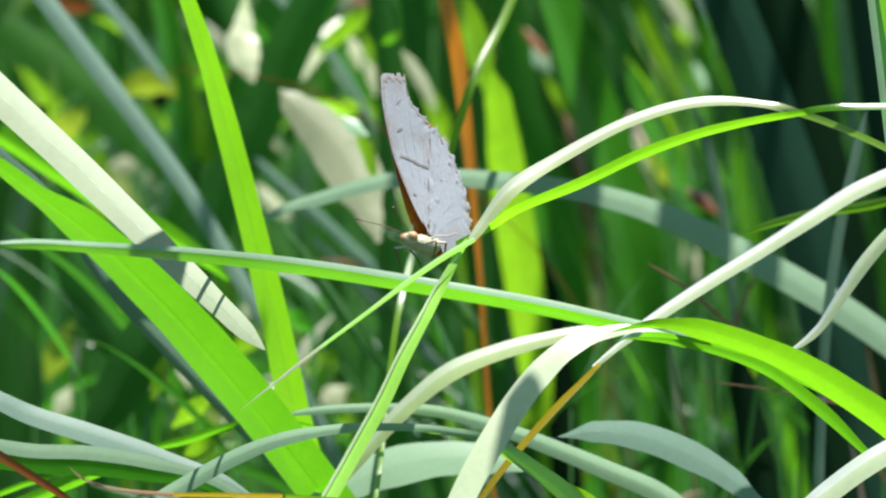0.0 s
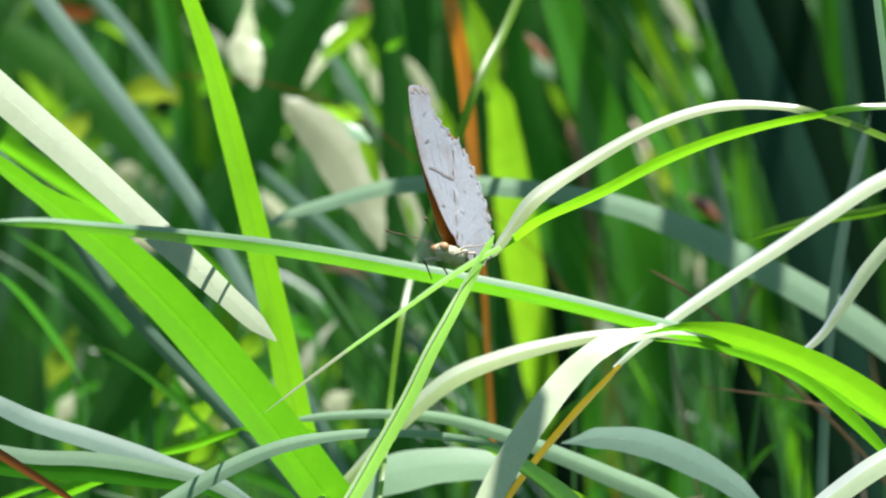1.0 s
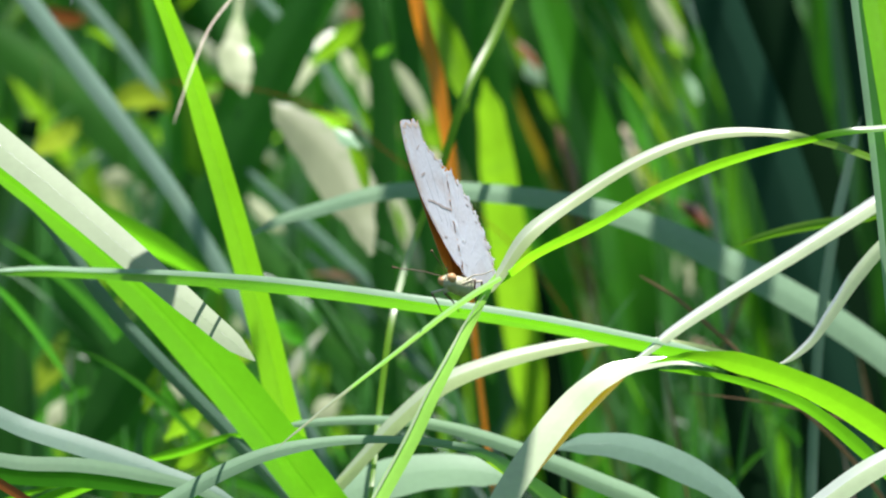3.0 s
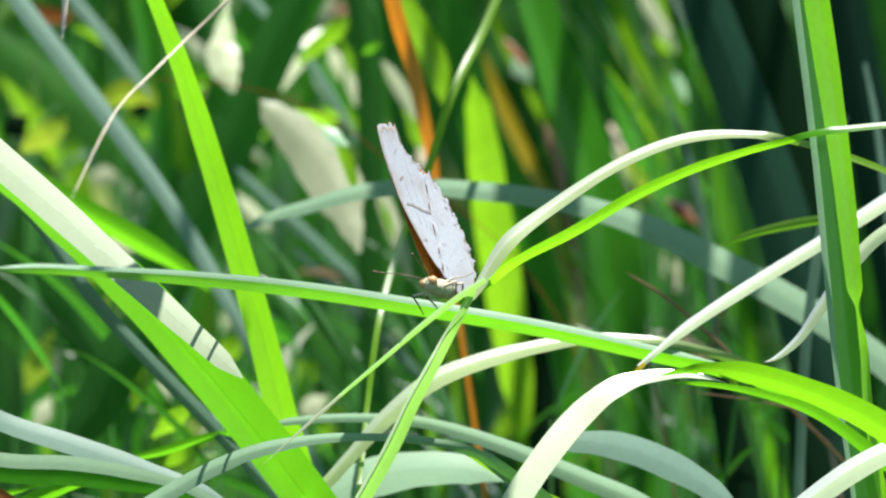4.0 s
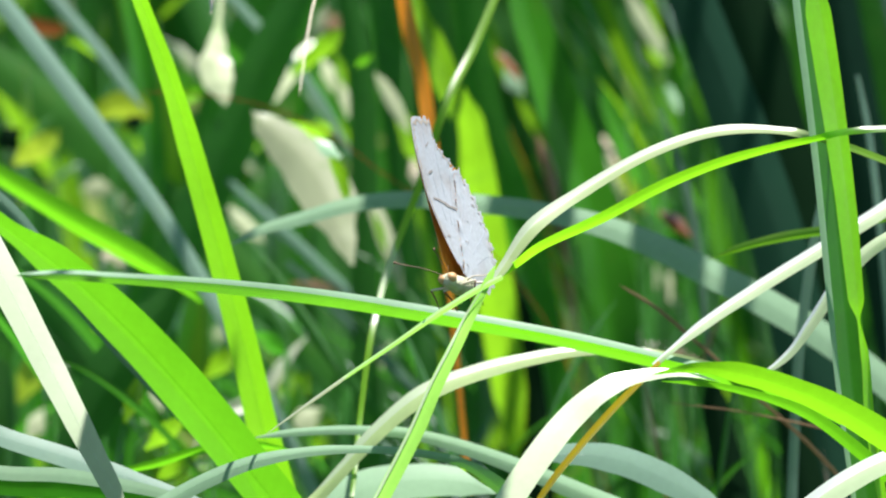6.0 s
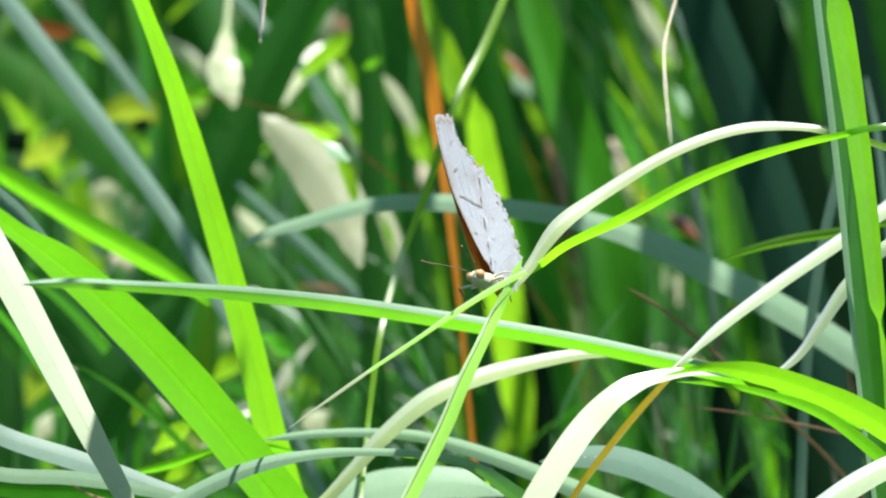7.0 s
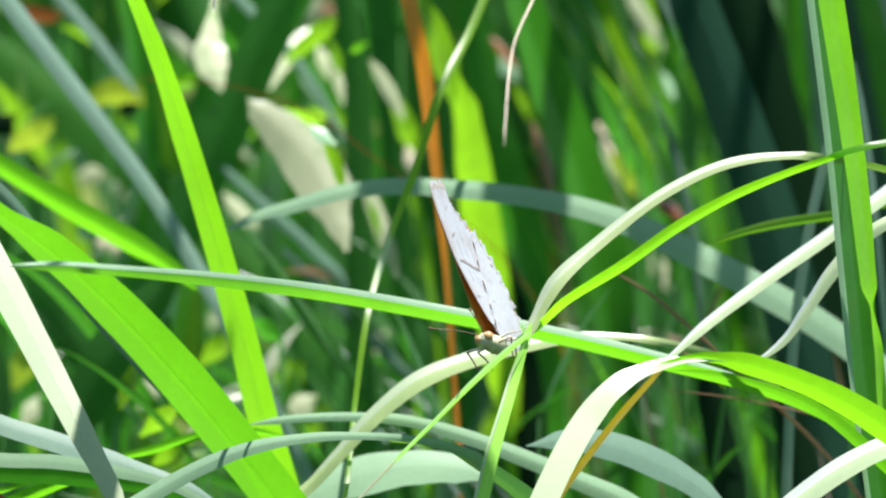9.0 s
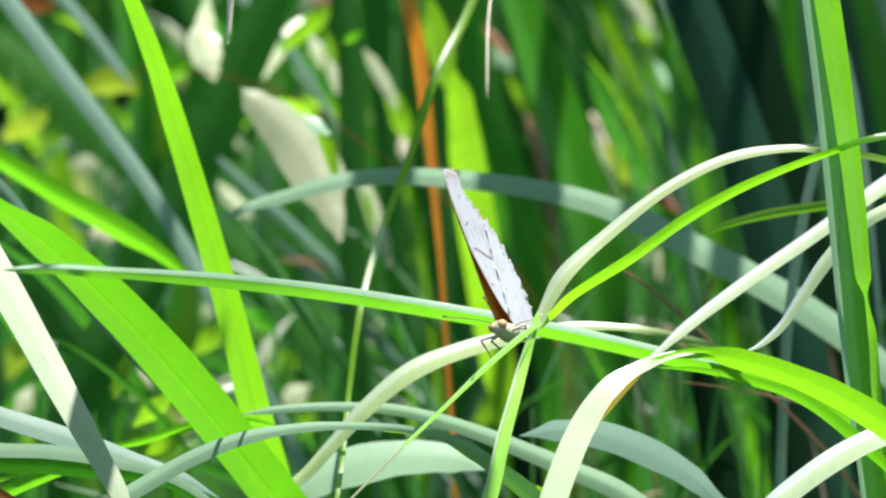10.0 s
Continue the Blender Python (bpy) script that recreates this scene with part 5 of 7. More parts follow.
orange_blade = blade("dead_blade", "orange dead grass blade standing among green ones", [(0.0247, 0.248, 0), (0.0197, 0.24, 0.4401), (0.0069, 0.212, 0.8003), (0.0033, 0.2, 0.8601), (0.0021, 0.2, 0.8766), (0.0009, 0.2, 0.8931), (-0.0005, 0.2, 0.9072), (-0.0016, 0.2, 0.9189), (-0.0028, 0.2, 0.9283), (-0.0042, 0.2, 0.9389), (-0.0064, 0.2, 0.9483), (-0.0093, 0.2, 0.966)], [0.0012, 0.0018, 0.0018, 0.0018, 0.002, 0.0022, 0.0031, 0.0044, 0.0053, 0.006, 0.0062, 0.0049], 58, "orange", fold=0.1, tips=(0, 0), origin=(0.0025, 0.2, 0.8766), category="dry grass")
blade("broad_leaf", "yellow-green translucent leaf among the tall grass", [(0.0409, 0.3482, 0), (0.0359, 0.3402, 0.4437), (0.021, 0.3122, 0.8067), (0.0149, 0.3002, 0.8608), (0.013, 0.2932, 0.8744), (0.0107, 0.2848, 0.8904), (0.0083, 0.2771, 0.905), (0.0066, 0.2707, 0.9171), (0.005, 0.2643, 0.9292), (0.0034, 0.2598, 0.9376)], [0.0032, 0.0046, 0.0046, 0.0046, 0.0078, 0.0088, 0.0088, 0.0080, 0.006, 0.0015], 15, "lime", fold=0.1, tips=(0, 0.0061), group="leaves behind", category="leaf", rib=True)
lime_leaf = blade("broad_leaf", "small yellow-green leaf beside the orange blade", [(0.0019, 0.26, 0.9303), (0.0005, 0.26, 0.94), (-0.0017, 0.26, 0.9466), (-0.0043, 0.26, 0.9527), (-0.0059, 0.26, 0.9581)], [0.0029, 0.0101, 0.0093, 0.0063, 0.0042], 55, "lime", tips=(0.0048, 0), origin=(0.0019, 0.26, 0.9231), category="leaf")
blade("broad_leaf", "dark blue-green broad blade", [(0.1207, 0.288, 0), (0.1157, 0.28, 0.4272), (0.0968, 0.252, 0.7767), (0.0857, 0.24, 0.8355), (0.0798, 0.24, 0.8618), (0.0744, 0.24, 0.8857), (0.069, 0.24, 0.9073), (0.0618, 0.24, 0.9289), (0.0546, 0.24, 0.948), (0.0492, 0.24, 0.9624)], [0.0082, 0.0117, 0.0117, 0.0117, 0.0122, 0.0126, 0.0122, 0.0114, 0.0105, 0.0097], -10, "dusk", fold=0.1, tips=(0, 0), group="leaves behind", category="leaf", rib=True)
blade("broad_leaf", "lime tip of a leaf", [(0.0457, 0.435, 0.9502), (0.0483, 0.435, 0.9476), (0.0505, 0.435, 0.9446)], [0.0031, 0.0051, 0.0012], -48, "lime", fold=0.1, tips=(0.0013, 0.0026), group="leaves behind", category="leaf", rib=True)
blade("broad_leaf", "green blade in light", [(0.1015, 0.408, 0), (0.0965, 0.4, 0.4446), (0.0781, 0.372, 0.8084), (0.0676, 0.36, 0.8673), (0.0638, 0.36, 0.885), (0.0613, 0.36, 0.9026), (0.0588, 0.36, 0.9178), (0.0575, 0.36, 0.9291)], [0.0033, 0.0047, 0.0047, 0.0047, 0.0059, 0.0063, 0.0059, 0.0016], 50, "green", fold=0.1, tips=(0, 0.0088), group="leaves behind", category="leaf", rib=True)
blade("dead_blade", "brownish withered leaf among the tall grass", [(0.0542, 0.368, 0), (0.0492, 0.36, 0.4693), (0.0323, 0.332, 0.8533), (0.0237, 0.32, 0.9125), (0.0228, 0.32, 0.9175), (0.0216, 0.32, 0.9224), (0.0193, 0.32, 0.9287)], [0.0003, 0.0004, 0.0004, 0.002, 0.0032, 0.0029, 0.0011], -30, "brown", fold=0.1, tips=(0, 0.0037), group="leaves behind", category="dry grass", rib=True)
blade("dead_blade", "reddish withered leaf among the tall grass", [(-0.0837, 0.34, 0.952), (-0.0874, 0.34, 0.9517), (-0.0912, 0.34, 0.9524), (-0.0956, 0.34, 0.9545)], [0.0009, 0.0038, 0.004, 0.0012], 30, "rust", fold=0.1, tips=(0.0025, 0.0025), group="leaves behind", category="dry grass", rib=True)
blade("dead_blade", "brown dead leaf among the tall grass", [(-0.038, 0.5, 0.9643), (-0.0319, 0.5, 0.9583), (-0.0266, 0.5, 0.9556), (-0.0206, 0.5, 0.9543)], [0.0028, 0.005, 0.0047, 0.0011], 15, "brown", fold=0.1, tips=(0, 0.0027), group="leaves behind", category="dry grass", rib=True)
blade("dead_blade", "brown dead leaf among the tall grass", [(-0.0349, 0.3, 0.8952), (-0.03, 0.3, 0.8955), (-0.0251, 0.3, 0.8946), (-0.0196, 0.3, 0.8927)], [0.0006, 0.002, 0.0023, 0.0008], 15, "brown", fold=0.1, tips=(0.0025, 0.0025), group="leaves behind", category="dry grass", rib=True)
blade("broad_leaf", "lime upright leaf among the tall grass", [(-0.0523, 0.448, 0), (-0.0573, 0.44, 0.464), (-0.0747, 0.412, 0.8436), (-0.0839, 0.4, 0.9027), (-0.0858, 0.4, 0.913), (-0.0878, 0.4, 0.9219), (-0.0897, 0.4, 0.929)], [0.0013, 0.0018, 0.0018, 0.0091, 0.0098, 0.0083, 0.0036], 45, "lime", fold=0.1, tips=(0, 0.0051), group="leaves behind", category="leaf", rib=True)
blade("broad_leaf", "thin upright leaf among the tall grass", [(0.0509, 0.168, 0), (0.0559, 0.16, 0.4297), (0.0671, 0.132, 0.7812), (0.0687, 0.12, 0.8412), (0.0692, 0.12, 0.8593), (0.0704, 0.12, 0.882), (0.0732, 0.12, 0.9024), (0.0766, 0.12, 0.9182), (0.0789, 0.12, 0.9273)], [0.0015, 0.0022, 0.0022, 0.0022, 0.0022, 0.0022, 0.0022, 0.0019, 0.0007], 20, "teal", fold=0.1, tips=(0, 0.0068), group="leaves behind", category="leaf", rib=True)
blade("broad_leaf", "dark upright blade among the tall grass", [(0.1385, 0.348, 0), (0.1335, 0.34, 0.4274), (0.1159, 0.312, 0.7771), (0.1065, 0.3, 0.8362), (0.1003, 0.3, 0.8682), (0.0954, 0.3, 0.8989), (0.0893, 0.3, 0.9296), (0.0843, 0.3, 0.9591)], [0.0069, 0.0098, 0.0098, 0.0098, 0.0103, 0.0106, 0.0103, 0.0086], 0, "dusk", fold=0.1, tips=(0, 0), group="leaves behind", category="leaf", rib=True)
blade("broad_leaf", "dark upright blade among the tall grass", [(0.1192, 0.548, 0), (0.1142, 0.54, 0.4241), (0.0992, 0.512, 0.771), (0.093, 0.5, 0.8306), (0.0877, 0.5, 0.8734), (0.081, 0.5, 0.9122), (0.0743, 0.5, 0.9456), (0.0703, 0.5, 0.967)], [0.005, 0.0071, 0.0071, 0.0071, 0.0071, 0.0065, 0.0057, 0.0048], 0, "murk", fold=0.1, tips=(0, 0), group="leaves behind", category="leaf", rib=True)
blade("broad_leaf", "dark upright blade among the tall grass", [(0.0246, 0.548, 0), (0.0196, 0.54, 0.4239), (0.0081, 0.512, 0.7707), (0.0061, 0.5, 0.8306), (0.0048, 0.5, 0.8654), (0.0021, 0.5, 0.8988), (-0.0005, 0.5, 0.9322), (-0.0032, 0.5, 0.9643)], [0.006, 0.0085, 0.0085, 0.0085, 0.0085, 0.0085, 0.008, 0.0071], 20, "deep", fold=0.1, tips=(0, 0), group="leaves behind", category="leaf", rib=True)
blade("broad_leaf", "upright green blade among the tall grass", [(-0.0388, 0.448, 0), (-0.0438, 0.44, 0.4254), (-0.0558, 0.412, 0.7735), (-0.0582, 0.4, 0.8334), (-0.0595, 0.4, 0.8591), (-0.0589, 0.4, 0.8847), (-0.0608, 0.4, 0.9078), (-0.0659, 0.4, 0.9335), (-0.0724, 0.4, 0.9617)], [0.0057, 0.0082, 0.0082, 0.0082, 0.0082, 0.0082, 0.0076, 0.0068, 0.006], 8, "lime", fold=0.1, tips=(0, 0), group="leaves behind", category="leaf", rib=True)
blade("broad_leaf", "upright mid green blade", [(-0.0993, 0.388, 0), (-0.0943, 0.38, 0.4653), (-0.0771, 0.352, 0.8459), (-0.0681, 0.34, 0.9051), (-0.0653, 0.34, 0.9201), (-0.0662, 0.34, 0.9352), (-0.0681, 0.34, 0.9477), (-0.0712, 0.34, 0.9614)], [0.0043, 0.0061, 0.0061, 0.0061, 0.0067, 0.0067, 0.0061, 0.0052], 35, "mid", fold=0.1, tips=(0, 0), group="leaves behind", category="leaf", rib=True)
blade("broad_leaf", "bright green leaf low down", [(-0.0725, 0.348, 0), (-0.0675, 0.34, 0.4275), (-0.0491, 0.312, 0.7773), (-0.0386, 0.3, 0.8362), (-0.0349, 0.3, 0.8534), (-0.0331, 0.3, 0.8682), (-0.0312, 0.3, 0.8755)], [0.0073, 0.0104, 0.0104, 0.0104, 0.0122, 0.0087, 0.0017], -45, "green", fold=0.1, tips=(0, 0.0074), group="leaves behind", category="leaf", rib=True)
blade("broad_leaf", "lime leaf low down", [(-0.0875, 0.408, 0), (-0.0825, 0.4, 0.4261), (-0.0697, 0.372, 0.7746), (-0.0661, 0.36, 0.8345), (-0.0648, 0.36, 0.8522), (-0.063, 0.36, 0.8648), (-0.0598, 0.36, 0.8724)], [0.0015, 0.0021, 0.0021, 0.0107, 0.0118, 0.0089, 0.0018], -45, "lime", fold=0.1, tips=(0, 0.0076), group="leaves behind", category="leaf", rib=True)
blade("broad_leaf", "bright green leaf low down", [(-0.0607, 0.448, 0), (-0.0657, 0.44, 0.4257), (-0.0816, 0.412, 0.774), (-0.089, 0.4, 0.8334), (-0.0929, 0.4, 0.8591), (-0.0955, 0.4, 0.8745), (-0.098, 0.4, 0.8847)], [0.0076, 0.0109, 0.0109, 0.0109, 0.0109, 0.0091, 0.0018], 45, "mid", fold=0.1, tips=(0, 0.0077), group="leaves behind", category="leaf", rib=True)
blade("broad_leaf", "green leaf low down", [(-0.063, 0.348, 0), (-0.068, 0.34, 0.4269), (-0.078, 0.312, 0.7762), (-0.078, 0.3, 0.8362), (-0.078, 0.3, 0.8682), (-0.0767, 0.3, 0.8878), (-0.073, 0.3, 0.9014)], [0.0047, 0.0068, 0.0068, 0.0068, 0.0073, 0.0054, 0.0014], -25, "mid", fold=0.1, tips=(0, 0.0074), group="leaves behind", category="leaf", rib=True)
blade("broad_leaf", "round lime leaf, lit tone put into its colour", [(-0.0368, 0.34, 0.8689), (-0.0337, 0.34, 0.8726), (-0.0305, 0.34, 0.8751)], [0.0037, 0.0093, 0.0026], -48, "lime", fold=0.1, tips=(0.0025, 0.0025), group="leaves behind", category="leaf", rib=True)
blade("broad_leaf", "small lime leaf low down", [(0.0561, 0.3, 0.8497), (0.0573, 0.3, 0.854), (0.0588, 0.3, 0.8571)], [0.0055, 0.0074, 0.0018], -48, "lime", fold=0.1, tips=(0.0017, 0.0025), group="leaves behind", category="leaf", rib=True)
# Shaded gaps low down, filled with near-black blades
blade("broad_leaf", "near-black upright blade put in for a shaded gap", [(0.0927, 0.248, 0), (0.0877, 0.24, 0.4276), (0.0707, 0.212, 0.7774), (0.0619, 0.2, 0.8366), (0.0589, 0.2, 0.8531), (0.0562, 0.2, 0.8672), (0.0536, 0.2, 0.8813)], [0.0049, 0.0071, 0.0071, 0.0071, 0.0071, 0.0059, 0.0014], 0, "murk", fold=0.1, tips=(0, 0.0094), group="leaves behind", category="leaf", rib=True)
blade("broad_leaf", "near-black upright blade put in for a shaded gap", [(0.1087, 0.268, 0), (0.1037, 0.26, 0.4272), (0.0866, 0.232, 0.7768), (0.0779, 0.22, 0.836), (0.0749, 0.22, 0.8526), (0.0725, 0.22, 0.8669), (0.0705, 0.22, 0.8799)], [0.0058, 0.0083, 0.0083, 0.0083, 0.0083, 0.0066, 0.0014], 0, "murk", fold=0.1, tips=(0, 0.0095), group="leaves behind", category="leaf", rib=True)
blade("broad_leaf", "near-black upright blade put in for a shaded gap", [(0.0429, 0.348, 0), (0.0379, 0.34, 0.4311), (0.0246, 0.312, 0.7837), (0.0204, 0.3, 0.8436), (0.0186, 0.3, 0.8657), (0.0161, 0.3, 0.8854), (0.0136, 0.3, 0.9014)], [0.0048, 0.0069, 0.0069, 0.0069, 0.0069, 0.0059, 0.0015], 0, "murk", fold=0.1, tips=(0, 0.0123), group="leaves behind", category="leaf", rib=True)

# The dense stand of grass behind
def thicket(name, label, count, xs, ys, heights, widths, mats_name, seed, sway=0.16):
    rng = random.Random(seed)
    bm = bmesh.new()
    for i in range(count):
        x, y = rng.uniform(*xs), rng.uniform(*ys)
        h, w = rng.uniform(*heights), rng.uniform(*widths)
        a, lean = rng.uniform(0, math.tau), rng.uniform(0.02, sway) * h
        dx, dy = math.cos(a) * lean, math.sin(a) * lean * 0.5
        droop = rng.uniform(0.0, 0.25) * h
        pts = [(x, y, 0), (x + dx * 0.15, y + dy * 0.15, h * 0.45), (x + dx * 0.5, y + dy * 0.5, h * 0.85), (x + dx * 1.1, y + dy * 1.1, h - droop * 0.3),
               (x + dx * 1.8, y + dy * 1.8, h - droop)]
        ribbon(bm, pts, w, [rng.uniform(-70, 70) for _ in pts], 0.1, (0, h * 0.4), 5, seed=i)
    ob = part(name, bm, MATS[mats_name], None)
    return tagged(ob, label, "grass", kind="stuff")


def scatter(count, where, depth, angle, length, width, choices, seed):
    """Single leaves in a stretch of the stand: where gives the ranges across and up, angle the lean from level, in degrees."""
    rng = random.Random(seed)
    for i in range(count):
        mat, words = rng.choice(choices)
        y = rng.uniform(*depth)
        k = (2 + y) / 2
        x, z = rng.uniform(*where[0]) * k, 0.9 + rng.uniform(*where[1]) * k
        a, n, w = radians(rng.uniform(*angle)), rng.uniform(*length), rng.uniform(*width)
        step = Vector((math.cos(a), 0.12 * rng.uniform(-1, 1), math.sin(a))) * n
        sag = Vector((0, 0, -0.12 * n * abs(math.cos(a))))
        o = Vector((x, y, z))
        t0 = rng.choice((-1, 1)) * rng.uniform(30, 60)
        pts = [o - step * 0.5 + sag, o - step * 0.15, o + step * 0.2, o + step * 0.5 + sag]
        ob = blade("leaf", words, pts, [w * 0.6, w, w, w * 0.8], [t0] * 2 + [t0 + rng.uniform(-20, 20)] * 2, mat,
                   tips=(n * 0.25, n * 0.5), steps=7, group="leaves in the stand", category="leaf", rib=False)
        bm = bmesh.new()
        tube(bm, [pts[0], (pts[0].x - step.x * 0.1, y + 0.02, pts[0].z * 0.5), (pts[0].x - step.x * 0.1, y + 0.03, 0)], [0.0003, 0.0006, 0.0008], 5, 4)
        part("stalk", bm, MATS["deep"], ob, "thin dark green stalk")


# Sunlit, backlit and shaded leaves differ by material colour, picked at random
GREENS = [("green", "mid green grass leaf in mixed light"), ("deep", "dark green grass leaf, shade put into its colour"), ("deep", "dark green grass leaf, shade put into its colour"), ("lime", "lime green leaf, backlit tone put into its colour")]
LIGHTS = [("pale", "pale leaf, sunlit tone put into its colour"), ("lime", "lime green leaf, backlit tone put into its colour"), ("green", "mid green grass leaf in mixed light"), ("deep", "dark green grass leaf, shade put into its colour")]
SMALL = [("pale", "small pale leaf with its sunlit tone as colour"), ("lime", "small lime leaf with a backlit tone as colour"), ("mid", "small green leaf in mixed light"), ("deep", "small dark leaf with shade as its colour")]
DARKS = [("deep", "dark green grass leaf, shade put into its colour"), ("deep", "dark green grass leaf, shade put into its colour"), ("mid", "mid green grass leaf in mixed light")]
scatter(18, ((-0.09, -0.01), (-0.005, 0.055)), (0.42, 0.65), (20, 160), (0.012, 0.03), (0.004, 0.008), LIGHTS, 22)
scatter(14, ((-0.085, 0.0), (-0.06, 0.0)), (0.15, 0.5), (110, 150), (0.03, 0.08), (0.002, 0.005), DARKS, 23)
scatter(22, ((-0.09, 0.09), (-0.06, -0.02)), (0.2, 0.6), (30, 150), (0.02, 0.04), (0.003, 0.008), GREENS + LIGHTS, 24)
scatter(22, ((0.045, 0.10), (-0.06, 0.06)), (0.3, 0.7), (95, 115), (0.06, 0.12), (0.002, 0.006), [("dusk", "dark blue-green grass leaf with shade in its colour"), ("deep", "dark green grass leaf, shade put into its colour")], 25)
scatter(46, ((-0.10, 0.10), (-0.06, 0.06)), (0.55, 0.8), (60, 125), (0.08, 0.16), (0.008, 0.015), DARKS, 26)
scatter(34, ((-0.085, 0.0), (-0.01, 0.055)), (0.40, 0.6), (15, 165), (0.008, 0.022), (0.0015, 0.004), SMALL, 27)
scatter(30, ((0.02, 0.10), (-0.06, -0.01)), (0.15, 0.4), (20, 160), (0.012, 0.04), (0.0008, 0.0025), [("deep", "thin dark grass stem with shade in its colour"), ("mid", "thin green leaf of grass in the shade"), ("brown", "thin brown dry leaf of grass")], 28)
scatter(20, ((0.025, 0.06), (-0.05, -0.012)), (0.36, 0.5), (60, 150), (0.008, 0.018), (0.002, 0.005), [("lime", "small lime leaf with a backlit tone as colour"), ("pale", "small pale leaf with its sunlit tone as colour"), ("deep", "small dark leaf with shade as its colour")], 42)
# Light and dark streaks of the stand, again set by leaf colour
STREAKS = [("lime", "slender lime grass streak, lit tone in its colour"), ("pale", "slender pale leaf, sunlit tone in its colour"), ("green", "slender bright leaf in mixed light"), ("green", "slender bright leaf in mixed light"), ("deep", "slender dark leaf, shade in its colour"), ("mid", "slender green leaf in mixed light")]
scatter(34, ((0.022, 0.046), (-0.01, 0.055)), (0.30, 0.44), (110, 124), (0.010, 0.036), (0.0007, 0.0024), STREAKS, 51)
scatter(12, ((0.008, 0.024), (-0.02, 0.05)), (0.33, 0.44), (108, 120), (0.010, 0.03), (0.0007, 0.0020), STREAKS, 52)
scatter(26, ((-0.036, 0.004), (-0.042, -0.004)), (0.20, 0.40), (126, 142), (0.018, 0.05), (0.0008, 0.0022), [("grey", "slender grey-green leaf in half shade"), ("deep", "slender dark leaf, shade in its colour"), ("mid", "slender green leaf in mixed light"), ("teal", "slender blue-green leaf among dark ones")], 53)
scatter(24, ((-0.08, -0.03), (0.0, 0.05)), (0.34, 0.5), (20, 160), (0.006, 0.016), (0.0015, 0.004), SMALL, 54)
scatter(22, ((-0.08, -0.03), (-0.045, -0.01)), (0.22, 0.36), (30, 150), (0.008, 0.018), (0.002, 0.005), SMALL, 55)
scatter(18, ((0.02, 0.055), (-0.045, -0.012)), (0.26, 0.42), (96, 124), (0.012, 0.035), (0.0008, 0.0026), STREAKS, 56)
scatter(9, ((0.045, 0.085), (0.0, 0.055)), (0.35, 0.55), (95, 116), (0.03, 0.07), (0.0008, 0.003), [("mid", "slender green leaf in mixed light"), ("teal", "slender blue-green leaf among dark ones"), ("green", "slender bright leaf among dark ones")], 43)
# Canopy added over the stand, rising out of view, to put it in shade
thicket("grass_canopy", "a few grass blades added overhead to shade the stand", 24, (-0.5, 0.03), (1.0, 1.6), (1.15, 1.6), (0.010, 0.018), "deep", 16)
thicket("grass_canopy", "grass added above the view to keep the stand shaded", 150, (0.075, 0.4), (0.4, 1.3), (1.15, 1.6), (0.012, 0.022), "deep", 15)
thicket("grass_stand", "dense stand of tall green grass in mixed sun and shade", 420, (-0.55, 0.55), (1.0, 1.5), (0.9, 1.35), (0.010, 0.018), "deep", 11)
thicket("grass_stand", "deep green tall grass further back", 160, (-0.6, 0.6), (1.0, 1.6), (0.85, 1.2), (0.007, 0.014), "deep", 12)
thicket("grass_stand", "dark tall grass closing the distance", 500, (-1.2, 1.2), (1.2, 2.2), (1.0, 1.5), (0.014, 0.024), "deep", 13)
thicket("grass_stand", "tall grass beyond the dark stand", 300, (-3.0, 3.0), (2.2, 4.0), (1.0, 1.6), (0.014, 0.024), "deep", 14)
for k, (xs, ys) in enumerate((((-4.5, -0.6), (-1.2, 2.4)), ((0.6, 4.5), (-1.2, 2.4)), ((-4.5, 4.5), (-6.0, -2.8)), ((-5.0, 5.0), (3.5, 8.0)))):
    thicket("grass_stand", "tall green grass of the surrounding meadow", 800, xs, ys, (0.7, 1.25), (0.014, 0.026), "mid", 31 + k, 0.3)

# The butterfly
def wing_material(name, base, through_light, stain, stain_share, scale):
    m, t = nodes_of(name)
    where = node(t, "ShaderNodeTexCoord")
    n1 = node(t, "ShaderNodeTexNoise", {"Vector": where.outputs["Object"], "Scale": scale, "Detail": 5.0})
    n2 = node(t, "ShaderNodeTexNoise", {"Vector": where.outputs["Object"], "Scale": scale * 12, "Detail": 2.0})
    f = node(t, "ShaderNodeMapRange", {0: n1.outputs[0], 1: 0.48, 2: 0.72, 3: 0.0, 4: stain_share}).outputs[0]
    mx = node(t, "ShaderNodeMix", {0: f, 6: (*base, 1), 7: (*stain, 1)}, data_type="RGBA").outputs[2]
    g = node(t, "ShaderNodeMapRange", {0: n2.outputs[0], 1: 0.3, 2: 0.7, 3: 0.9, 4: 1.05}).outputs[0]
    col = node(t, "ShaderNodeVectorMath", {0: mx, "Scale": g}, operation="SCALE").outputs[0]
    bump = node(t, "ShaderNodeBump", {"Height": n2.outputs[0], "Strength": 0.3, "Distance": 0.0002})
    d = node(t, "ShaderNodeBsdfDiffuse", {"Color": col, "Roughness": 0.6, "Normal": bump.outputs[0]})
    tr = node(t, "ShaderNodeBsdfTranslucent", {"Color": (*through_light, 1)})
    out = node(t, "ShaderNodeMixShader", {0: 0.22, 1: d.outputs[0], 2: tr.outputs[0]})
    node(t, "ShaderNodeOutputMaterial", {0: out.outputs[0]})
    return m


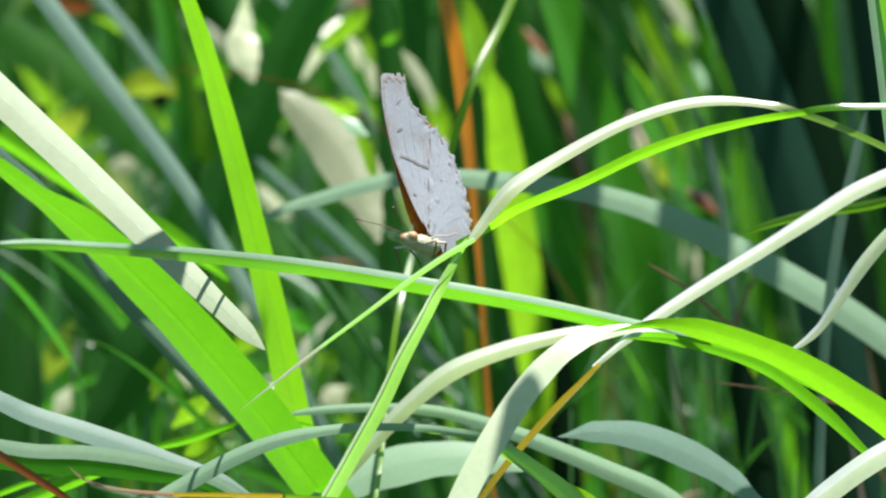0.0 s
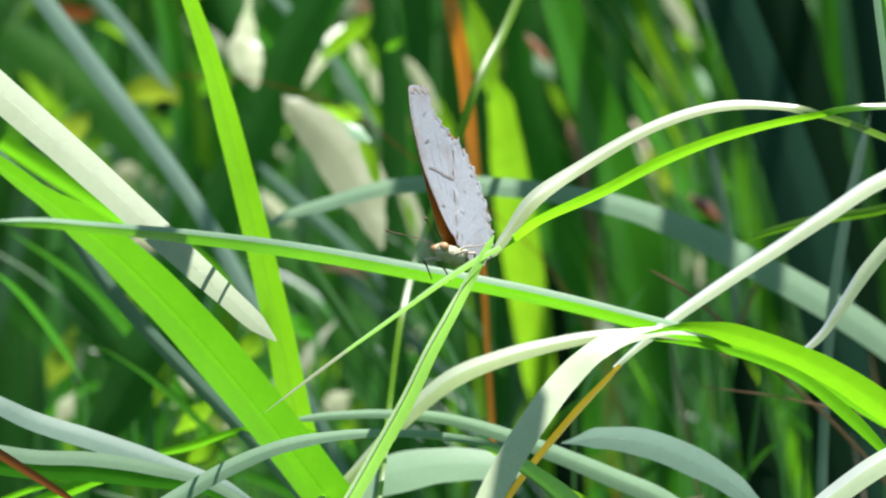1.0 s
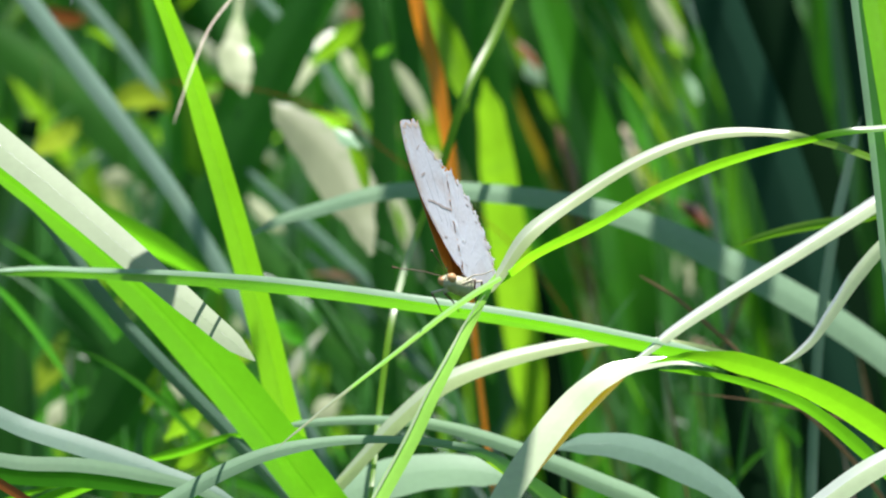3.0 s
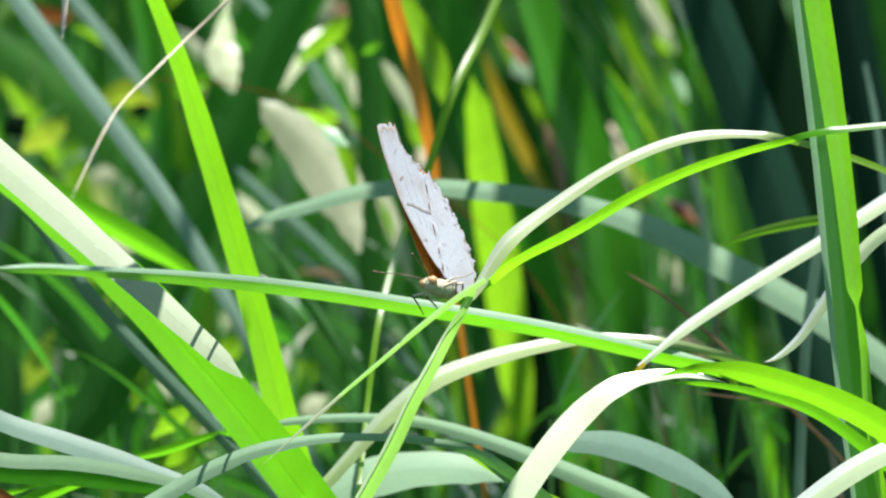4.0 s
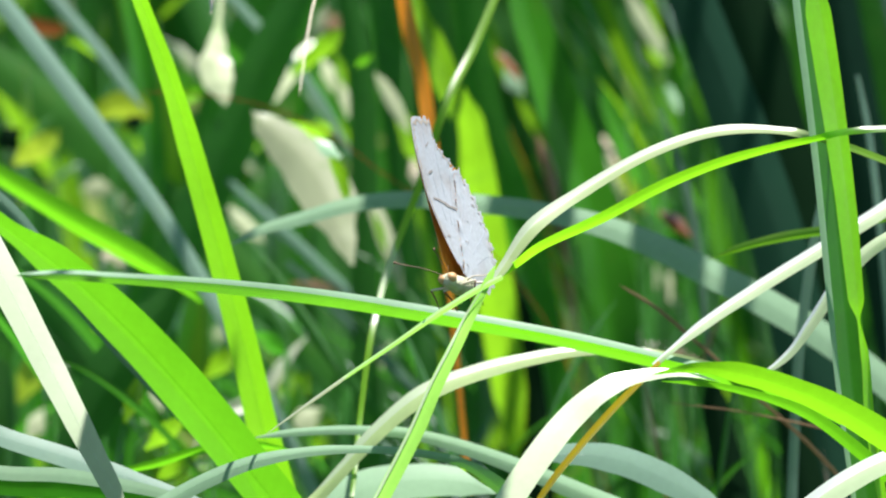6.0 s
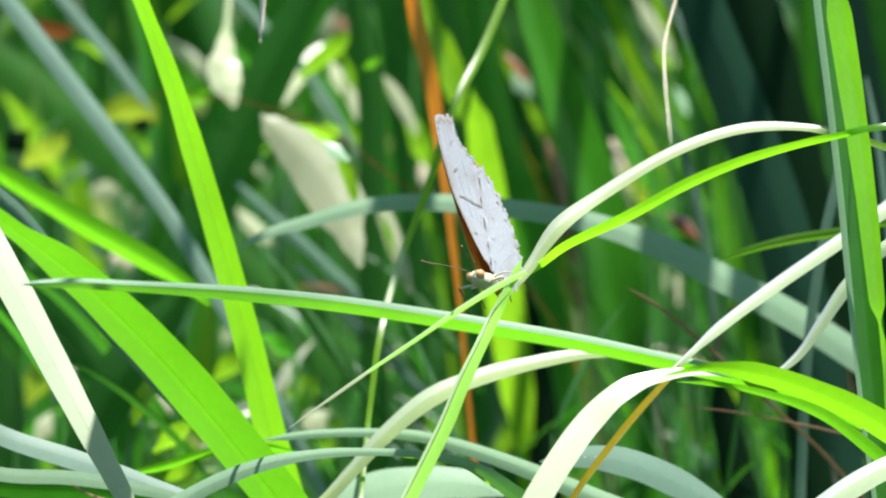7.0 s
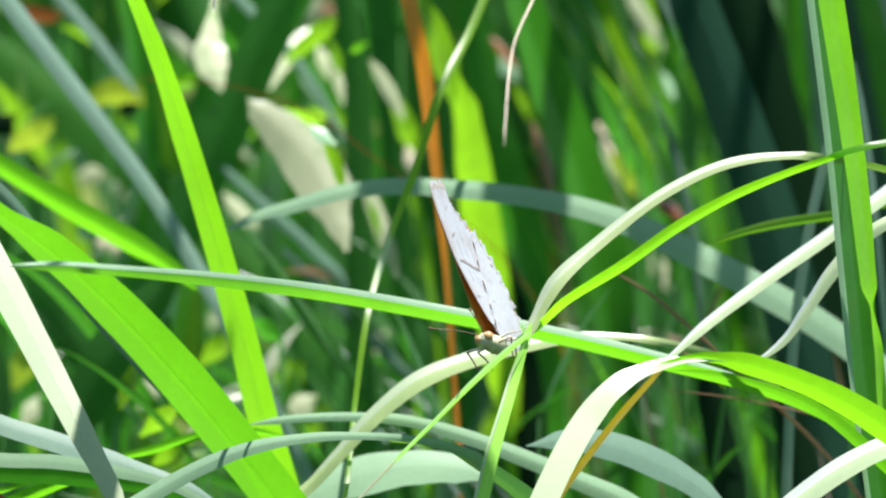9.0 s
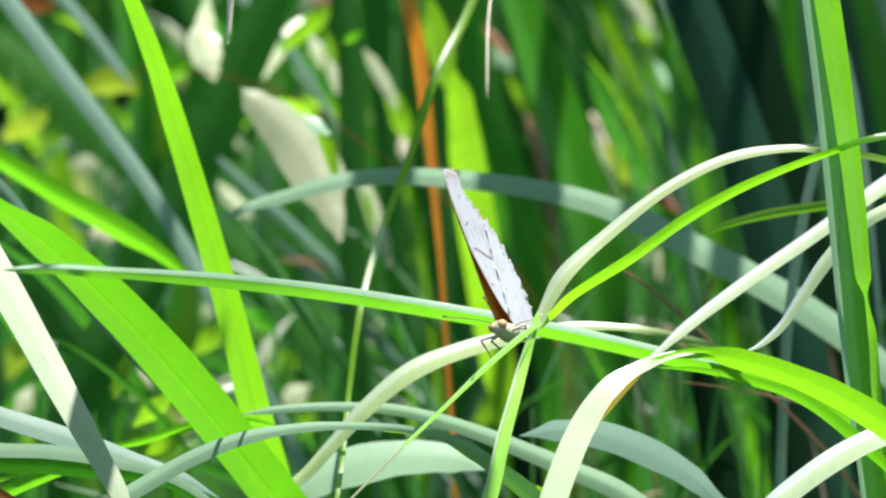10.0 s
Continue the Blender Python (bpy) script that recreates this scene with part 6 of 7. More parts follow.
WING_UNDER = wing_material("wing_underside", (0.60, 0.68, 0.77), (0.58, 0.62, 0.64), (0.47, 0.44, 0.43), 0.6, 120.0)
WING_UPPER = wing_material("wing_upper_side", (0.80, 0.36, 0.07), (0.85, 0.40, 0.08), (0.22, 0.08, 0.02), 0.45, 220.0)
WING_EDGE = wing_material("wing_edge", (0.64, 0.60, 0.54), (0.6, 0.5, 0.4), (0.48, 0.36, 0.26), 0.7, 400.0)
WING_MARK = wing_material("wing_mark", (0.46, 0.44, 0.44), (0.3, 0.25, 0.2), (0.30, 0.25, 0.22), 0.6, 500.0)
FUR = plain_material("pale_fur", [(0.35, (0.46, 0.50, 0.32)), (0.62, (0.74, 0.77, 0.60))], 900.0, 0.9, 0.9, 0.0006)
EYE = plain_material("eye", [(0.35, (0.50, 0.28, 0.12)), (0.65, (0.72, 0.50, 0.28))], 600.0, 0.25, 0.1, 0.0001)
LEG = plain_material("pale_leg", [(0.3, (0.45, 0.40, 0.32)), (0.6, (0.74, 0.70, 0.62))], 800.0, 0.6, 0.2, 0.0001)
DARK = plain_material("antenna", [(0.3, (0.05, 0.03, 0.02)), (0.7, (0.22, 0.13, 0.07))], 500.0, 0.5, 0.2, 0.0001)
MM = 0.001


def gape(up):
    """How far a wing stands out sideways at that height: the pair parts low down and closes at the top."""
    return 0.02 + 1.25 * max(0.0, 1 - max(up, 0.0) / 17.0)


def wing_shape(outline, lift):
    """A wing sheet from an outline of (forward, up) in mm, bowed a little sideways; its rim is scalloped."""
    rim = [p.copy() for p in curve_points([(a, 0, b) for a, b in outline + outline[:1]], 9)][:-1]
    middle = sum(rim, Vector()) / len(rim)
    bm = bmesh.new()
    rings = []
    for k in (1.0, 0.8, 0.6, 0.4, 0.2):
        ring = []
        for i, p in enumerate(rim):
            q = middle + (p - middle) * k
            if k == 1.0 and p.x < 2:
                q = middle + (p - middle) * (1 + 0.040 * math.sin(i * 1.15) + 0.032 * math.sin(i * 2.9) + 0.02 * noise.noise(Vector((i * 0.7, 5, 2))))
            q.y = lift + gape(q.z) + 0.1 * noise.noise(Vector((q.x * 0.12, q.z * 0.12, 3)))
            if k == 1.0 and p.x < 2 and p.z > -2:
                q.y += max(0.0, min(1.0, (27 - p.z) / 5)) * (0.20 * math.sin(i * 1.15) + 0.14 * math.sin(i * 2.9) + 0.35 * noise.noise(Vector((i * 0.45, 1, 7))))
            ring.append(bm.verts.new(q * MM))
        rings.append(ring)
    hub = bm.verts.new(Vector((middle.x, lift + gape(middle.z), middle.z)) * MM)
    n = len(rim)
    for r0, r1 in zip(rings, rings[1:]):
        for i in range(n):
            bm.faces.new((r0[i], r0[(i + 1) % n], r1[(i + 1) % n], r1[i]))
    for i in range(n):
        bm.faces.new((rings[-1][i], rings[-1][(i + 1) % n], hub))
    return bm


def mirrored(bm):
    for v in bm.verts:
        v.co.y = -v.co.y
    bmesh.ops.reverse_faces(bm, faces=bm.faces[:])
    return bm


def on_wing(a, b, off=0.0):
    return Vector((a, 0.08 + off + gape(b) + 0.1 * noise.noise(Vector((a * 0.12, b * 0.12, 3))), b)) * MM


def mark(bm, spots, width):
    """A narrow dark dash along spots (forward, up) on the wing."""
    pts = curve_points([(a, 0, b) for a, b in spots], 4)
    last = None
    for i, p in enumerate(pts):
        tan = (pts[min(i + 1, len(pts) - 1)] - pts[max(i - 1, 0)]).normalized()
        s = Vector((-tan.z, 0, tan.x)) * width * 0.5 * (0.55 + 0.6 * abs(noise.noise(p * 0.9)))
        pair = [bm.verts.new(on_wing(q.x, q.z, 0.10)) for q in (p + s, p - s)]
        if last:
            bm.faces.new((last[0], last[1], pair[1], pair[0]))
        last = pair


def butterfly():
    body = new("butterfly")
    tagged(body, "butterfly with closed pale grey-white wings perched on crossing grass blades", "butterfly")
    fore = [(0.5, 0.5), (3.0, 4.0), (5.8, 12), (7.0, 18), (7.2, 25), (6.5, 29), (5.5, 31.3), (1.0, 31.2), (-3.0, 30.2), (-2.8, 27), (-6.0, 23.5), (-9.9, 20.3), (-9.5, 13), (-5, 6)]
    hind = [(0.6, 0.3), (-2.5, 7), (-6, 14), (-10.5, 20.0), (-14.4, 15.8), (-16.3, 10.5), (-16.9, 5.4), (-15.8, 0.6), (-12.5, -3.0), (-7.5, -4.4), (-3, -3.0)]
    for k, (shape, nm, lift) in enumerate(((fore, "forewing", 0.08), (hind, "hindwing", 0.20))):
        for side in (1, -1):
            bm = wing_shape(shape, lift)
            wing = part(nm, bm if side == 1 else mirrored(bm), WING_UNDER, body, "pale grey-white scalloped underside")
            bm = wing_shape(shape, lift - 0.05)
            part("upper_side", bm if side == 1 else mirrored(bm), WING_UPPER, wing, "orange-brown upper side")
            rim = [p for p in curve_points([(a, 0, b) for a, b in shape], 8) if (p.z > 20.5 or p.x > 4.2 and p.z > 7 if k == 0 else p.x < -11.5)]
            bm = bmesh.new()
            prev = None
            for i, p in enumerate(rim):
                inner = Vector((-6, 0, 9)) + (p - Vector((-6, 0, 9))) * (0.942 + 0.02 * math.sin(i * 1.3))
                pair = [bm.verts.new(on_wing(q.x, q.z, lift - 0.08 + 0.07)) for q in (inner.lerp(p, 0.45), inner)]
                if prev and (rim[i] - rim[i - 1]).length < 3:
                    bm.faces.new((prev[0], prev[1], pair[1], pair[0]))
                prev = pair
            part("wing_margin", bm if side == 1 else mirrored(bm), WING_EDGE, wing, "tattered buff wing margin")
            veins = [[(1.4, 11), (1.6, 18), (1.5, 30)], [(-1.0, 10), (-1.7, 16), (-2.5, 27)], [(-2.2, 9.5), (-4.0, 14), (-7.5, 21)]] if k == 0 else \
                [[(-5.5, 9), (-8, 12), (-13, 16.5)], [(-6, 6), (-10, 9.2), (-16, 12.5)], [(-6.5, 3.6), (-11, 5.4), (-16.3, 7.5)], [(-6.5, 1.4), (-10, 2.2), (-13.5, 2.5)]]
            bm = bmesh.new()
            for v in veins:
                tube(bm, [on_wing(a, b, lift - 0.08 + 0.03) for a, b in v], [0.03 * MM, 0.03 * MM, 0.02 * MM], 5, 5)
            part("vein", bm if side == 1 else mirrored(bm), WING_UNDER, wing)
            bm = bmesh.new()
            if k == 0:
                mark(bm, [(4.4, 15.7), (1.8, 15.1), (-2.0, 13.6), (-5.5, 12.6)], 0.7)
                mark(bm, [(3.6, 20.5), (1.5, 20.8)], 0.6)
                mark(bm, [(3.0, 8.2), (1.8, 8.0)], 0.45)
                mark(bm, [(2.0, 25.5), (0.2, 26.2)], 0.4)
            else:
                mark(bm, [(-13.0, 13.0), (-13.8, 12.4)], 0.5)
                mark(bm, [(-14.2, 9.4), (-14.8, 8.8)], 0.45)
                mark(bm, [(-4.5, 6.4), (-5.8, 6.0)], 0.4)
            for v in bm.verts:
                v.co.y += (lift - 0.08) * MM
            part("wing_marking", bm if side == 1 else mirrored(bm), WING_MARK, wing, "broken grey-brown dashes")
    bm = bmesh.new()
    tube(bm, [(4.6 * MM, 0, -0.5 * MM), (2.5 * MM, 0, -1.1 * MM), (-1.5 * MM, 0, -1.8 * MM), (-5 * MM, 0, -1.6 * MM)], [0.9 * MM, 1.7 * MM, 1.9 * MM, 1.0 * MM], 14, 8)
    for v in bm.verts:
        v.co += v.co.normalized() * 0.25 * MM * noise.noise(v.co * 2500)
    part("thorax", bm, FUR, body, "white furry thorax")
    bm = bmesh.new()
    tube(bm, [(-4.5 * MM, 0, -1.0 * MM), (-9 * MM, 0, -0.6 * MM), (-15 * MM, 0, 0.4 * MM)], [0.9 * MM, 1.0 * MM, 0.4 * MM], 12, 10)
    part("abdomen", bm, FUR, body, "slim pale abdomen")
    bm = bmesh.new()
    bmesh.ops.create_uvsphere(bm, u_segments=16, v_segments=10, radius=1.45 * MM)
    bmesh.ops.translate(bm, verts=bm.verts[:], vec=Vector((5.6, 0, -0.1)) * MM)
    head = part("head", bm, FUR, body, "small furry head")
    for side in (1, -1):
        bm = bmesh.new()
        bmesh.ops.create_uvsphere(bm, u_segments=14, v_segments=10, radius=0.95 * MM)
        bmesh.ops.translate(bm, verts=bm.verts[:], vec=Vector((6.1, 0.95 * side, 0.35)) * MM)
        part("eye", bm, EYE, head, "glossy amber eye")
    for side, tip in ((-1, (10.0, -8.4, 5.6)), (1, (11.5, 0.8, 6.4))):
        bm = bmesh.new()
        a, b = Vector((6.4, 0.4 * side, 1.0)), Vector(tip)
        tube(bm, [a * MM, a.lerp(b, 0.4) * MM + Vector((0, 0, 0.3 * MM)), a.lerp(b, 0.88) * MM, b * MM], [0.09 * MM, 0.08 * MM, 0.1 * MM, 0.27 * MM], 7, 5)
        part("antenna", bm, DARK, head, "thin clubbed antenna")
    for side in (1, -1):
        for fx, knee, foot in ((2.6, (4.2, 4.6, -1.2), (4.6, 4.0, -5.2)), (-0.5, (-0.5, 4.0, -1.9), (-1.6, 3.0, -6.2))):
            bm = bmesh.new()
            tube(bm, [Vector((fx, 0.8 * side, -1.4)) * MM, Vector((knee[0], knee[1] * side, knee[2])) * MM], [0.28 * MM, 0.22 * MM], 7, 5)
            leg = part("leg", bm, LEG, body, "pale jointed leg")
            bm = bmesh.new()
            tube(bm, [Vector((knee[0], knee[1] * side, knee[2])) * MM, Vector((foot[0] * 0.5 + knee[0] * 0.5, foot[1] * side, (foot[2] + knee[2]) * 0.5)) * MM,
                      Vector((foot[0], foot[1] * side * 0.9, foot[2])) * MM], [0.2 * MM, 0.15 * MM, 0.1 * MM], 7, 5)
            part("foot", bm, DARK, leg, "thin dark lower leg")
    bm = bmesh.new()
    tube(bm, [Vector(q) * MM for q in ((0.5, 1.4, -0.8), (1.0, 3.4, -0.4), (1.2, 5.4, -0.7), (1.0, 7.6, -0.5))], [0.22 * MM, 0.16 * MM, 0.12 * MM, 0.1 * MM], 7, 5)
    part("leg", bm, LEG, body, "pale leg stretched to the next blade")
    return body


insect = butterfly()


def perched(x, y, z, yaw, lean):
    """The butterfly's pose: yaw, degrees by which it looks past the lens; lean, degrees by which its wings hang over sideways."""
    return Matrix.Translation((x, y, z)) @ Matrix.Rotation(radians(-lean), 4, "Y") @ Matrix.Rotation(radians(-90 - yaw), 4, "Z")



def motions():
    walk(arch_upper, [
        (0, pose(0.0002, 0, 0.9011, 0, 9.52, 0)), (0.5, pose(0.0004, 0, 0.9001, 0, 8.97, 0)), (1, pose(0.0042, 0, 0.9001, 0, 7.75, 0)),
        (1.5, pose(0.0057, 0, 0.9, 0, 8.25, 0)), (2, pose(0.0071, 0, 0.8998, 0, 7.65, 0)), (2.5, pose(0.0066, 0, 0.8978, 0, 6.93, 0)),
        (3.8, pose(0.0042, 0, 0.8911, 0, 4.45, 0)), (4, pose(0.0042, 0, 0.8925, 0, 4.45, 0)), (4.5, pose(0.0067, 0, 0.8957, 0, 5.90, 0)), (5, pose(0.0079, 0, 0.896, 0, 6.29, 0)),
        (5.5, pose(0.0083, 0, 0.8971, 0, 7.25, 0)), (7, pose(0.0133, 0, 0.8986, 0, 6.56, 0)), (7.5, pose(0.0138, 0, 0.8964, 0, 5.52, 0)),
        (8, pose(0.0281, 0, 0.8824, 0, -4.19, 0)), (8.5, pose(0.0182, 0, 0.8831, 0, -1.93, 0)), (9, pose(0.0164, 0, 0.8843, 0, 0.00, 0)),
        (9.5, pose(0.0166, 0, 0.8835, 0, -0.22, 0)), (10, pose(0.0189, 0, 0.8834, 0, -0.46, 0)),
    ])
    walk(perch_upper, [
        (0, pose(0.0002, 0.004, 0.9011, 0, 9.52, 0)), (0.5, pose(0.0004, 0.004, 0.9001, 0, 8.97, 0)), (1, pose(0.0042, 0.004, 0.9001, 0, 7.75, 0)),
        (1.5, pose(0.0057, 0.004, 0.9, 0, 8.25, 0)), (2, pose(0.0071, 0.004, 0.8998, 0, 7.65, 0)), (2.5, pose(0.0066, 0.004, 0.8978, 0, 6.93, 0)),
        (3.8, pose(0.0042, 0.004, 0.8911, 0, 4.45, 0)), (4, pose(0.0042, 0.004, 0.8925, 0, 4.45, 0)), (4.5, pose(0.0067, 0.004, 0.8957, 0, 5.90, 0)), (5, pose(0.0079, 0.004, 0.896, 0, 6.29, 0)),
        (5.5, pose(0.0084, 0.004, 0.8971, 0, 7.25, 0)), (7, pose(0.0133, 0.004, 0.8986, 0, 6.56, 0)), (7.5, pose(0.0138, 0.004, 0.8964, 0, 5.52, 0)),
        (8, pose(0.0282, 0.004, 0.8823, 0, -4.19, 0)), (8.5, pose(0.0182, 0.004, 0.8831, 0, -1.93, 0)), (9, pose(0.0164, 0.004, 0.8843, 0, 0.00, 0)),
        (9.5, pose(0.0166, 0.004, 0.8835, 0, -0.22, 0)), (10, pose(0.019, 0.004, 0.8834, 0, -0.46, 0)),
    ])
    walk(thin_lower, [
        (0, pose(-0.0044, -0.014, 0.8977, 0, 8.39, 0)), (0.5, pose(-0.0047, -0.014, 0.8966, 0, 9.21, 0)), (1, pose(-0.0001, -0.014, 0.8975, 0, 9.44, 0)),
        (1.5, pose(0.0012, -0.014, 0.8978, 0, 10.73, 0)), (2, pose(0.0028, -0.014, 0.897, 0, 10.21, 0)), (2.5, pose(0.0025, -0.014, 0.8951, 0, 9.29, 0)),
        (3.8, pose(0.0015, -0.014, 0.8904, 0, 4.73, 0)), (4, pose(0.0015, -0.014, 0.8918, 0, 4.73, 0)), (4.5, pose(0.0035, -0.014, 0.8933, 0, 7.82, 0)), (5, pose(0.0041, -0.014, 0.8946, 0, 8.78, 0)),
        (5.5, pose(0.0044, -0.014, 0.8945, 0, 10.11, 0)), (7, pose(0.0087, -0.014, 0.8965, 0, 11.06, 0)), (7.5, pose(0.01, -0.014, 0.895, 0, 10.21, 0)),
        (8, pose(0.0245, -0.014, 0.8806, 0, -5.06, 0)), (8.5, pose(0.0149, -0.014, 0.8803, 0, -0.88, 0)), (9, pose(0.0125, -0.014, 0.8812, 0, 0.00, 0)),
        (9.5, pose(0.0133, -0.014, 0.881, 0, 1.32, 0)), (10, pose(0.0156, -0.014, 0.8814, 0, 1.32, 0)),
    ])
    walk(thin_tip, [
        (0, pose(-0.0044, -0.0145, 0.8977, 0, 8.39, 0)), (0.5, pose(-0.0047, -0.0145, 0.8966, 0, 9.21, 0)), (1, pose(-0.0001, -0.0145, 0.8975, 0, 9.44, 0)),
        (1.5, pose(0.0012, -0.0145, 0.8978, 0, 10.73, 0)), (2, pose(0.0028, -0.0145, 0.897, 0, 10.21, 0)), (2.5, pose(0.0025, -0.0145, 0.8951, 0, 9.29, 0)),
        (3.8, pose(0.0015, -0.0145, 0.8904, 0, 4.73, 0)), (4, pose(0.0015, -0.0145, 0.8918, 0, 4.73, 0)), (4.5, pose(0.0035, -0.0145, 0.8933, 0, 7.82, 0)), (5, pose(0.0041, -0.0145, 0.8946, 0, 8.78, 0)),
        (5.5, pose(0.0044, -0.0145, 0.8945, 0, 10.11, 0)), (7, pose(0.0087, -0.0145, 0.8965, 0, 11.06, 0)), (7.5, pose(0.01, -0.0145, 0.895, 0, 10.21, 0)),
        (8, pose(0.0245, -0.0145, 0.8806, 0, -5.06, 0)), (8.5, pose(0.0149, -0.0145, 0.8803, 0, -0.88, 0)), (9, pose(0.0125, -0.0145, 0.8812, 0, 0.00, 0)),
        (9.5, pose(0.0133, -0.0145, 0.881, 0, 1.32, 0)), (10, pose(0.0156, -0.0145, 0.8814, 0, 1.32, 0)),
    ])
    walk(stem_lower, [
        (0, pose(-0.0054, -0.012, 0.8931, 0, 11.24, 0)), (0.5, pose(-0.005, -0.012, 0.8932, 0, 12.10, 0)), (1, pose(-0.0009, -0.012, 0.8948, 0, 11.64, 0)),
        (1.5, pose(0.0003, -0.012, 0.8949, 0, 10.17, 0)), (2, pose(0.002, -0.012, 0.8945, 0, 9.62, 0)), (2.5, pose(0.002, -0.012, 0.8921, 0, 10.19, 0)),
        (3.8, pose(0.0002, -0.012, 0.8851, 0, 11.59, 0)), (4, pose(0.0002, -0.012, 0.8865, 0, 11.59, 0)), (4.5, pose(0.0027, -0.012, 0.8912, 0, 9.95, 0)), (5, pose(0.0036, -0.012, 0.8916, 0, 9.55, 0)),
        (5.5, pose(0.0038, -0.012, 0.8915, 0, 9.84, 0)), (7, pose(0.0087, -0.012, 0.8935, 0, 8.88, 0)), (7.5, pose(0.0095, -0.012, 0.8916, 0, 9.10, 0)),
        (8, pose(0.0267, -0.012, 0.8795, 0, -2.76, 0)), (8.5, pose(0.0159, -0.012, 0.8781, 0, -1.16, 0)), (9, pose(0.0142, -0.012, 0.8783, 0, 0.00, 0)),
        (9.5, pose(0.0149, -0.012, 0.8784, 0, -0.35, 0)), (10, pose(0.0169, -0.012, 0.8785, 0, -1.16, 0)),
    ])
    walk(stem_edge, [
        (0, pose(-0.0054, -0.0126, 0.8931, 0, 11.24, 0)), (0.5, pose(-0.005, -0.0126, 0.8932, 0, 12.10, 0)), (1, pose(-0.0008, -0.0126, 0.8948, 0, 11.64, 0)),
        (1.5, pose(0.0003, -0.0126, 0.8949, 0, 10.17, 0)), (2, pose(0.002, -0.0126, 0.8945, 0, 9.62, 0)), (2.5, pose(0.002, -0.0126, 0.8921, 0, 10.19, 0)),
        (3.8, pose(0.0002, -0.0126, 0.8851, 0, 11.59, 0)), (4, pose(0.0002, -0.0126, 0.8865, 0, 11.59, 0)), (4.5, pose(0.0027, -0.0126, 0.8912, 0, 9.95, 0)), (5, pose(0.0036, -0.0126, 0.8916, 0, 9.55, 0)),
        (5.5, pose(0.0038, -0.0126, 0.8915, 0, 9.84, 0)), (7, pose(0.0087, -0.0126, 0.8935, 0, 8.88, 0)), (7.5, pose(0.0094, -0.0126, 0.8916, 0, 9.10, 0)),
        (8, pose(0.0266, -0.0126, 0.8795, 0, -2.76, 0)), (8.5, pose(0.0159, -0.0126, 0.8781, 0, -1.16, 0)), (9, pose(0.0142, -0.0126, 0.8784, 0, 0.00, 0)),
        (9.5, pose(0.0149, -0.0126, 0.8785, 0, -0.35, 0)), (10, pose(0.0169, -0.0126, 0.8786, 0, -1.16, 0)),
    ])
    walk(cross_blade, [
        (0, pose(0.0137, 0.04, 0.8867, 0, -0.98, 0)), (0.5, pose(0.0137, 0.04, 0.8887, 0, -0.14, 0)), (1, pose(0.0137, 0.04, 0.8897, 0, 0.28, 0)),
        (1.5, pose(0.0137, 0.04, 0.8893, 0, 0.91, 0)), (2, pose(0.0137, 0.04, 0.8875, 0, 0.63, 0)), (2.5, pose(0.0137, 0.04, 0.8873, 0, -0.63, 0)),
        (3.8, pose(0.0181, 0.04, 0.8839, 0, -3.52, 0)), (4, pose(0.0181, 0.04, 0.8843, 0, -1.12, 0)), (4.5, pose(0.0181, 0.04, 0.8831, 0, -2.32, 0)), (5, pose(0.0222, 0.04, 0.8829, 0, -0.64, 0)),
        (5.5, pose(0.0241, 0.04, 0.8843, 0, -0.53, 0)), (7, pose(0.0236, 0.04, 0.8848, 0, -1.40, 0)), (7.5, pose(0.0236, 0.04, 0.8832, 0, -1.62, 0)),
        (8, pose(0.0236, 0.04, 0.8833, 0, -1.26, 0)), (8.5, pose(0.0236, 0.04, 0.8827, 0, -0.91, 0)), (9, pose(0.0236, 0.04, 0.8827, 0, 0.00, 0)),
        (9.5, pose(0.0236, 0.04, 0.883, 0, -0.42, 0)), (10, pose(0.0236, 0.04, 0.8818, 0, -0.91, 0)),
    ])
    walk(arch_fall, [
        (0, pose(0.0285, -0.02, 0.8833, 0, 5.76, 0)), (0.5, pose(0.0303, -0.02, 0.8839, 0, 6.78, 0)), (1, pose(0.0338, -0.02, 0.884, 0, 6.96, 0)),
        (1.5, pose(0.0331, -0.02, 0.8824, 0, 5.64, 0)), (2, pose(0.0334, -0.02, 0.8838, 0, 6.37, 0)), (2.5, pose(0.0343, -0.02, 0.8821, 0, 7.76, 0)),
        (4, pose(0.0406, -0.02, 0.8768, 0, 9.42, 0)), (4.5, pose(0.0392, -0.02, 0.8779, 0, 10.55, 0)), (5, pose(0.0391, -0.02, 0.8784, 0, 9.51, 0)),
        (5.5, pose(0.0398, -0.02, 0.8788, 0, 10.28, 0)), (7, pose(0.042, -0.02, 0.8798, 0, 6.04, 0)), (7.5, pose(0.0433, -0.02, 0.8765, 0, 4.95, 0)),
        (8, pose(0.0467, -0.02, 0.8769, 0, -8.26, 0)), (8.5, pose(0.0423, -0.02, 0.879, 0, -8.94, 0)), (9, pose(0.043, -0.02, 0.8789, 0, 0.00, 0)),
        (9.5, pose(0.0429, -0.02, 0.8785, 0, -2.22, 0)), (10, pose(0.042, -0.02, 0.8776, 0, -6.83, 0)),
    ])
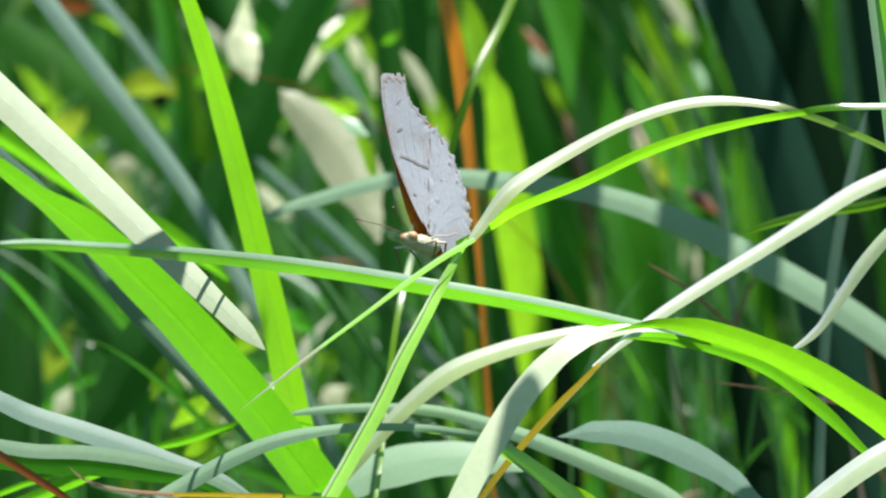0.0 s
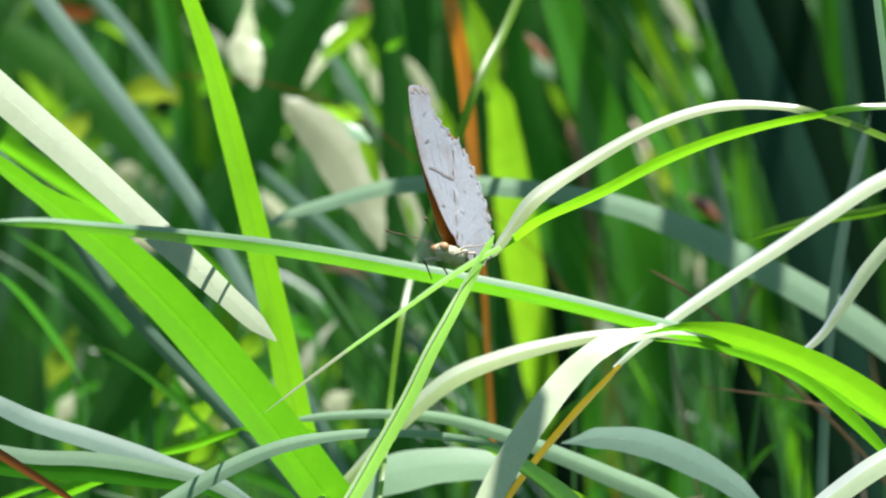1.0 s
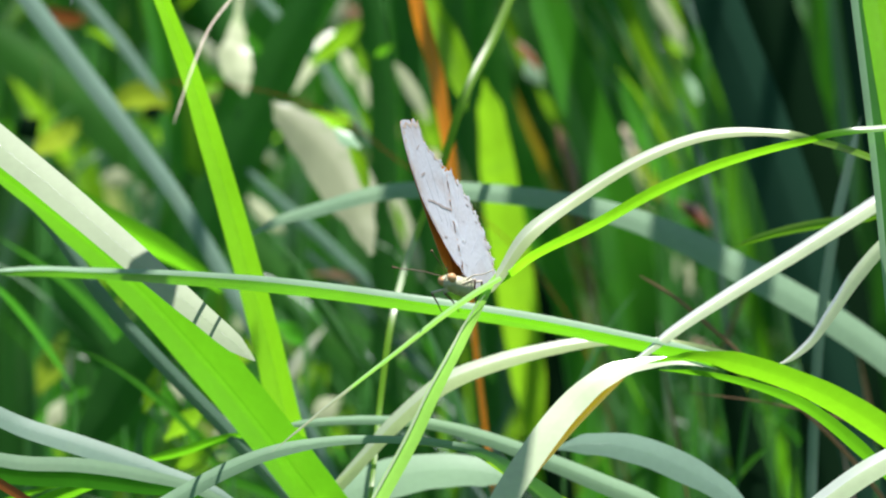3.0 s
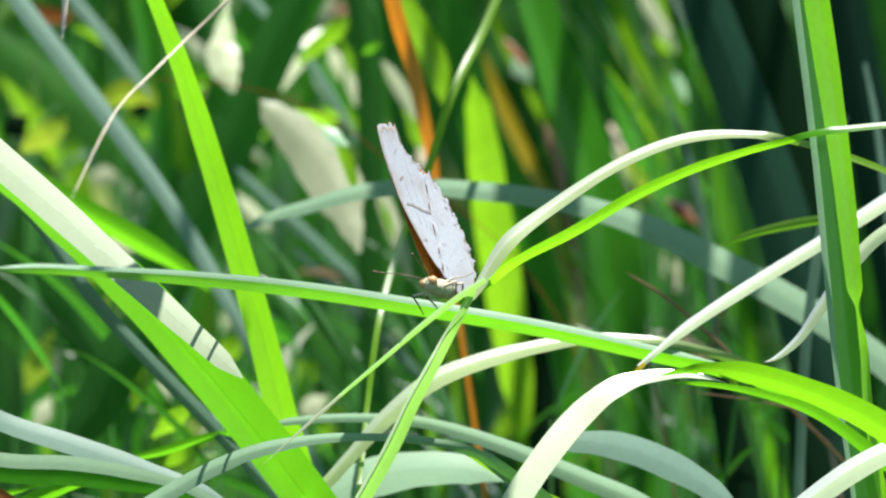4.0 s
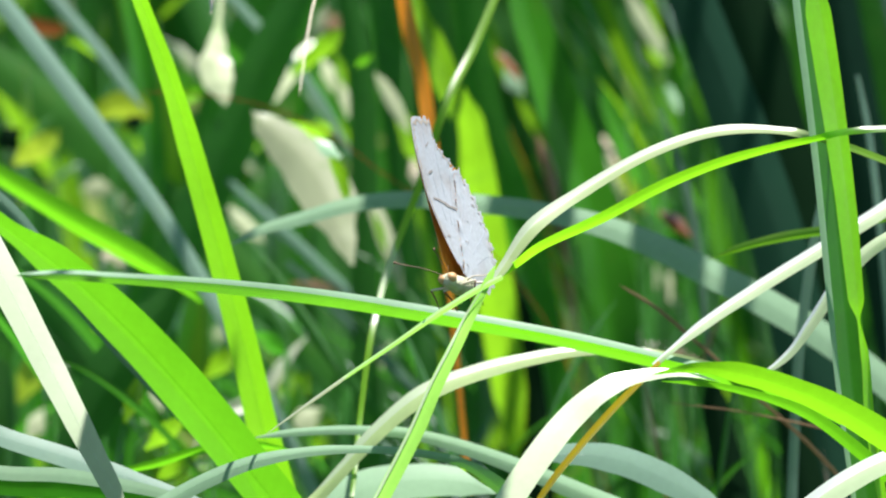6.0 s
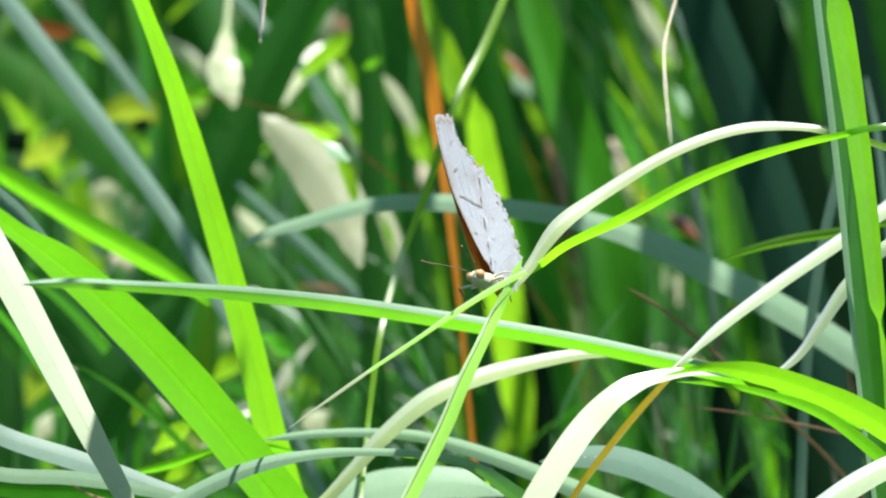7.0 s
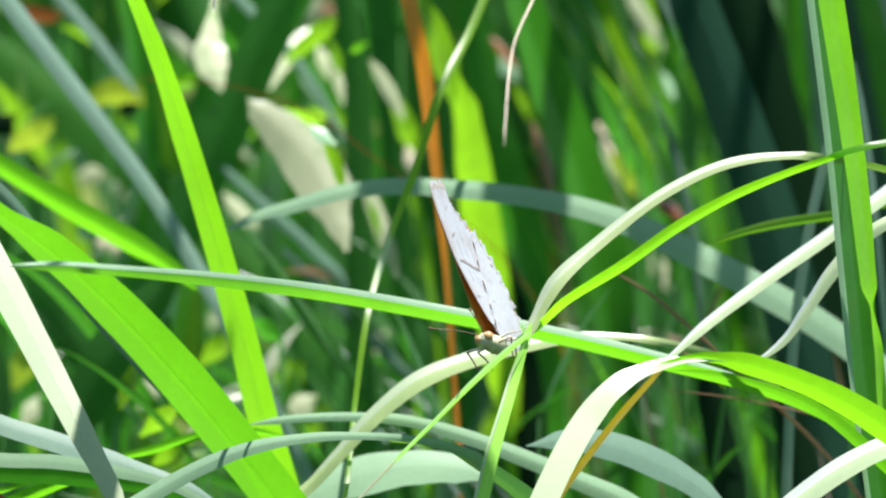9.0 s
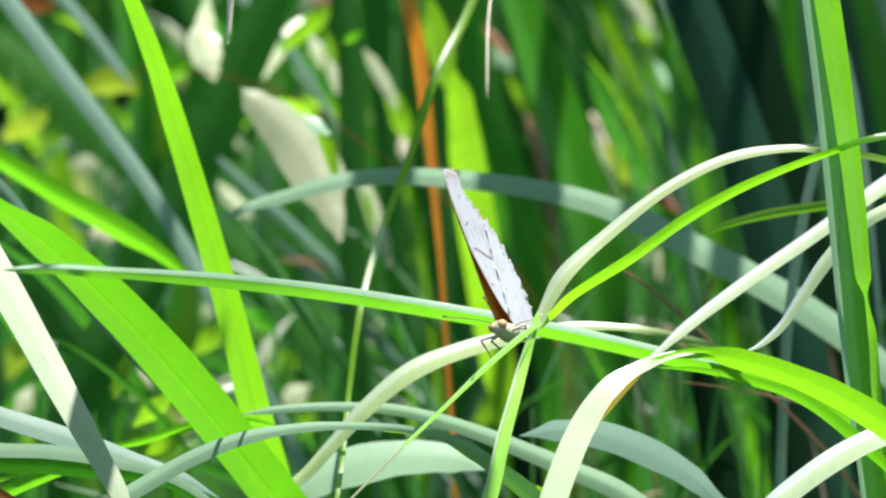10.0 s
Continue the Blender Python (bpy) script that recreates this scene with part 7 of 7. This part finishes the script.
    walk(arch_rise, [
        (0, pose(0.0285, -0.02, 0.8833, 0, -1.36, 0)), (0.5, pose(0.0303, -0.02, 0.8839, 0, -0.39, 0)), (1, pose(0.0338, -0.02, 0.884, 0, 0.17, 0)),
        (1.5, pose(0.0331, -0.02, 0.8824, 0, -1.32, 0)), (2, pose(0.0334, -0.02, 0.8838, 0, -0.44, 0)), (2.5, pose(0.0343, -0.02, 0.8821, 0, 0.28, 0)),
        (4, pose(0.0406, -0.02, 0.8768, 0, -2.72, 0)), (4.5, pose(0.0392, -0.02, 0.8779, 0, -1.20, 0)), (5, pose(0.0391, -0.02, 0.8784, 0, -0.69, 0)),
        (5.5, pose(0.0398, -0.02, 0.8788, 0, -1.62, 0)), (7, pose(0.042, -0.02, 0.8798, 0, -1.47, 0)), (7.5, pose(0.0433, -0.02, 0.8765, 0, -2.37, 0)),
        (8, pose(0.0467, -0.02, 0.8769, 0, -3.05, 0)), (8.5, pose(0.0423, -0.02, 0.879, 0, -3.13, 0)), (9, pose(0.043, -0.02, 0.8789, 0, 0.00, 0)),
        (9.5, pose(0.0429, -0.02, 0.8785, 0, -1.03, 0)), (10, pose(0.042, -0.02, 0.8776, 0, -1.68, 0)),
    ])
    walk(arch_side, [
        (0, pose(0.0288, 0.005, 0.8831, 0, -1.36, 0)), (0.5, pose(0.0307, 0.005, 0.8837, 0, -0.39, 0)), (1, pose(0.0342, 0.005, 0.8838, 0, 0.17, 0)),
        (1.5, pose(0.0335, 0.005, 0.8822, 0, -1.32, 0)), (2, pose(0.0339, 0.005, 0.8836, 0, -0.44, 0)), (2.5, pose(0.0347, 0.005, 0.8819, 0, 0.28, 0)),
        (4, pose(0.0412, 0.005, 0.8765, 0, -2.72, 0)), (4.5, pose(0.0397, 0.005, 0.8776, 0, -1.20, 0)), (5, pose(0.0396, 0.005, 0.8781, 0, -0.69, 0)),
        (5.5, pose(0.0403, 0.005, 0.8786, 0, -1.62, 0)), (7, pose(0.0426, 0.005, 0.8795, 0, -1.47, 0)), (7.5, pose(0.0438, 0.005, 0.8762, 0, -2.37, 0)),
        (8, pose(0.0473, 0.005, 0.8766, 0, -3.05, 0)), (8.5, pose(0.0429, 0.005, 0.8788, 0, -3.13, 0)), (9, pose(0.0435, 0.005, 0.8787, 0, 0.00, 0)),
        (9.5, pose(0.0434, 0.005, 0.8782, 0, -1.03, 0)), (10, pose(0.0426, 0.005, 0.8773, 0, -1.68, 0)),
    ])
    walk(pale_upper, [
        (0, pose(0.0297, 0.03, 0.881, 0, 3.29, 0)), (0.5, pose(0.0308, 0.03, 0.8808, 0, 1.66, 0)), (1, pose(0.033, 0.03, 0.8822, 0, 1.88, 0)),
        (1.5, pose(0.0313, 0.03, 0.8831, 0, 4.84, 0)), (2, pose(0.0334, 0.03, 0.8832, 0, 3.65, 0)), (2.5, pose(0.0352, 0.03, 0.8827, 0, 3.75, 0)),
        (4, pose(0.0422, 0.03, 0.883, 0, 3.72, 0)), (4.5, pose(0.044, 0.03, 0.8834, 0, 4.22, 0)), (5, pose(0.0455, 0.03, 0.8838, 0, 2.89, 0)),
        (5.5, pose(0.0457, 0.03, 0.8853, 0, 3.99, 0)), (7, pose(0.0485, 0.03, 0.8858, 0, 0.57, 0)), (7.5, pose(0.0487, 0.03, 0.8849, 0, -0.48, 0)),
        (8, pose(0.0479, 0.03, 0.8834, 0, 0.06, 0)), (8.5, pose(0.0467, 0.03, 0.8842, 0, 0.69, 0)), (9, pose(0.0479, 0.03, 0.8827, 0, 0.00, 0)),
        (9.5, pose(0.0461, 0.03, 0.8814, 0, 0.05, 0)), (10, pose(0.0458, 0.03, 0.8808, 0, 0.37, 0)),
    ])
    walk(pale_tip, [
        (0, pose(0.0297, 0.03, 0.881, 0, 3.29, 0)), (0.5, pose(0.0308, 0.03, 0.8808, 0, 1.66, 0)), (1, pose(0.033, 0.03, 0.8822, 0, 1.88, 0)),
        (1.5, pose(0.0313, 0.03, 0.8831, 0, 4.84, 0)), (2, pose(0.0334, 0.03, 0.8832, 0, 3.65, 0)), (2.5, pose(0.0352, 0.03, 0.8827, 0, 3.75, 0)),
        (4, pose(0.0422, 0.03, 0.883, 0, 3.72, 0)), (4.5, pose(0.044, 0.03, 0.8834, 0, 4.22, 0)), (5, pose(0.0455, 0.03, 0.8838, 0, 2.89, 0)),
        (5.5, pose(0.0457, 0.03, 0.8853, 0, 3.99, 0)), (7, pose(0.0485, 0.03, 0.8858, 0, 0.57, 0)), (7.5, pose(0.0487, 0.03, 0.8849, 0, -0.48, 0)),
        (8, pose(0.0479, 0.03, 0.8834, 0, 0.06, 0)), (8.5, pose(0.0467, 0.03, 0.8842, 0, 0.69, 0)), (9, pose(0.0479, 0.03, 0.8827, 0, 0.00, 0)),
        (9.5, pose(0.0461, 0.03, 0.8814, 0, 0.05, 0)), (10, pose(0.0458, 0.03, 0.8808, 0, 0.37, 0)),
    ])
    walk(white_blade, [
        (0, pose(-0.0394, -0.015, 0.8793, 0, -17.69, 0)), (0.5, pose(-0.0386, -0.015, 0.8818, 0, -18.91, 0)), (1, pose(-0.0378, -0.015, 0.8821, 0, -19.50, 0)),
        (1.5, pose(-0.0358, -0.015, 0.8819, 0, -20.78, 0)), (2, pose(-0.0365, -0.015, 0.882, 0, -20.52, 0)), (2.5, pose(-0.0399, -0.015, 0.8805, 0, -21.46, 0)),
        (4, pose(-0.0399, -0.015, 0.8759, 0, -19.81, 0)), (4.5, pose(-0.0571, -0.015, 0.8549, 0, -3.42, 0)), (5, pose(-0.0643, -0.015, 0.8503, 0, 3.87, 0)),
        (5.5, pose(-0.0615, -0.015, 0.8522, 0, 1.80, 0)), (7, pose(-0.0598, -0.015, 0.8516, 0, -0.16, 0)), (7.5, pose(-0.0595, -0.015, 0.8503, 0, 0.05, 0)),
        (8, pose(-0.0609, -0.015, 0.8493, 0, 0.27, 0)), (8.5, pose(-0.061, -0.015, 0.85, 0, 0.00, 0)), (9, pose(-0.0593, -0.015, 0.8492, 0, 0.00, 0)),
        (9.5, pose(-0.0589, -0.015, 0.8495, 0, 0.27, 0)), (10, pose(-0.0571, -0.015, 0.8477, 0, -1.32, 0)),
    ])
    walk(broad_blade, [
        (0, pose(-0.0532, 0.055, 0.8786, 0, 0.00, 0)), (2.5, pose(-0.0532, 0.055, 0.8808, 0, 0.00, 0)), (4, pose(-0.0532, 0.055, 0.8808, 0, 0.00, 0)),
        (4.5, pose(-0.0532, 0.055, 0.8759, 0, 0.00, 0)), (5, pose(-0.0532, 0.055, 0.8753, 0, 0.00, 0)), (5.5, pose(-0.0532, 0.055, 0.8759, 0, 0.00, 0)),
        (7, pose(-0.0532, 0.055, 0.8759, 0, 0.00, 0)), (9, pose(-0.0532, 0.055, 0.8759, 0, 0.00, 0)), (10, pose(-0.0532, 0.055, 0.8756, 0, 0.00, 0)),
    ])
    walk(slim_blade, [
        (0, pose(-0.039, 0.08, 0.8823, 0, 2.20, 0)), (0.5, pose(-0.0383, 0.08, 0.8823, 0, 1.75, 0)), (1, pose(-0.039, 0.08, 0.8823, 0, 2.46, 0)),
        (1.5, pose(-0.0397, 0.08, 0.8823, 0, 2.64, 0)), (2, pose(-0.0399, 0.08, 0.8823, 0, 2.46, 0)), (2.5, pose(-0.0401, 0.08, 0.8823, 0, 1.31, 0)),
        (4, pose(-0.0379, 0.08, 0.8823, 0, 0.00, 0)), (4.5, pose(-0.0384, 0.08, 0.8823, 0, -0.43, 0)), (5, pose(-0.0396, 0.08, 0.8823, 0, 0.87, 0)),
        (5.5, pose(-0.0399, 0.08, 0.8823, 0, 1.14, 0)), (7, pose(-0.0404, 0.08, 0.8823, 0, 0.43, 0)), (7.5, pose(-0.0407, 0.08, 0.8823, 0, 0.00, 0)),
        (8, pose(-0.0399, 0.08, 0.8823, 0, 0.43, 0)), (8.5, pose(-0.0406, 0.08, 0.8823, 0, 0.43, 0)), (9, pose(-0.0394, 0.08, 0.8823, 0, 0.00, 0)),
        (9.5, pose(-0.04, 0.08, 0.8823, 0, 0.43, 0)), (10, pose(-0.0398, 0.08, 0.8823, 0, 0.00, 0)),
    ])
    walk(tall_blade, [
        (0, pose(0.0845, 0.015, 0.8936, 0, 0.00, 0)), (0.5, pose(0.0849, 0.015, 0.8936, 0, 0.00, 0)), (1, pose(0.0852, 0.015, 0.8936, 0, 0.00, 0)),
        (1.5, pose(0.0855, 0.015, 0.8936, 0, 0.00, 0)), (2, pose(0.0857, 0.015, 0.8936, 0, 0.00, 0)), (2.5, pose(0.0861, 0.015, 0.8936, 0, 0.00, 0)),
        (4, pose(0.0742, 0.015, 0.8936, 0, 0.00, 0)), (4.5, pose(0.0745, 0.015, 0.8936, 0, 0.00, 0)), (5, pose(0.0763, 0.015, 0.8936, 0, 0.00, 0)),
        (5.5, pose(0.0752, 0.015, 0.8936, 0, 0.00, 0)), (7, pose(0.0783, 0.015, 0.8936, 0, 0.00, 0)), (7.5, pose(0.0785, 0.015, 0.8936, 0, 0.00, 0)),
        (8, pose(0.0787, 0.015, 0.8936, 0, 0.00, 0)), (8.5, pose(0.079, 0.015, 0.8936, 0, 0.00, 0)), (9, pose(0.0793, 0.015, 0.8936, 0, 0.00, 0)),
        (9.5, pose(0.0794, 0.015, 0.8936, 0, 0.00, 0)), (10, pose(0.0794, 0.015, 0.8936, 0, 0.00, 0)),
    ])
    walk(whip, [
        (0, pose(-0.1133, -0.075, 0.9602, 0, 3.97, 0)), (1.5, pose(-0.1119, -0.075, 0.9622, 0, 3.97, 0)), (2.5, pose(-0.0716, -0.075, 0.9343, 0, 10.15, 0)),
        (3.8, pose(-0.0413, -0.075, 0.9116, 0, 17.51, 0)), (4, pose(-0.0685, -0.075, 0.9091, 0, 19.51, 0)), (4.5, pose(-0.0834, -0.075, 0.9306, 0, 25.16, 0)), (5, pose(-0.0562, -0.075, 0.9075, 0, 14.98, 0)),
        (5.5, pose(-0.0537, -0.075, 0.9319, 0, 9.42, 0)), (7, pose(0.0386, -0.075, 0.9213, 0, -8.48, 0)), (7.5, pose(0.0323, -0.075, 0.9197, 0, -5.18, 0)),
        (8, pose(0.021, -0.075, 0.9194, 0, -2.94, 0)), (8.5, pose(0.0036, -0.075, 0.9174, 0, 1.75, 0)), (9, pose(0.0111, -0.075, 0.9186, 0, 0.00, 0)),
        (9.5, pose(0.0072, -0.075, 0.9213, 0, -0.14, 0)), (10, pose(0.0092, -0.075, 0.9255, 0, -3.29, 0)),
    ])
    walk(short_whip, [
        (0, pose(-0.0961, -0.09, 0.9638, 0, 0.00, 0)), (1.5, pose(-0.0947, -0.09, 0.9658, 0, 0.00, 0)), (2.5, pose(-0.0731, -0.09, 0.9512, 0, 0.00, 0)),
        (4, pose(-0.0711, -0.09, 0.9381, 0, 0.00, 0)), (5, pose(-0.0731, -0.09, 0.9348, 0, 0.00, 0)), (5.5, pose(-0.0576, -0.09, 0.9454, 0, 0.00, 0)),
        (7, pose(-0.0355, -0.09, 0.9402, 0, 0.00, 0)), (7.5, pose(-0.0379, -0.09, 0.9387, 0, 0.00, 0)), (8, pose(-0.0413, -0.09, 0.9405, 0, 0.00, 0)),
        (8.5, pose(-0.0434, -0.09, 0.9397, 0, 0.00, 0)), (9, pose(-0.0415, -0.09, 0.9428, 0, 0.00, 0)), (9.5, pose(-0.0427, -0.09, 0.9392, 0, 0.00, 0)),
        (10, pose(-0.0378, -0.09, 0.935, 0, 0.00, 0)),
    ])
    walk(low_whip, [
        (0, pose(-0.0356, -0.045, 0.8527)), (0.5, pose(-0.036, -0.045, 0.847)), (5.5, pose(-0.0318, -0.045, 0.8483)),
        (7, pose(-0.0322, -0.045, 0.855)), (7.5, pose(-0.0309, -0.045, 0.864)), (8, pose(-0.0312, -0.045, 0.8516)),
        (10, pose(-0.0285, -0.045, 0.8439)),
    ])
    walk(rusty_blade, [
        (0, pose(-0.0846, 0, 0.8558)), (0.5, pose(-0.0849, 0, 0.8592)), (1, pose(-0.0851, 0, 0.8573)),
        (1.5, pose(-0.0831, 0, 0.8557)), (2, pose(-0.0828, 0, 0.8548)), (2.5, pose(-0.083, 0, 0.8538)),
        (4, pose(-0.0808, 0, 0.8506)), (10, pose(-0.0773, 0, 0.8485)),
    ])
    walk(orange_blade, [
        (0, pose(0.0025, 0.2, 0.8766, 0, 0.44, 0)), (0.5, pose(0.0025, 0.2, 0.8766, 0, 1.06, 0)), (1, pose(0.0025, 0.2, 0.8766, 0, 0.88, 0)),
        (1.5, pose(0.0025, 0.2, 0.8766, 0, -0.09, 0)), (2, pose(0.0025, 0.2, 0.8766, 0, 0.00, 0)), (2.5, pose(0.0025, 0.2, 0.8766, 0, -1.14, 0)),
        (4, pose(0.0025, 0.2, 0.8766, 0, -4.36, 0)), (4.5, pose(0.0025, 0.2, 0.8766, 0, -4.97, 0)), (5, pose(0.0025, 0.2, 0.8766, 0, -4.36, 0)),
        (5.5, pose(0.0025, 0.2, 0.8766, 0, -1.41, 0)), (7, pose(0.0025, 0.2, 0.8766, 0, -1.06, 0)), (7.5, pose(0.0025, 0.2, 0.8766, 0, -0.35, 0)),
        (8, pose(0.0025, 0.2, 0.8766, 0, -0.18, 0)), (8.5, pose(0.0025, 0.2, 0.8766, 0, 0.00, 0)), (9, pose(0.0025, 0.2, 0.8766, 0, 0.00, 0)),
        (9.5, pose(0.0025, 0.2, 0.8766, 0, 0.18, 0)), (10, pose(0.0025, 0.2, 0.8766, 0, 0.44, 0)),
    ])
    walk(swaying_leaf, [
        (0, pose(0.0216, 0.36, 0.8799, 0, 0.55, 0)), (0.5, pose(0.0216, 0.36, 0.8799, 0, 1.33, 0)), (1, pose(0.0216, 0.36, 0.8799, 0, 1.10, 0)),
        (1.5, pose(0.0216, 0.36, 0.8799, 0, -0.11, 0)), (2, pose(0.0216, 0.36, 0.8799, 0, 0.00, 0)), (2.5, pose(0.0216, 0.36, 0.8799, 0, -1.42, 0)),
        (4, pose(0.0216, 0.36, 0.8799, 0, -5.45, 0)), (4.5, pose(0.0216, 0.36, 0.8799, 0, -6.21, 0)), (5, pose(0.0216, 0.36, 0.8799, 0, -5.45, 0)),
        (5.5, pose(0.0216, 0.36, 0.8799, 0, -1.76, 0)), (7, pose(0.0216, 0.36, 0.8799, 0, -1.33, 0)), (7.5, pose(0.0216, 0.36, 0.8799, 0, -0.44, 0)),
        (8, pose(0.0216, 0.36, 0.8799, 0, -0.22, 0)), (8.5, pose(0.0216, 0.36, 0.8799, 0, 0.00, 0)), (9, pose(0.0216, 0.36, 0.8799, 0, 0.00, 0)),
        (9.5, pose(0.0216, 0.36, 0.8799, 0, 0.22, 0)), (10, pose(0.0216, 0.36, 0.8799, 0, 0.55, 0)),
    ])
    walk(lime_leaf, [
        (0, pose(0.0023, 0.26, 0.9231, 0, 0.42, 0)), (0.5, pose(0.0028, 0.26, 0.9231, 0, 1.02, 0)), (1, pose(0.0027, 0.26, 0.9231, 0, 0.85, 0)),
        (1.5, pose(0.0019, 0.26, 0.9231, 0, -0.08, 0)), (2, pose(0.0019, 0.26, 0.9231, 0, 0.00, 0)), (2.5, pose(0.001, 0.26, 0.9231, 0, -1.09, 0)),
        (4, pose(-0.0017, 0.26, 0.9231, 0, -4.14, 0)), (4.5, pose(-0.0022, 0.26, 0.9231, 0, -4.70, 0)), (5, pose(-0.0017, 0.26, 0.9231, 0, -4.14, 0)),
        (5.5, pose(0.0008, 0.26, 0.9231, 0, -1.35, 0)), (7, pose(0.0011, 0.26, 0.9231, 0, -1.01, 0)), (7.5, pose(0.0016, 0.26, 0.9231, 0, -0.34, 0)),
        (8, pose(0.0018, 0.26, 0.9231, 0, -0.17, 0)), (8.5, pose(0.0019, 0.26, 0.9231, 0, 0.00, 0)), (9, pose(0.0019, 0.26, 0.9231, 0, 0.00, 0)),
        (9.5, pose(0.0021, 0.26, 0.9231, 0, 0.17, 0)), (10, pose(0.0023, 0.26, 0.9231, 0, 0.42, 0)),
    ])
    walk(insect, [
        (0, perched(-0.0095, -0.004, 0.9007, 29, 10.1)), (0.5, perched(-0.0086, -0.004, 0.8998, 28, 11.9)), (1, perched(-0.0047, -0.004, 0.8998, 24, 11.3)),
        (1.5, perched(-0.0029, -0.004, 0.8996, 23, 12.1)), (2, perched(-0.0012, -0.004, 0.8997, 23, 12.8)), (2.5, perched(-0.001, -0.004, 0.8979, 22, 14.9)),
        (3.8, perched(-0.0029, -0.004, 0.8929, 21, 18.4)), (4, perched(-0.0029, -0.004, 0.8943, 21, 18.4)), (4.5, perched(-0.0009, -0.004, 0.8963, 22, 14.0)), (5, perched(0.0003, -0.004, 0.8971, 22, 13.3)),
        (5.5, perched(0.0006, -0.004, 0.8968, 22, 12.8)), (7, perched(0.0058, -0.004, 0.8982, 21, 14.7)), (7.5, perched(0.006, -0.004, 0.8966, 20, 14.4)),
        (8, perched(0.0228, -0.004, 0.8828, 12, 19.8)), (8.5, perched(0.0111, -0.004, 0.8822, 17, 18.5)), (9, perched(0.0094, -0.004, 0.8835, 16, 19.6)),
        (9.5, perched(0.01, -0.004, 0.8832, 15, 18.5)), (10, perched(0.0131, -0.004, 0.8838, 15, 19.6)),
    ])


motions()
